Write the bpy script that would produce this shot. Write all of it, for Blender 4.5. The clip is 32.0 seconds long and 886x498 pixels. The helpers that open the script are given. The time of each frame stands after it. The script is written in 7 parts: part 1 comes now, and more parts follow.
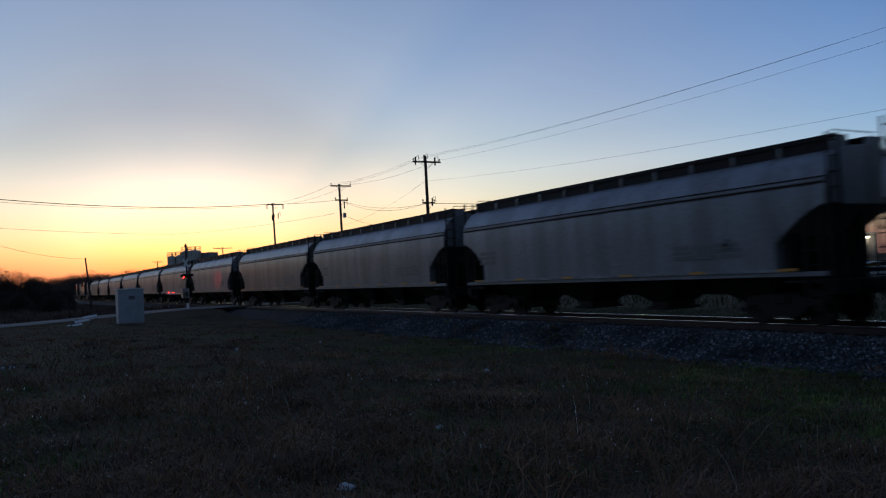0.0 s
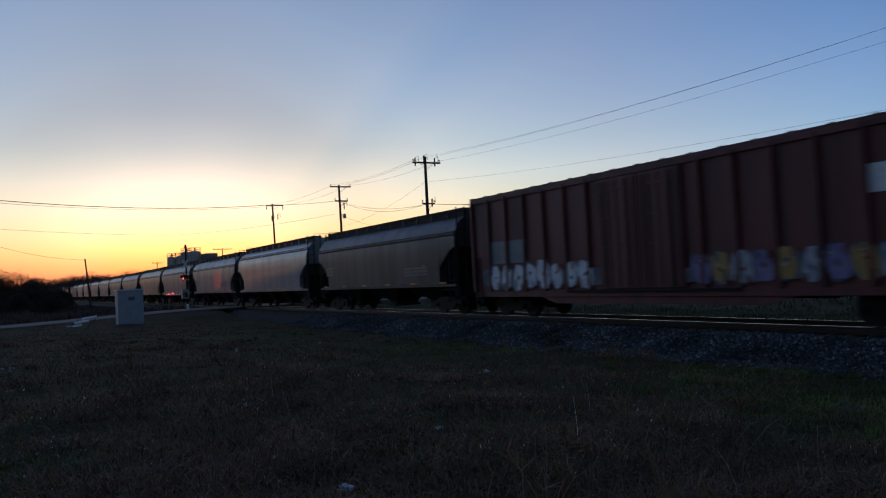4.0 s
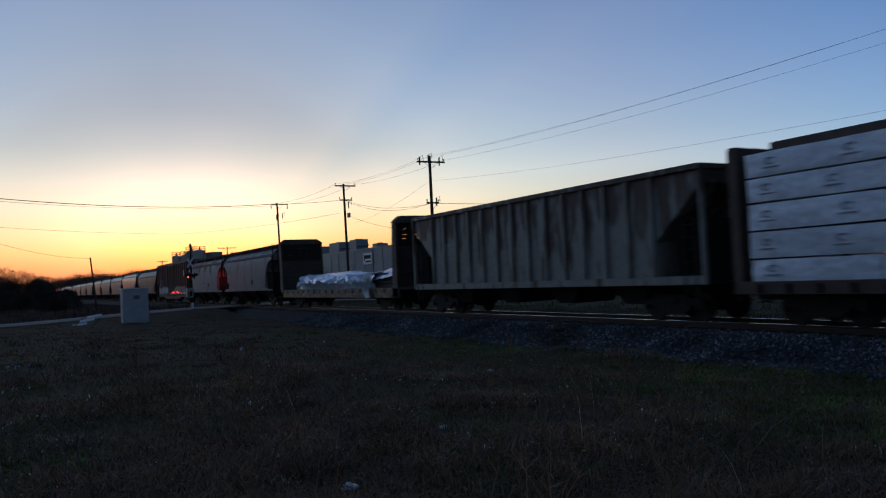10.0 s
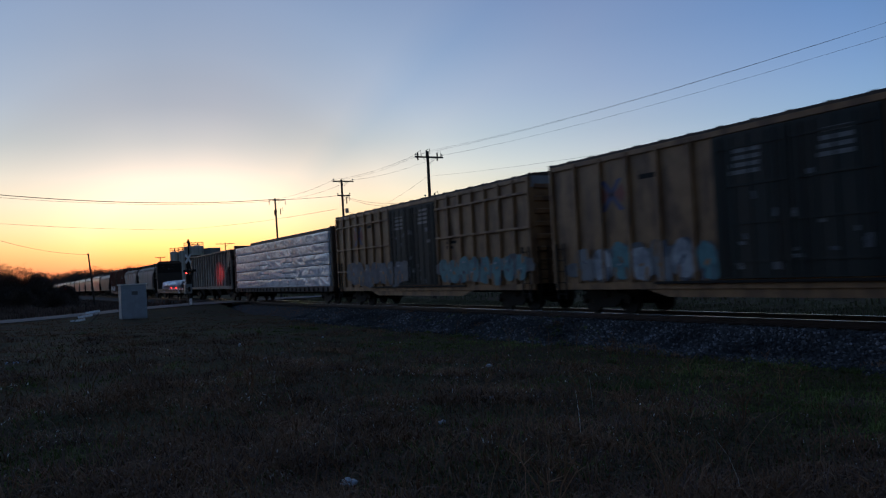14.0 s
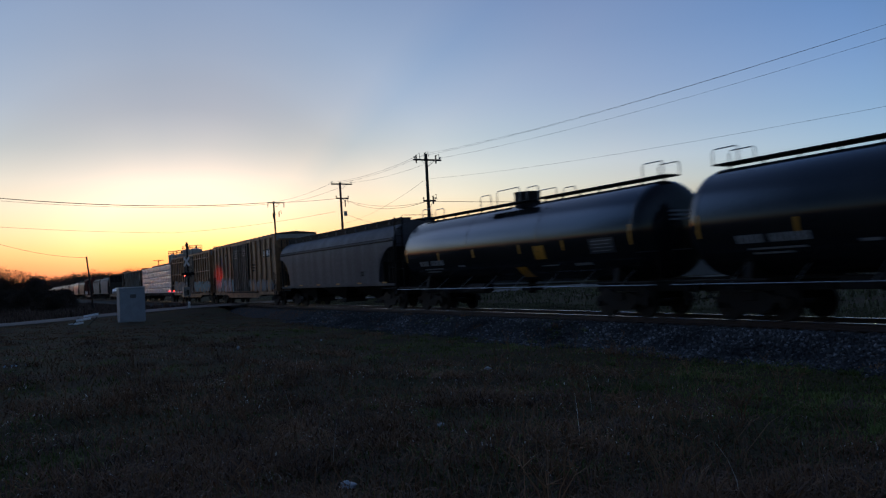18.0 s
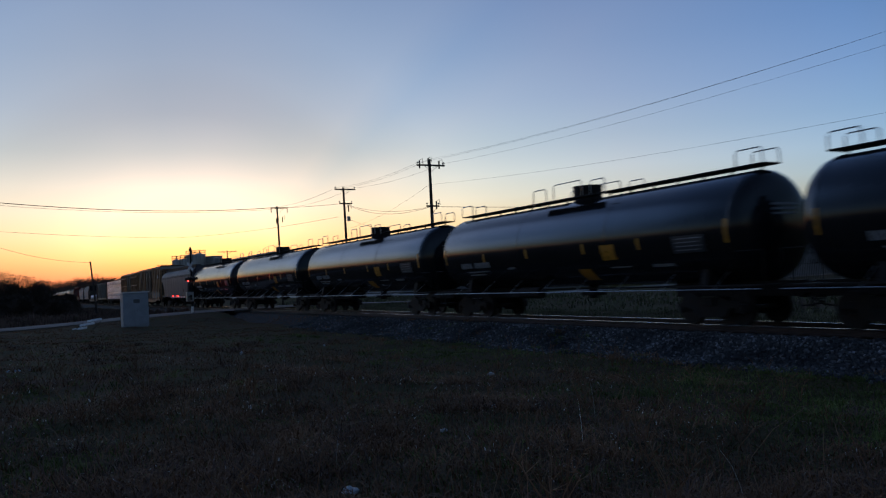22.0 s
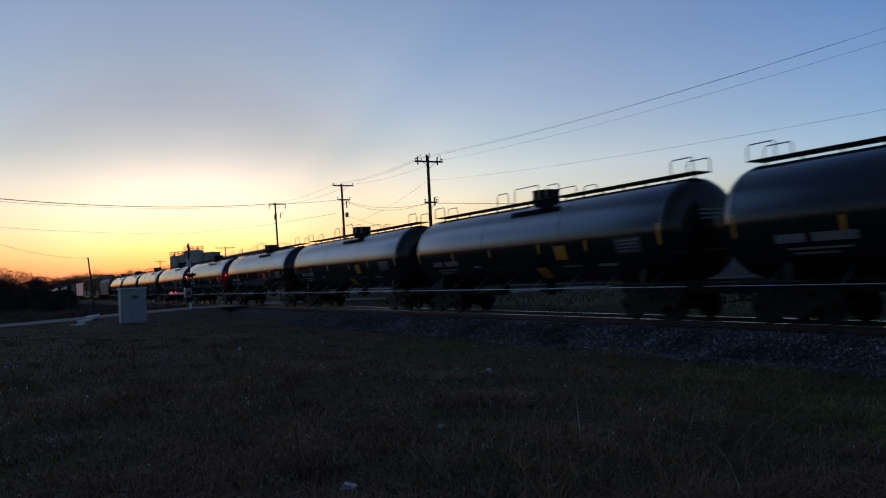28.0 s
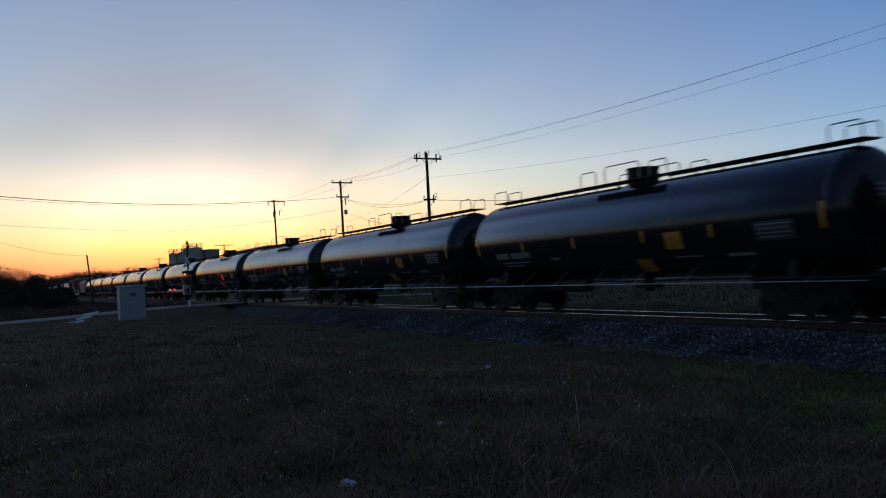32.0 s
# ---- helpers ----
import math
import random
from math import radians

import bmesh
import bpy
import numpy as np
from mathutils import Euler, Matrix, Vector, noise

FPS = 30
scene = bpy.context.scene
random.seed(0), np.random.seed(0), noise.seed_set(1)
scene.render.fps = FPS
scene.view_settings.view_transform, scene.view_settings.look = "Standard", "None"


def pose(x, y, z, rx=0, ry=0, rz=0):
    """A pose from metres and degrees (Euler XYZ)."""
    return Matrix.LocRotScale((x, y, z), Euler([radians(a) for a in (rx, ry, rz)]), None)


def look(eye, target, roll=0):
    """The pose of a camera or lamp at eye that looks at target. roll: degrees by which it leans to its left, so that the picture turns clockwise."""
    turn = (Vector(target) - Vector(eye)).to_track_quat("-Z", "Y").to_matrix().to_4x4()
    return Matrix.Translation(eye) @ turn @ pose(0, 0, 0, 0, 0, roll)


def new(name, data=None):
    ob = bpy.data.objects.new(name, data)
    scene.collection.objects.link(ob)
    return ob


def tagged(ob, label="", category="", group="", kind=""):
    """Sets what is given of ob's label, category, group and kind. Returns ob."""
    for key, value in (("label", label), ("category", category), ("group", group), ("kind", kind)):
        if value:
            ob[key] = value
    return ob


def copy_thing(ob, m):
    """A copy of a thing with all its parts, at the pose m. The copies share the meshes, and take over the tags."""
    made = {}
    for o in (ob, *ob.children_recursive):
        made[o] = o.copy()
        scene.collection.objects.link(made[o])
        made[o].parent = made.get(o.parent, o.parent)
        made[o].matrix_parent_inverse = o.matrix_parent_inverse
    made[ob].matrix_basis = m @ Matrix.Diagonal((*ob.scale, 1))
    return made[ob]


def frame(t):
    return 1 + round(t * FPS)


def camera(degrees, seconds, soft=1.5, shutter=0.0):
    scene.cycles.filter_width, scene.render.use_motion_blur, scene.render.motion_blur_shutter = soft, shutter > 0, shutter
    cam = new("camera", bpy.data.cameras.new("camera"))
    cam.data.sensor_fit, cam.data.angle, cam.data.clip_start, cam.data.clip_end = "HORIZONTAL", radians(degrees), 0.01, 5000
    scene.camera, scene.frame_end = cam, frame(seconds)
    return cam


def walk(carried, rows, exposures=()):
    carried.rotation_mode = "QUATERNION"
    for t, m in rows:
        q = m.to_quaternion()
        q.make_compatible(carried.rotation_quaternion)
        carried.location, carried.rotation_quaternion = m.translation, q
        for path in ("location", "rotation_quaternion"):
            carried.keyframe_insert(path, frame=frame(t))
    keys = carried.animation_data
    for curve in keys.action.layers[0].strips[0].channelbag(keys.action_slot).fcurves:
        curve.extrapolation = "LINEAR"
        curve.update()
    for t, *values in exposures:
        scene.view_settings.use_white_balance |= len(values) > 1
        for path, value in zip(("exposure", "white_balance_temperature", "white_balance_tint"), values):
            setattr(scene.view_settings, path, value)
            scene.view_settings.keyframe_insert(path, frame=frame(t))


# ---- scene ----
# Camera: hand-held beside a railway line. The rails run along x, z = 0 is the top of the rails.
cam = camera(59.69, 32.0, soft=1.2, shutter=0.5)
EYE = (0.0, 0.0, 1.73)
TRACK_Y = 18.43


def aim(yaw, pitch, roll):
    """A pose of the camera: degrees turned from +y towards -x, degrees up, degrees of clockwise lean."""
    a, b = radians(yaw), radians(pitch)
    way = Vector((-math.sin(a) * math.cos(b), math.cos(a) * math.cos(b), math.sin(b)))
    return look(EYE, Vector(EYE) + 100 * way, -roll)


walk(cam, [
    (0.0, aim(60.367, 1.932, 2.958)), (0.5, aim(60.353, 1.995, 2.995)), (1.0, aim(60.181, 1.893, 2.916)),
    (1.5, aim(60.177, 1.713, 3.012)), (2.0, aim(60.259, 1.659, 3.231)), (2.5, aim(60.373, 1.794, 3.115)),
    (3.0, aim(60.319, 1.923, 2.962)), (3.5, aim(60.307, 2.030, 2.956)), (5.5, aim(60.498, 1.711, 3.049)),
    (6.0, aim(60.471, 1.712, 2.925)), (6.5, aim(60.562, 1.632, 2.866)), (7.0, aim(60.623, 1.586, 2.934)),
    (7.5, aim(60.686, 1.690, 2.980)), (8.0, aim(60.693, 1.853, 3.054)), (8.5, aim(60.682, 1.982, 3.026)),
    (9.0, aim(60.714, 2.037, 2.934)), (9.5, aim(60.692, 2.013, 2.839)), (10.0, aim(60.671, 1.949, 2.881)),
    (10.5, aim(60.456, 1.987, 2.957)), (11.0, aim(60.346, 1.982, 3.108)), (11.5, aim(60.377, 1.825, 3.190)),
    (12.0, aim(60.467, 1.510, 3.306)), (12.5, aim(60.568, 1.198, 3.254)), (13.0, aim(60.523, 1.103, 3.010)),
    (13.5, aim(60.469, 1.286, 2.875)), (14.0, aim(60.560, 1.591, 3.002)), (14.5, aim(60.569, 1.800, 3.146)),
    (16.5, aim(60.345, 1.974, 2.787)), (17.0, aim(60.477, 1.897, 2.713)), (17.5, aim(60.532, 1.835, 2.808)),
    (18.0, aim(60.445, 1.786, 3.073)), (18.5, aim(60.327, 1.774, 3.187)), (19.0, aim(60.321, 1.774, 3.183)),
    (19.5, aim(60.396, 1.807, 3.001)), (20.0, aim(60.569, 1.846, 2.791)), (20.5, aim(60.682, 1.882, 2.834)),
    (21.0, aim(60.569, 1.953, 2.900)), (21.5, aim(60.502, 2.069, 3.015)), (22.0, aim(60.661, 2.191, 3.006)),
    (22.5, aim(60.742, 2.094, 3.095)), (23.0, aim(60.654, 1.839, 3.171)), (23.5, aim(60.521, 1.767, 2.944)),
    (24.0, aim(60.370, 1.800, 2.709)), (24.5, aim(60.347, 1.742, 2.634)), (25.0, aim(60.370, 1.648, 2.789)),
    (25.5, aim(60.429, 1.633, 2.968)), (27.5, aim(60.503, 1.854, 2.799)), (28.0, aim(60.537, 1.915, 2.936)),
    (28.5, aim(60.568, 1.859, 2.942)), (29.0, aim(60.649, 1.828, 2.810)), (29.5, aim(60.612, 1.875, 2.740)),
    (30.0, aim(60.481, 1.892, 2.744)), (30.5, aim(60.449, 1.871, 2.718)), (31.0, aim(60.416, 1.813, 2.718)),
    (31.5, aim(60.567, 1.719, 2.953)), (32.0, aim(60.471, 1.693, 3.005)),
], exposures=[(0.0, 1.6, 5700, 10), (32.0, 1.6, 5700, 10)])

# World: clear sky shortly after sunset, the glow over the far end of the line.
world = bpy.data.worlds.new("dusk_sky")
scene.world = world
world.use_nodes = True
wn, wl = world.node_tree.nodes, world.node_tree.links
sky = wn.new("ShaderNodeTexSky")
sky.sky_type = "NISHITA"
sky.sun_disc = False
sky.sun_elevation = radians(1.0)
sky.sun_rotation = radians(-79)
sky.altitude = 100
sky.air_density, sky.dust_density, sky.ozone_density = 1.0, 0.6, 3.0
mute = wn.new("ShaderNodeHueSaturation")
mute.inputs["Saturation"].default_value = 0.72
wl.new(sky.outputs[0], mute.inputs["Color"])
# Thick dusty air low over the horizon reddens the light.
where = wn.new("ShaderNodeTexCoord")
axes = wn.new("ShaderNodeSeparateXYZ")
wl.new(where.outputs["Generated"], axes.inputs[0])
low = wn.new("ShaderNodeValToRGB")
for place, colour in ((0.0, (0.36, 0.17, 0.085)), (0.022, (0.46, 0.215, 0.088)), (0.034, (0.57, 0.33, 0.135)), (0.05, (0.74, 0.52, 0.24)), (0.07, (0.88, 0.71, 0.44)), (0.1, (0.98, 0.88, 0.68)), (0.13, (0.98, 0.91, 0.74)), (0.17, (0.77, 0.765, 0.65)),
                      (0.22, (0.7, 0.715, 0.67)), (0.36, (0.67, 0.71, 0.72)), (0.46, (0.98, 1.0, 1.0)), (0.62, (1.15, 1.15, 1.15))):
    e = low.color_ramp.elements.new(place)
    e.color = (*colour, 1)
low.color_ramp.elements.remove(low.color_ramp.elements[0])
low.color_ramp.elements[-1].color = (1.0, 1.0, 1.05, 1)
wl.new(axes.outputs[2], low.inputs[0])
dust = wn.new("ShaderNodeMix")
dust.data_type, dust.blend_type = "RGBA", "MULTIPLY"
dust.inputs[0].default_value = 1.0
wl.new(mute.outputs[0], dust.inputs[6])
wl.new(low.outputs[0], dust.inputs[7])
# A faint pinkish veil stands over the horizon to both sides of the glow.
veil = wn.new("ShaderNodeValToRGB")
for place, colour in ((0.0, (0.3, 0.17, 0.13)), (0.05, (0.44, 0.31, 0.235)), (0.1, (0.44, 0.36, 0.33)), (0.17, (0.33, 0.31, 0.34)), (0.28, (0.13, 0.14, 0.18)), (0.45, (0.0, 0.0, 0.0))):
    e = veil.color_ramp.elements.new(place)
    e.color = (*colour, 1)
veil.color_ramp.elements.remove(veil.color_ramp.elements[0])
veil.color_ramp.elements[-1].color = (0, 0, 0, 1)
wl.new(axes.outputs[2], veil.inputs[0])
away = wn.new("ShaderNodeVectorMath")
away.operation = "DOT_PRODUCT"
away.inputs[1].default_value = (-0.9816, 0.1908, 0)
wl.new(where.outputs["Generated"], away.inputs[0])
half = wn.new("ShaderNodeMath")
half.operation = "MULTIPLY_ADD"
half.inputs[1].default_value, half.inputs[2].default_value = 0.5, 0.5
wl.new(away.outputs["Value"], half.inputs[0])
side = wn.new("ShaderNodeValToRGB")
for place, tone in ((0.0, (0.2, 0.28, 0.4)), (0.6, (0.42, 0.52, 0.66)), (0.8, (1.0, 1.0, 1.0)), (0.955, (0.85, 0.85, 0.85)), (1.0, (0.1, 0.1, 0.1))):
    e = side.color_ramp.elements.new(place)
    e.color = (*tone, 1)
side.color_ramp.elements.remove(side.color_ramp.elements[0])
side.color_ramp.elements[-1].color = (0, 0, 0, 1)
wl.new(half.outputs[0], side.inputs[0])
spread = wn.new("ShaderNodeMix")
spread.data_type, spread.blend_type = "RGBA", "MULTIPLY"
spread.inputs[0].default_value = 1.0
wl.new(veil.outputs[0], spread.inputs[6])
wl.new(side.outputs[0], spread.inputs[7])
both = wn.new("ShaderNodeMix")
both.data_type, both.blend_type = "RGBA", "ADD"
both.inputs[0].default_value = 1.0
wl.new(dust.outputs[2], both.inputs[6])
wl.new(spread.outputs[2], both.inputs[7])
# The sky darkens towards the east, away from the sunset.
east = wn.new("ShaderNodeValToRGB")
for place, tone in ((0.0, (0.52, 0.56, 0.6)), (0.5, (0.46, 0.5, 0.54)), (0.68, (0.44, 0.53, 0.64)), (0.77, (0.62, 0.78, 1.0)), (0.83, (0.77, 0.92, 1.16)), (0.92, (1.03, 0.98, 1.02)), (0.95, (1.05, 1.03, 1.02)), (0.968, (1.06, 1.05, 1.0)),
                    (0.98, (0.95, 0.95, 0.89)), (0.986, (0.82, 0.83, 0.78)), (0.991, (0.75, 0.785, 0.765)), (0.996, (0.77, 0.8, 0.79)), (1.0, (0.84, 0.87, 0.84))):
    e = east.color_ramp.elements.new(place)
    e.color = (*tone, 1)
east.color_ramp.elements.remove(east.color_ramp.elements[0])
east.color_ramp.elements[-1].color = (0.8, 0.83, 0.78, 1)
wl.new(half.outputs[0], east.inputs[0])
dim = wn.new("ShaderNodeMix")
dim.data_type, dim.blend_type = "RGBA", "MULTIPLY"
dim.inputs[0].default_value = 1.0
wl.new(both.outputs[2], dim.inputs[6])
wl.new(east.outputs[0], dim.inputs[7])
# Faint rays fan out from the place where the sun went down: a paler and a bluer band.
across = wn.new("ShaderNodeVectorMath")
across.operation = "DOT_PRODUCT"
across.inputs[1].default_value = (0.1908, 0.9816, 0)
wl.new(where.outputs["Generated"], across.inputs[0])
lifted = wn.new("ShaderNodeMath")
lifted.inputs[1].default_value = 0.03
wl.new(axes.outputs[2], lifted.inputs[0])
slope = wn.new("ShaderNodeMath")
slope.operation = "ARCTAN2"
wl.new(across.outputs["Value"], slope.inputs[0])
wl.new(lifted.outputs[0], slope.inputs[1])
turned = wn.new("ShaderNodeMapRange")
turned.inputs[1].default_value, turned.inputs[2].default_value = -1.6, 1.6
wl.new(slope.outputs[0], turned.inputs[0])
fan = wn.new("ShaderNodeValToRGB")
for place, tone in ((0.3, (0.98, 0.99, 1.0)), (0.4, (1.0, 1.0, 1.0)), (0.47, (0.97, 0.98, 0.99)), (0.56, (1.01, 1.0, 1.0)), (0.66, (1.0, 1.0, 1.0)), (0.715, (1.04, 1.02, 1.01)), (0.752, (0.93, 0.965, 1.0)), (0.8, (1.035, 1.01, 1.0)), (0.84, (1.0, 1.0, 1.0))):
    e = fan.color_ramp.elements.new(place)
    e.color = (*(c * 0.5 for c in tone), 1)
fan.color_ramp.elements.remove(fan.color_ramp.elements[0])
fan.color_ramp.elements[-1].color = (0.5, 0.5, 0.5, 1)
wl.new(turned.outputs[0], fan.inputs[0])
rise_ = wn.new("ShaderNodeMapRange")
rise_.interpolation_type = "SMOOTHSTEP"
rise_.inputs[1].default_value, rise_.inputs[2].default_value = 0.06, 0.16
wl.new(axes.outputs[2], rise_.inputs[0])
rays = wn.new("ShaderNodeMix")
rays.data_type = "RGBA"
rays.inputs[6].default_value = (0.5, 0.5, 0.5, 1)
wl.new(rise_.outputs[0], rays.inputs[0])
wl.new(fan.outputs[0], rays.inputs[7])
rayed = wn.new("ShaderNodeMix")
rayed.data_type, rayed.blend_type = "RGBA", "MULTIPLY"
rayed.inputs[0].default_value = 1.0
wl.new(dim.outputs[2], rayed.inputs[6])
wl.new(rays.outputs[2], rayed.inputs[7])
# Brighter patch of sky, added left of the view to lift the train's reflections.
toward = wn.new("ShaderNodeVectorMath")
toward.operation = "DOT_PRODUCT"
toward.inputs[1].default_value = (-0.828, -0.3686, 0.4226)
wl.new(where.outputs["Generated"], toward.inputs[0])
sky_lift = wn.new("ShaderNodeValToRGB")
sky_lift.color_ramp.interpolation = "EASE"
sky_lift.color_ramp.elements[0].position, sky_lift.color_ramp.elements[0].color = 0.925, (0.25, 0.25, 0.25, 1)
sky_lift.color_ramp.elements[1].position, sky_lift.color_ramp.elements[1].color = 0.99, (0.8, 0.75, 0.7, 1)
wl.new(toward.outputs["Value"], sky_lift.inputs[0])
sky_lifted = wn.new("ShaderNodeMix")
sky_lifted.data_type, sky_lifted.blend_type = "RGBA", "MULTIPLY"
sky_lifted.inputs[0].default_value = 1.0
wl.new(rayed.outputs[2], sky_lifted.inputs[6])
wl.new(sky_lift.outputs[0], sky_lifted.inputs[7])
wl.new(sky_lifted.outputs[2], wn["Background"].inputs[0])
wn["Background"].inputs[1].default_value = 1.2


# ---------------------------------------------------------------- mesh tools
class Shape:
    """Points and faces of one mesh."""

    def __init__(self):
        self.v, self.f = [], []

    def add(self, pts, faces):
        n = len(self.v)
        self.v += [tuple(p) for p in pts]
        self.f += [tuple(n + i for i in f) for f in faces]
        return self

    def box(self, x0, x1, y0, y1, z0, z1, c=None):
        """A box with chamfered edges."""
        c = min(0.015, 0.12 * min(x1 - x0, y1 - y0, z1 - z0)) if c is None else c
        if c <= 0:
            p = [(x, y, z) for x in (x0, x1) for y in (y0, y1) for z in (z0, z1)]
            return self.add(p, [(0, 1, 3, 2), (4, 6, 7, 5), (0, 4, 5, 1), (2, 3, 7, 6), (0, 2, 6, 4), (1, 5, 7, 3)])
        pts, ix = [], {}
        for i, (x, sx) in enumerate(((x0, 1), (x1, -1))):
            for j, (y, sy) in enumerate(((y0, 1), (y1, -1))):
                for k, (z, sz) in enumerate(((z0, 1), (z1, -1))):
                    ix[i, j, k] = len(pts)
                    pts += [(x, y + sy * c, z + sz * c), (x + sx * c, y, z + sz * c), (x + sx * c, y + sy * c, z)]
        q = lambda i, j, k, a: ix[i, j, k] + a
        fs = [(q(0, 0, 0, 0), q(0, 0, 1, 0), q(0, 1, 1, 0), q(0, 1, 0, 0)), (q(1, 0, 0, 0), q(1, 1, 0, 0), q(1, 1, 1, 0), q(1, 0, 1, 0)),
              (q(0, 0, 0, 1), q(1, 0, 0, 1), q(1, 0, 1, 1), q(0, 0, 1, 1)), (q(0, 1, 0, 1), q(0, 1, 1, 1), q(1, 1, 1, 1), q(1, 1, 0, 1)),
              (q(0, 0, 0, 2), q(0, 1, 0, 2), q(1, 1, 0, 2), q(1, 0, 0, 2)), (q(0, 0, 1, 2), q(1, 0, 1, 2), q(1, 1, 1, 2), q(0, 1, 1, 2))]
        for a in (0, 1):
            for b in (0, 1):
                fs.append((q(a, b, 0, 0), q(a, b, 0, 1), q(a, b, 1, 1), q(a, b, 1, 0)))
                fs.append((q(a, 0, b, 0), q(a, 1, b, 0), q(a, 1, b, 2), q(a, 0, b, 2)))
                fs.append((q(0, a, b, 1), q(1, a, b, 1), q(1, a, b, 2), q(0, a, b, 2)))
                for d in (0, 1):
                    fs.append((q(a, b, d, 0), q(a, b, d, 1), q(a, b, d, 2)))
        return self.add(pts, fs)

    def tube(self, path, r, n=6, cap=True):
        """A round bar along a path; r is one radius or one a point."""
        path = [Vector(p) for p in path]
        rs = r if isinstance(r, (list, tuple)) else [r] * len(path)
        pts = []
        for i, p in enumerate(path):
            d = (path[min(i + 1, len(path) - 1)] - path[max(i - 1, 0)]).normalized()
            s = d.cross(Vector((0, 0, 1)) if abs(d.z) < 0.9 else Vector((1, 0, 0))).normalized()
            u = s.cross(d)
            pts += [p + rs[i] * (math.cos(2 * math.pi * k / n) * s + math.sin(2 * math.pi * k / n) * u) for k in range(n)]
        fs = [(i * n + k, i * n + (k + 1) % n, (i + 1) * n + (k + 1) % n, (i + 1) * n + k) for i in range(len(path) - 1) for k in range(n)]
        if cap:
            fs += [tuple(range(n)), tuple(range((len(path) - 1) * n, len(path) * n))]
        return self.add(pts, fs)

    def loft(self, rings, cap=True):
        """A skin over closed rings of equal count."""
        n = len(rings[0])
        pts = [p for r in rings for p in r]
        fs = [(i * n + k, i * n + (k + 1) % n, (i + 1) * n + (k + 1) % n, (i + 1) * n + k) for i in range(len(rings) - 1) for k in range(n)]
        if cap:
            fs += [tuple(range(n)), tuple(range((len(rings) - 1) * n, len(rings) * n))]
        return self.add(pts, fs)

    def slab(self, outline, y0, y1):
        """An outline of (x, z) made thick from y0 to y1."""
        return self.loft([[(x, y0, z) for x, z in outline], [(x, y1, z) for x, z in outline]])

    def strip(self, outline, x0, x1):
        """An outline of (y, z) drawn out from x0 to x1."""
        return self.loft([[(x0, y, z) for y, z in outline], [(x1, y, z) for y, z in outline]])

    def disc(self, x, y, z, r, h, n=24, axis="z"):
        d = {"x": (h, 0, 0), "y": (0, h, 0), "z": (0, 0, h)}[axis]
        return self.tube([(x, y, z), (x + d[0], y + d[1], z + d[2])], r, n)

    def mesh(self, name, material, smooth=False):
        me = bpy.data.meshes.new(name)
        me.from_pydata(self.v, [], self.f)
        me.validate()
        bm = bmesh.new()
        bm.from_mesh(me)
        bmesh.ops.recalc_face_normals(bm, faces=bm.faces)
        bm.to_mesh(me)
        bm.free()
        me.materials.append(material)
        if smooth:
            me.shade_smooth()
            me.set_sharp_from_angle(angle=radians(35))
        return me


def part(name, shape, material, parent, label="", smooth=False, m=None):
    """One mesh object under a thing or a part."""
    ob = new(name, shape if isinstance(shape, bpy.types.Mesh) else shape.mesh(name, material, smooth))
    ob.parent = parent
    if m is not None:
        ob.matrix_basis = m
    return tagged(ob, label)


def thing(name, label, category, m=None, group="", kind=""):
    ob = new(name)
    ob.empty_display_size = 0.3
    if m is not None:
        ob.matrix_basis = m
    return tagged(ob, label, category, group, kind)


def solid(name, shape, material, label="", category="", group="", kind="", smooth=False, m=None):
    ob = new(name, shape.mesh(name, material, smooth))
    if m is not None:
        ob.matrix_basis = m
    return tagged(ob, label, category, group, kind)


# ---------------------------------------------------------------- materials
def nodes_of(name):
    m = bpy.data.materials.new(name)
    m.use_nodes = True
    return m, m.node_tree.nodes, m.node_tree.links, m.node_tree.nodes["Principled BSDF"]


def noise_at(n, l, coord, scale, detail=4, stretch=(1, 1, 1)):
    mp = n.new("ShaderNodeMapping")
    mp.inputs["Scale"].default_value = stretch
    l.new(coord, mp.inputs[0])
    t = n.new("ShaderNodeTexNoise")
    t.inputs["Scale"].default_value, t.inputs["Detail"].default_value = scale, detail
    l.new(mp.outputs[0], t.inputs[0])
    return t.outputs[0]


def ramp(n, l, fac, a, b):
    r = n.new("ShaderNodeMapRange")
    r.inputs[1].default_value, r.inputs[2].default_value = a, b
    r.interpolation_type = "SMOOTHSTEP"
    l.new(fac, r.inputs[0])
    return r.outputs[0]


def blend(n, l, fac, a, b, kind="MIX"):
    m = n.new("ShaderNodeMix")
    m.data_type, m.blend_type = "RGBA", kind
    for sock, val in ((m.inputs[0], fac), (m.inputs[6], a), (m.inputs[7], b)):
        if hasattr(val, "links"):
            l.new(val, sock)
        else:
            sock.default_value = (*val, 1) if isinstance(val, tuple) else val
    return m.outputs[2]


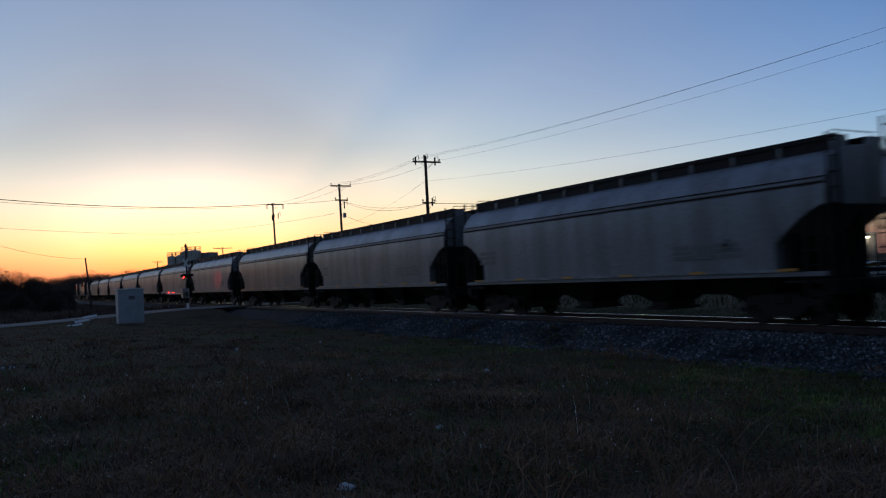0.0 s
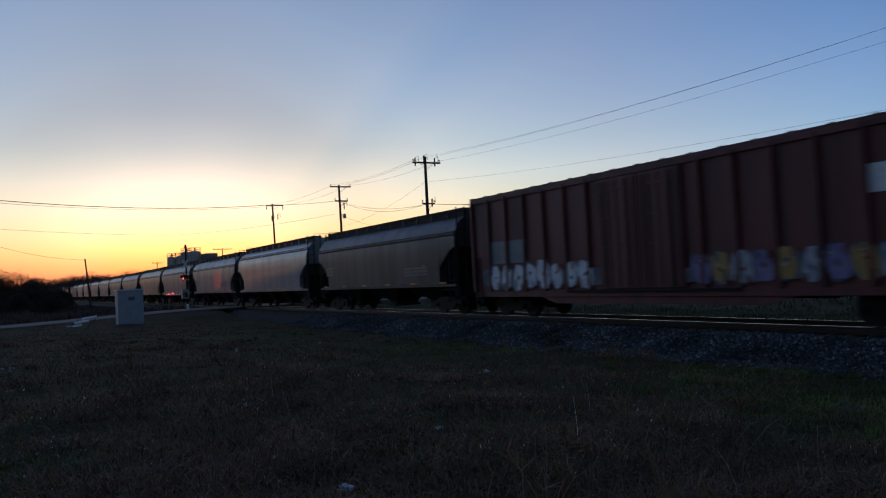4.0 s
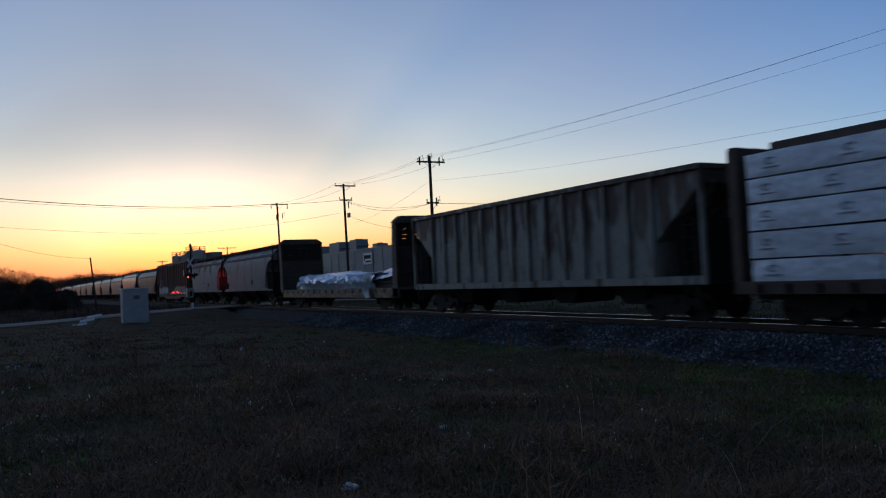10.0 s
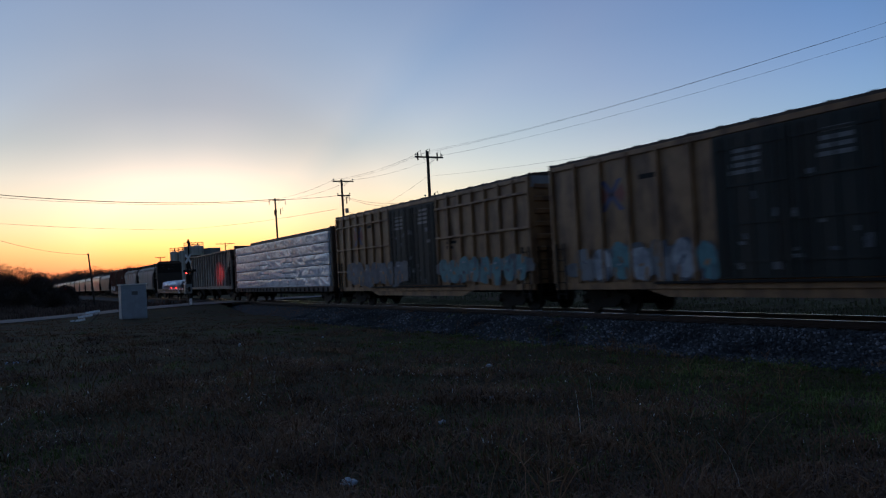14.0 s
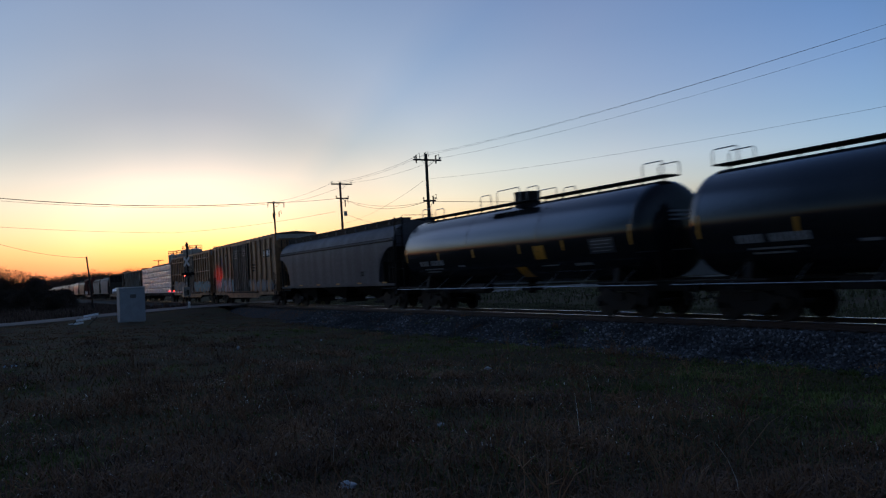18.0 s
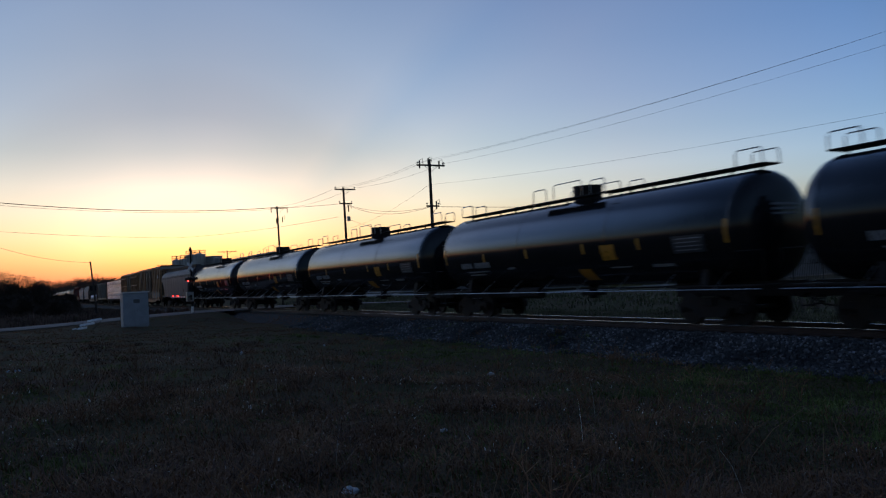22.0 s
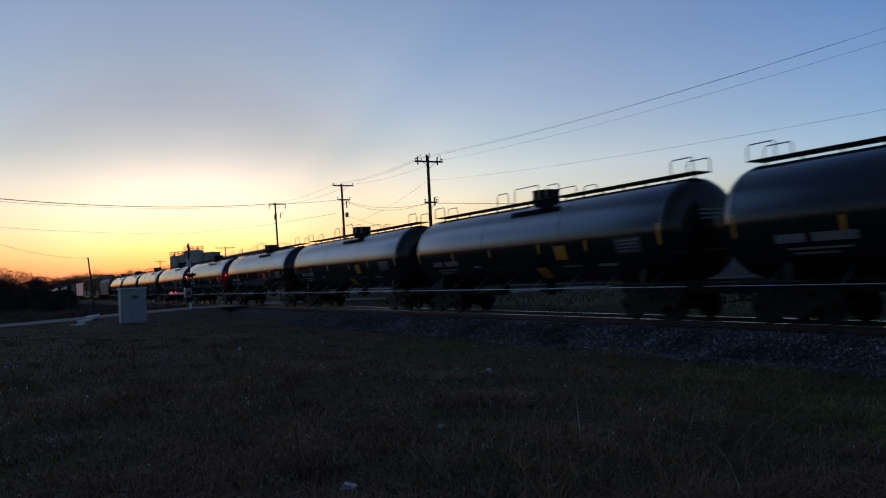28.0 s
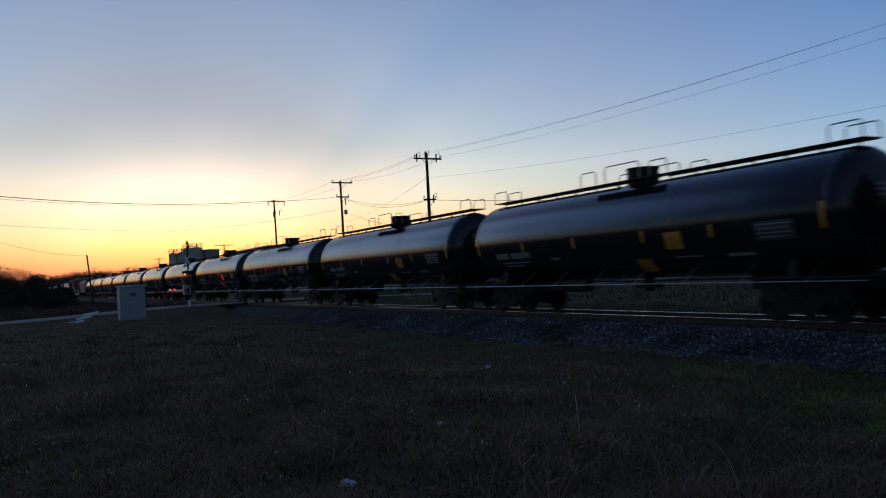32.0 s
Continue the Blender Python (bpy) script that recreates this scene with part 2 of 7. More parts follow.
def surface(name, base, second=None, mix=0.5, scale=1.5, stretch=(1, 1, 1), rough=0.6, metal=0.0, grain=0.12, bump=0.15, fine=30.0, level=0.5,
            coat=0.0, spread=0.15, tint=0.0, spec=0.5, rise=None):
    """Base colour with stains of a second colour at a large scale, fine grain, roughness that varies and a light relief."""
    m, n, l, p = nodes_of(name)
    tc = n.new("ShaderNodeTexCoord")
    info = n.new("ShaderNodeObjectInfo")
    shift = n.new("ShaderNodeVectorMath")
    shift.operation = "MULTIPLY_ADD"
    shift.inputs[1].default_value = (1, 1, 1)
    l.new(tc.outputs["Object"], shift.inputs[0])
    spin = n.new("ShaderNodeMath")
    spin.operation = "MULTIPLY"
    spin.inputs[1].default_value = 37.0
    l.new(info.outputs["Random"], spin.inputs[0])
    l.new(spin.outputs[0], shift.inputs[2])
    co = shift.outputs[0]
    big = noise_at(n, l, co, scale, 5, stretch)
    small = noise_at(n, l, co, fine, 3)
    if rise:
        split = n.new("ShaderNodeSeparateXYZ")
        l.new(tc.outputs["Object"], split.inputs[0])
        lift = n.new("ShaderNodeMapRange")
        lift.inputs[1].default_value, lift.inputs[2].default_value, lift.inputs[3].default_value, lift.inputs[4].default_value = rise
        l.new(split.outputs[2], lift.inputs[0])
        summed = n.new("ShaderNodeMath")
        l.new(big, summed.inputs[0])
        l.new(lift.outputs[0], summed.inputs[1])
        big = summed.outputs[0]
    second = second or tuple(c * 0.6 for c in base)
    col = blend(n, l, ramp(n, l, big, level - spread, level + spread), base, second)
    soft = n.new("ShaderNodeMix")
    soft.data_type = "RGBA"
    soft.inputs[0].default_value = mix
    soft.inputs[6].default_value = (*base, 1)
    l.new(col, soft.inputs[7])
    g = ramp(n, l, small, 0.3, 0.7)
    gm = n.new("ShaderNodeMapRange")
    gm.inputs[3].default_value, gm.inputs[4].default_value = 1 - grain, 1 + grain
    l.new(g, gm.inputs[0])
    out = blend(n, l, 1.0, soft.outputs[2], gm.outputs[0], "MULTIPLY")
    if tint:
        tr = n.new("ShaderNodeMapRange")
        tr.inputs[3].default_value, tr.inputs[4].default_value = 1 - tint, 1 + tint
        l.new(info.outputs["Random"], tr.inputs[0])
        out = blend(n, l, 1.0, out, tr.outputs[0], "MULTIPLY")
    l.new(out, p.inputs["Base Color"])
    rr = n.new("ShaderNodeMapRange")
    rr.inputs[3].default_value, rr.inputs[4].default_value = max(0.03, rough - 0.1), min(1, rough + 0.12)
    l.new(big, rr.inputs[0])
    l.new(rr.outputs[0], p.inputs["Roughness"])
    p.inputs["Metallic"].default_value = metal
    p.inputs["Coat Weight"].default_value = coat
    p.inputs["Specular IOR Level"].default_value = spec
    if bump:
        b = n.new("ShaderNodeBump")
        b.inputs["Strength"].default_value, b.inputs["Distance"].default_value = bump, 0.02
        l.new(small, b.inputs["Height"])
        l.new(b.outputs[0], p.inputs["Normal"])
    return m


def plain(name, base, rough=0.6, metal=0.0, glow=0.0):
    m, n, l, p = nodes_of(name)
    p.inputs["Base Color"].default_value = (*base, 1)
    p.inputs["Roughness"].default_value, p.inputs["Metallic"].default_value = rough, metal
    if glow:
        p.inputs["Emission Color"].default_value = (*base, 1)
        p.inputs["Emission Strength"].default_value = glow
    return m


STREAK = (1.0, 1.0, 0.12)
HOPPER_GREY = surface("light_grey_hopper_paint", (0.215, 0.215, 0.228), (0.125, 0.12, 0.117), 0.65, 1.2, STREAK, 0.42, fine=9, bump=0.03, tint=0.14, spec=0.32)
HOPPER_TAN = surface("tan_grey_hopper_paint", (0.15, 0.145, 0.135), (0.09, 0.085, 0.08), 0.7, 1.2, STREAK, 0.4, fine=9, bump=0.03, spec=0.45)
HOPPER_GLOSS = surface("glossy_grey_hopper_paint", (0.28, 0.29, 0.31), (0.18, 0.18, 0.19), 0.55, 1.0, STREAK, 0.34, fine=6, bump=0.03, spec=0.45)
HOPPER_PURPLE = surface("dull_purple_grey_hopper_paint", (0.115, 0.11, 0.12), (0.08, 0.074, 0.08), 0.7, 1.2, STREAK, 0.6, fine=9, bump=0.05, spec=0.2)
HOPPER_DARK = surface("dark_grey_hopper_paint", (0.06, 0.059, 0.061), (0.034, 0.03, 0.03), 0.7, 1.2, STREAK, 0.5, fine=12, bump=0.04, spec=0.35)
HOPPER_RUST = surface("rust_topped_beige_paint", (0.3, 0.275, 0.26), (0.12, 0.05, 0.026), 0.95, 1.2, (1, 1, 0.4), 0.65, level=0.57, spread=0.1, bump=0.04, fine=10, rise=(2.7, 3.75, -0.12, 0.15), spec=0.3)
HOPPER_BEIGE = surface("weathered_beige_paint", (0.25, 0.23, 0.225), (0.13, 0.1, 0.085), 0.7, 1.0, (1, 1, 0.4), 0.65, level=0.58, bump=0.04, fine=10, rise=(3.2, 4.3, -0.06, 0.1), spec=0.32)
BOX_RED = surface("red_brown_boxcar_paint", (0.15, 0.03, 0.024), (0.06, 0.02, 0.016), 0.7, 1.4, STREAK, 0.6, bump=0.08, fine=12)
BOX_YELLOW = surface("faded_yellow_boxcar_paint", (0.31, 0.172, 0.08), (0.15, 0.085, 0.05), 0.85, 1.9, (1, 1, 0.35), 0.5, level=0.53, spread=0.12, bump=0.3, fine=2.6, spec=0.35)
BOX_GREEN = surface("dark_green_door_paint", (0.024, 0.03, 0.029), (0.055, 0.046, 0.037), 0.7, 1.5, STREAK, 0.6, spec=0.22)
RIB_PAINT = surface("whitish_rust_streaked_paint", (0.235, 0.23, 0.2), (0.06, 0.03, 0.022), 0.9, 2.3, (1, 1, 0.22), 0.55, level=0.53, spread=0.06, bump=0.1, fine=6, rise=(1.9, 4.4, -0.07, 0.12), spec=0.3)
RIB_POST = surface("pale_worn_rib_paint", (0.3, 0.29, 0.26), (0.13, 0.08, 0.055), 0.75, 2.5, (1, 1, 0.3), 0.55, level=0.55, spec=0.3)
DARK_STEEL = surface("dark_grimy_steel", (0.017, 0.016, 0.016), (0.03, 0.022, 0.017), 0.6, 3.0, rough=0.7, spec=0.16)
BROWN_STEEL = surface("brown_weathered_steel", (0.09, 0.055, 0.035), (0.04, 0.03, 0.025), 0.7, 2.0, rough=0.7)
TANK_BLACK = surface("glossy_black_tank_paint", (0.012, 0.0125, 0.015), (0.02, 0.02, 0.021), 0.5, 0.8, STREAK, 0.15, fine=2.5, bump=0.006, grain=0.05, spec=0.45)
GALV = surface("galvanised_steel", (0.35, 0.36, 0.37), (0.25, 0.25, 0.25), 0.5, 4.0, rough=0.4, metal=0.8)
WRAP = surface("white_plastic_lumber_wrap", (0.8, 0.83, 0.88), (0.56, 0.59, 0.66), 0.6, 3.0, (0.5, 1, 2), rough=0.27, bump=0.5, fine=7, tint=0.12)
TARP = surface("crumpled_white_plastic_tarp", (0.66, 0.7, 0.77), (0.46, 0.49, 0.55), 0.5, 2.0, rough=0.2, metal=0.2, bump=0.2, fine=9)
FLAT_YELLOW = surface("worn_yellow_flatcar_paint", (0.27, 0.17, 0.085), (0.09, 0.06, 0.04), 0.8, 6.0, rough=0.6, spread=0.12)
DECK_WOOD = surface("weathered_plank_wood", (0.13, 0.1, 0.075), (0.07, 0.055, 0.045), 0.7, 3.0, (0.3, 3, 3), 0.8)
BULK_WOOD = surface("dark_bulkhead_planks", (0.055, 0.042, 0.033), (0.03, 0.025, 0.022), 0.7, 3.0, (3, 0.3, 3), 0.8)
YELLOW = surface("reflective_yellow", (0.55, 0.25, 0.015), (0.36, 0.16, 0.015), 0.6, 5, rough=0.4)
FADED = surface("faded_dark_lettering", (0.1, 0.1, 0.105), (0.15, 0.15, 0.15), 0.6, 9, rough=0.5)
PANEL_GREY = surface("faint_grey_stencil_paint", (0.05, 0.052, 0.058), (0.035, 0.036, 0.04), 0.6, 9, rough=0.4)
LETTER = surface("faded_white_lettering", (0.3, 0.31, 0.33), (0.16, 0.16, 0.17), 0.7, 14, rough=0.5, spread=0.05)
DIM_LETTER = surface("dim_white_lettering", (0.17, 0.175, 0.185), (0.1, 0.1, 0.105), 0.7, 14, rough=0.5, spread=0.05)
WHITE = surface("white_stencil_paint", (0.8, 0.8, 0.8), (0.55, 0.55, 0.55), 0.5, 6, rough=0.45)
RED = plain("red_stencil_paint", (0.5, 0.03, 0.03), 0.5)
GRAFFITI_WHITE = surface("white_spray_paint", (0.4, 0.42, 0.46), (0.16, 0.18, 0.22), 0.8, 2.2, rough=0.6)
GRAFFITI_BRIGHT = surface("bright_white_spray_paint", (0.7, 0.71, 0.74), (0.4, 0.41, 0.45), 0.7, 2.2, rough=0.6)
GRAFFITI_BLUE = surface("light_blue_spray_paint", (0.1, 0.25, 0.28), (0.05, 0.14, 0.17), 0.8, 2.2, rough=0.6)
GRAFFITI_DULL = surface("dull_grey_blue_spray_paint", (0.12, 0.14, 0.18), (0.05, 0.06, 0.085), 0.8, 2.4, rough=0.6)
GRAFFITI_DARK = surface("dark_blue_spray_paint", (0.03, 0.045, 0.075), (0.09, 0.11, 0.15), 0.8, 2.2, rough=0.6)
WHEEL_STEEL = surface("rolled_wheel_steel", (0.022, 0.018, 0.016), (0.016, 0.013, 0.012), 0.6, 5.0, rough=0.6, spec=0.15)
RAIL_SIDE = surface("rusty_rail_steel", (0.05, 0.026, 0.018), (0.03, 0.018, 0.013), 0.6, 3.0, rough=0.8)
RAIL_TOP = surface("polished_rail_steel", (0.75, 0.74, 0.73), (0.6, 0.59, 0.58), 0.4, 2.0, rough=0.13, metal=1.0, bump=0.0)
TIE_WOOD = surface("tarred_tie_wood", (0.05, 0.04, 0.035), (0.09, 0.075, 0.065), 0.6, 3.0, rough=0.9, bump=0.4)
STONE = surface("grey_ballast_stone", (0.045, 0.044, 0.046), (0.026, 0.026, 0.028), 0.6, 8.0, rough=0.9, bump=0.6, spec=0.15)
GROUND = surface("dark_earth_and_turf", (0.058, 0.054, 0.024), (0.07, 0.047, 0.03), 0.9, 0.35, rough=0.97, bump=0.8, fine=14, grain=0.4, spec=0.05)
ASPHALT = surface("worn_asphalt", (0.125, 0.106, 0.095), (0.09, 0.078, 0.07), 0.6, 0.8, rough=0.85, bump=0.2, fine=40)
POLE_WOOD = surface("creosoted_pole_wood", (0.06, 0.045, 0.035), (0.035, 0.028, 0.022), 0.6, 2.0, (4, 4, 0.3), 0.85)
CABLE = plain("dark_cable", (0.02, 0.02, 0.02), 0.6)
BUILDING = surface("grey_metal_siding", (0.2, 0.21, 0.22), (0.15, 0.155, 0.16), 0.5, 0.4, rough=0.5)
CASE_PAINT = surface("grey_steel_case", (0.36, 0.39, 0.44), (0.26, 0.28, 0.32), 0.5, 2.0, rough=0.45)


# ---------------------------------------------------------------- ground, track, road
ROAD_X0, ROAD_X1 = -72.5, -65.0


def smooth(a, b, v):
    k = min(1.0, max(0.0, (v - a) / (b - a)))
    return k * k * (3 - 2 * k)


def ground_z(x, y):
    """Height of the turf: highest at the camera, a shallow ditch along the ballast, level beyond."""
    z = -0.72 * smooth(-1, 15.2, y) + 0.04
    z -= 0.32 * smooth(-20, -50, x) * (1 - smooth(2, 15, y))
    if y > TRACK_Y:
        z = -0.85 + 0.35 * smooth(22, 40, y)
    z += 0.06 * noise.noise((x * 0.25, y * 0.25, 3)) + 0.11 * noise.noise((x * 0.9, y * 0.9, 7)) * smooth(16, 13, y) if y < 16 else 0.05 * noise.noise((x * 0.25, y * 0.25, 3))
    k = 1 - smooth(0.5, 9, max(0.0, abs(x - (ROAD_X0 + ROAD_X1) / 2) - 3.75))
    if k > 0:
        z = z * (1 - k) + k * (road_z(y) - 0.05)
    d = abs(y - TRACK_Y)
    if d < 3.3:
        z = min(z, -0.75)
    return z


def road_z(y):
    """The road climbs to the rails at the crossing."""
    d = abs(y - TRACK_Y)
    return -0.03 - 0.42 * smooth(4, 20, d)


def ground_sheet():
    def steps(lo, hi, fine, far):
        a = list(np.arange(lo, hi, fine))
        left, right, s = [], [], fine
        v, w = lo, hi
        while v > -far:
            s *= 1.25
            v -= s
            left.append(v)
        s = fine
        while w < far:
            right.append(w)
            s *= 1.25
            w += s
        return left[::-1] + a + right
    xs = steps(-95, 12, 0.5, 3000)
    ys = steps(-4, 34, 0.5, 3000)
    s = Shape()
    s.v = [(x, y, ground_z(x, y)) for x in xs for y in ys]
    n = len(ys)
    s.f = [(i * n + j, (i + 1) * n + j, (i + 1) * n + j + 1, i * n + j + 1) for i in range(len(xs) - 1) for j in range(n - 1)]
    return solid("ground", s, GROUND, "dark rough turf with dead weeds beside the railway", "ground", kind="structure", smooth=True)


ground_sheet()

road = Shape()
ys = [-400, -200, -80, -40] + list(np.arange(-20, 60, 2.0)) + [80, 150, 400]
road.v = [(x, y, road_z(y) + 0.01 + c) for y in ys for x, c in ((ROAD_X0, 0), ((ROAD_X0 + ROAD_X1) / 2, 0.06), (ROAD_X1, 0))]
road.f = [(3 * i + j, 3 * i + j + 1, 3 * i + j + 4, 3 * i + j + 3) for i in range(len(ys) - 1) for j in (0, 1)]
solid("road", road, ASPHALT, "worn asphalt road that crosses the railway", "road", kind="structure")

# Ballast bed with its shoulders, ties and two rails.
bed = Shape()
prof = [(-3.4, -0.78), (-2.9, -0.6), (-1.75, -0.24), (1.75, -0.24), (2.9, -0.6), (3.4, -0.78), (3.4, -1.1), (-3.4, -1.1)]
bed.strip([(TRACK_Y + y, z) for y, z in prof], -900, 260)
solid("ballast_bed", bed, STONE, "bed of grey crushed stone under the rails", "ballast", kind="structure")

track = thing("railway_track", "single railway track of rusty rails on wooden ties", "railway track", kind="structure")
for side in (-1, 1):
    y = TRACK_Y + side * 0.753
    web = Shape().strip([(y - 0.07, -0.18), (y + 0.07, -0.18), (y + 0.07, -0.165), (y + 0.012, -0.14), (y + 0.012, -0.04), (y + 0.036, -0.03), (y + 0.036, -0.008), (y + 0.031, -0.0045),
                         (y - 0.031, -0.0045), (y - 0.036, -0.008), (y - 0.036, -0.03), (y - 0.012, -0.04), (y - 0.012, -0.14), (y - 0.07, -0.165)], -900, 260)
    rail = part("rail", web, RAIL_SIDE, track)
    part("running_surface", Shape().strip([(y - 0.031, -0.0044), (y + 0.031, -0.0044), (y + 0.0305, -0.003), (y + 0.024, -0.0006), (y, 0), (y - 0.024, -0.0006), (y - 0.0305, -0.003)], -900, 260),
         RAIL_TOP, rail, "polished running surface")


# ---------------------------------------------------------------- the train: parts that the cars share
WHEEL_R = 0.457
wheel_shape = Shape()
for side in (-1, 1):
    y = side * 0.753
    prof = [(0.0, 0.10), (0.065, 0.10), (0.07, WHEEL_R - 0.07), (0.065, WHEEL_R), (-0.045, WHEEL_R + 0.008), (-0.06, WHEEL_R + 0.03), (-0.075, WHEEL_R + 0.02),
            (-0.07, WHEEL_R - 0.07), (-0.02, WHEEL_R - 0.1), (0.0, 0.2)]
    rings = [[(r * math.cos(a * math.pi / 12), y + side * o, r * math.sin(a * math.pi / 12)) for a in range(24)] for o, r in prof]
    wheel_shape.loft(rings, cap=False)
    wheel_shape.disc(0, y + side * 0.07, 0, 0.1, side * 0.16, 12, "y")
wheel_shape.tube([(0, -0.8, 0), (0, 0.8, 0)], 0.085, 12)
for a in range(3):
    c, s = math.cos(a * 2.094), math.sin(a * 2.094)
    for side in (-1, 1):
        wheel_shape.disc(0.06 * c, side * 0.98, 0.06 * s, 0.015, side * 0.03, 6, "y")
WHEEL_MESH = wheel_shape.mesh("wheelset", WHEEL_STEEL, True)

frame_shape = Shape()
outline = [(-1.18, 0.58), (-1.1, 0.66), (-0.7, 0.68), (-0.42, 0.80), (0.42, 0.80), (0.7, 0.68), (1.1, 0.66), (1.18, 0.58), (1.16, 0.36), (1.06, 0.34), (1.02, 0.5),
           (0.74, 0.5), (0.62, 0.34), (0.4, 0.22), (-0.4, 0.22), (-0.62, 0.34), (-0.74, 0.5), (-1.02, 0.5), (-1.06, 0.34), (-1.16, 0.36)]
frame_shape.slab(outline, -0.06, 0.06)
SIDE_FRAME_MESH = frame_shape.mesh("side_frame", DARK_STEEL)
spring = Shape()
for k in (-0.2, 0.0, 0.2):
    spring.tube([(k + 0.06 * math.cos(a * 1.05), 0.06 * math.sin(a * 1.05), 0.26 + 0.012 * a) for a in range(24)], 0.014, 5)
SPRING_MESH = spring.mesh("spring_nest", DARK_STEEL, True)
BOLSTER_MESH = Shape().box(-0.2, 0.2, -1.1, 1.1, 0.55, 0.78).mesh("bolster", DARK_STEEL)
wheelsets = []


def truck(parent, x):
    """A two-axle truck: bolster, two side frames with springs, two wheelsets."""
    t = part("truck", BOLSTER_MESH, None, parent, "grimy cast steel truck", m=pose(x, 0, 0))
    for side in (-1, 1):
        part("side_frame", SIDE_FRAME_MESH, None, t, m=pose(0, side * 0.99, 0))
        part("spring_nest", SPRING_MESH, None, t, m=pose(0, side * 0.99, 0))
    for dx in (-0.89, 0.89):
        w = part("wheelset", WHEEL_MESH, None, t, "two rolled steel wheels on an axle")
        w.matrix_parent_inverse = pose(dx, 0, WHEEL_R)
        wheelsets.append(w)
    return t


def coupler(parent, x, way):
    s = Shape().box(min(x, x + way * 0.5), max(x, x + way * 0.5), -0.07, 0.07, 0.8, 0.96)
    s.box(min(x + way * 0.45, x + way * 0.72), max(x + way * 0.45, x + way * 0.72), -0.16, 0.13, 0.74, 1.02, 0.05)
    s.tube([(x + way * 0.1, 0.3, 0.8), (x + way * 0.35, 0.32, 0.55), (x + way * 0.7, 0.3, 0.5)], 0.025, 6)
    part("coupler", s, DARK_STEEL, parent, "knuckle coupler with its air hose", True)


def ladder(parent, x, y, z0, z1, width=0.42, across="x", material=DARK_STEEL, name="ladder"):
    s = Shape()
    n = max(2, round((z1 - z0) / 0.36))
    for k in (-width / 2, width / 2):
        a = (x + k, y) if across == "x" else (x, y + k)
        s.box(a[0] - 0.025, a[0] + 0.025, a[1] - 0.025, a[1] + 0.025, z0, z1, 0)
    for i in range(n):
        z = z0 + (i + 0.5) * (z1 - z0) / n
        p, q = ((x - width / 2, y, z), (x + width / 2, y, z)) if across == "x" else ((x, y - width / 2, z), (x, y + width / 2, z))
        s.tube([p, q], 0.014, 5)
    return part(name, s, material, parent)


def bars(parent, x, y, z, w, h, rows, material, name="lettering", gaps=3, seed=1):
    """Unreadable stencilled writing: plain bars set out in rows."""
    rnd = random.Random(seed)
    s = Shape()
    side = -1 if y < 0 else 1
    for r in range(rows):
        hh = h / rows
        z1 = z + h - r * hh
        u = x
        while u < x + w - 0.05:
            d = min(x + w - u, rnd.uniform(0.12, 0.5) * w / gaps * 2)
            s.box(u, u + d * 0.86, min(y, y + side * 0.004), max(y, y + side * 0.004), z1 - hh * 0.72, z1, 0)
            u += d
    return part(name, s, material, parent)


GREY_SPRAY = surface("grey_spray_paint", (0.13, 0.14, 0.155), (0.07, 0.075, 0.09), 0.8, 2.0, rough=0.65)


def ribbon(s, pts, w, y, g):
    """One flat brush stroke of uneven width with blunt ends, in the plane of the car's side."""
    path = []
    for (xa, za), (xb, zb) in zip(pts, pts[1:]):
        path += [(xa + (xb - xa) * k / 4, za + (zb - za) * k / 4) for k in range(4)]
    path.append(pts[-1])
    n = len(path)
    for _ in range(2):
        path = [path[0]] + [((path[k - 1][0] + 2 * path[k][0] + path[k + 1][0]) / 4, (path[k - 1][1] + 2 * path[k][1] + path[k + 1][1]) / 4) for k in range(1, n - 1)] + [path[-1]]
    rim = []
    for k, (x, z) in enumerate(path):
        (xa, za), (xb, zb) = path[max(0, k - 1)], path[min(n - 1, k + 1)]
        d = math.hypot(xb - xa, zb - za) or 1
        q = w / 2 * g.uniform(0.8, 1.2) * (0.6 if k in (0, n - 1) else 1)
        rim += [(x + (zb - za) / d * q, y, z - (xb - xa) / d * q), (x - (zb - za) / d * q, y, z + (xb - xa) / d * q)]
    return s.add(rim, [(2 * k, 2 * k + 1, 2 * k + 3, 2 * k + 2) for k in range(n - 1)])


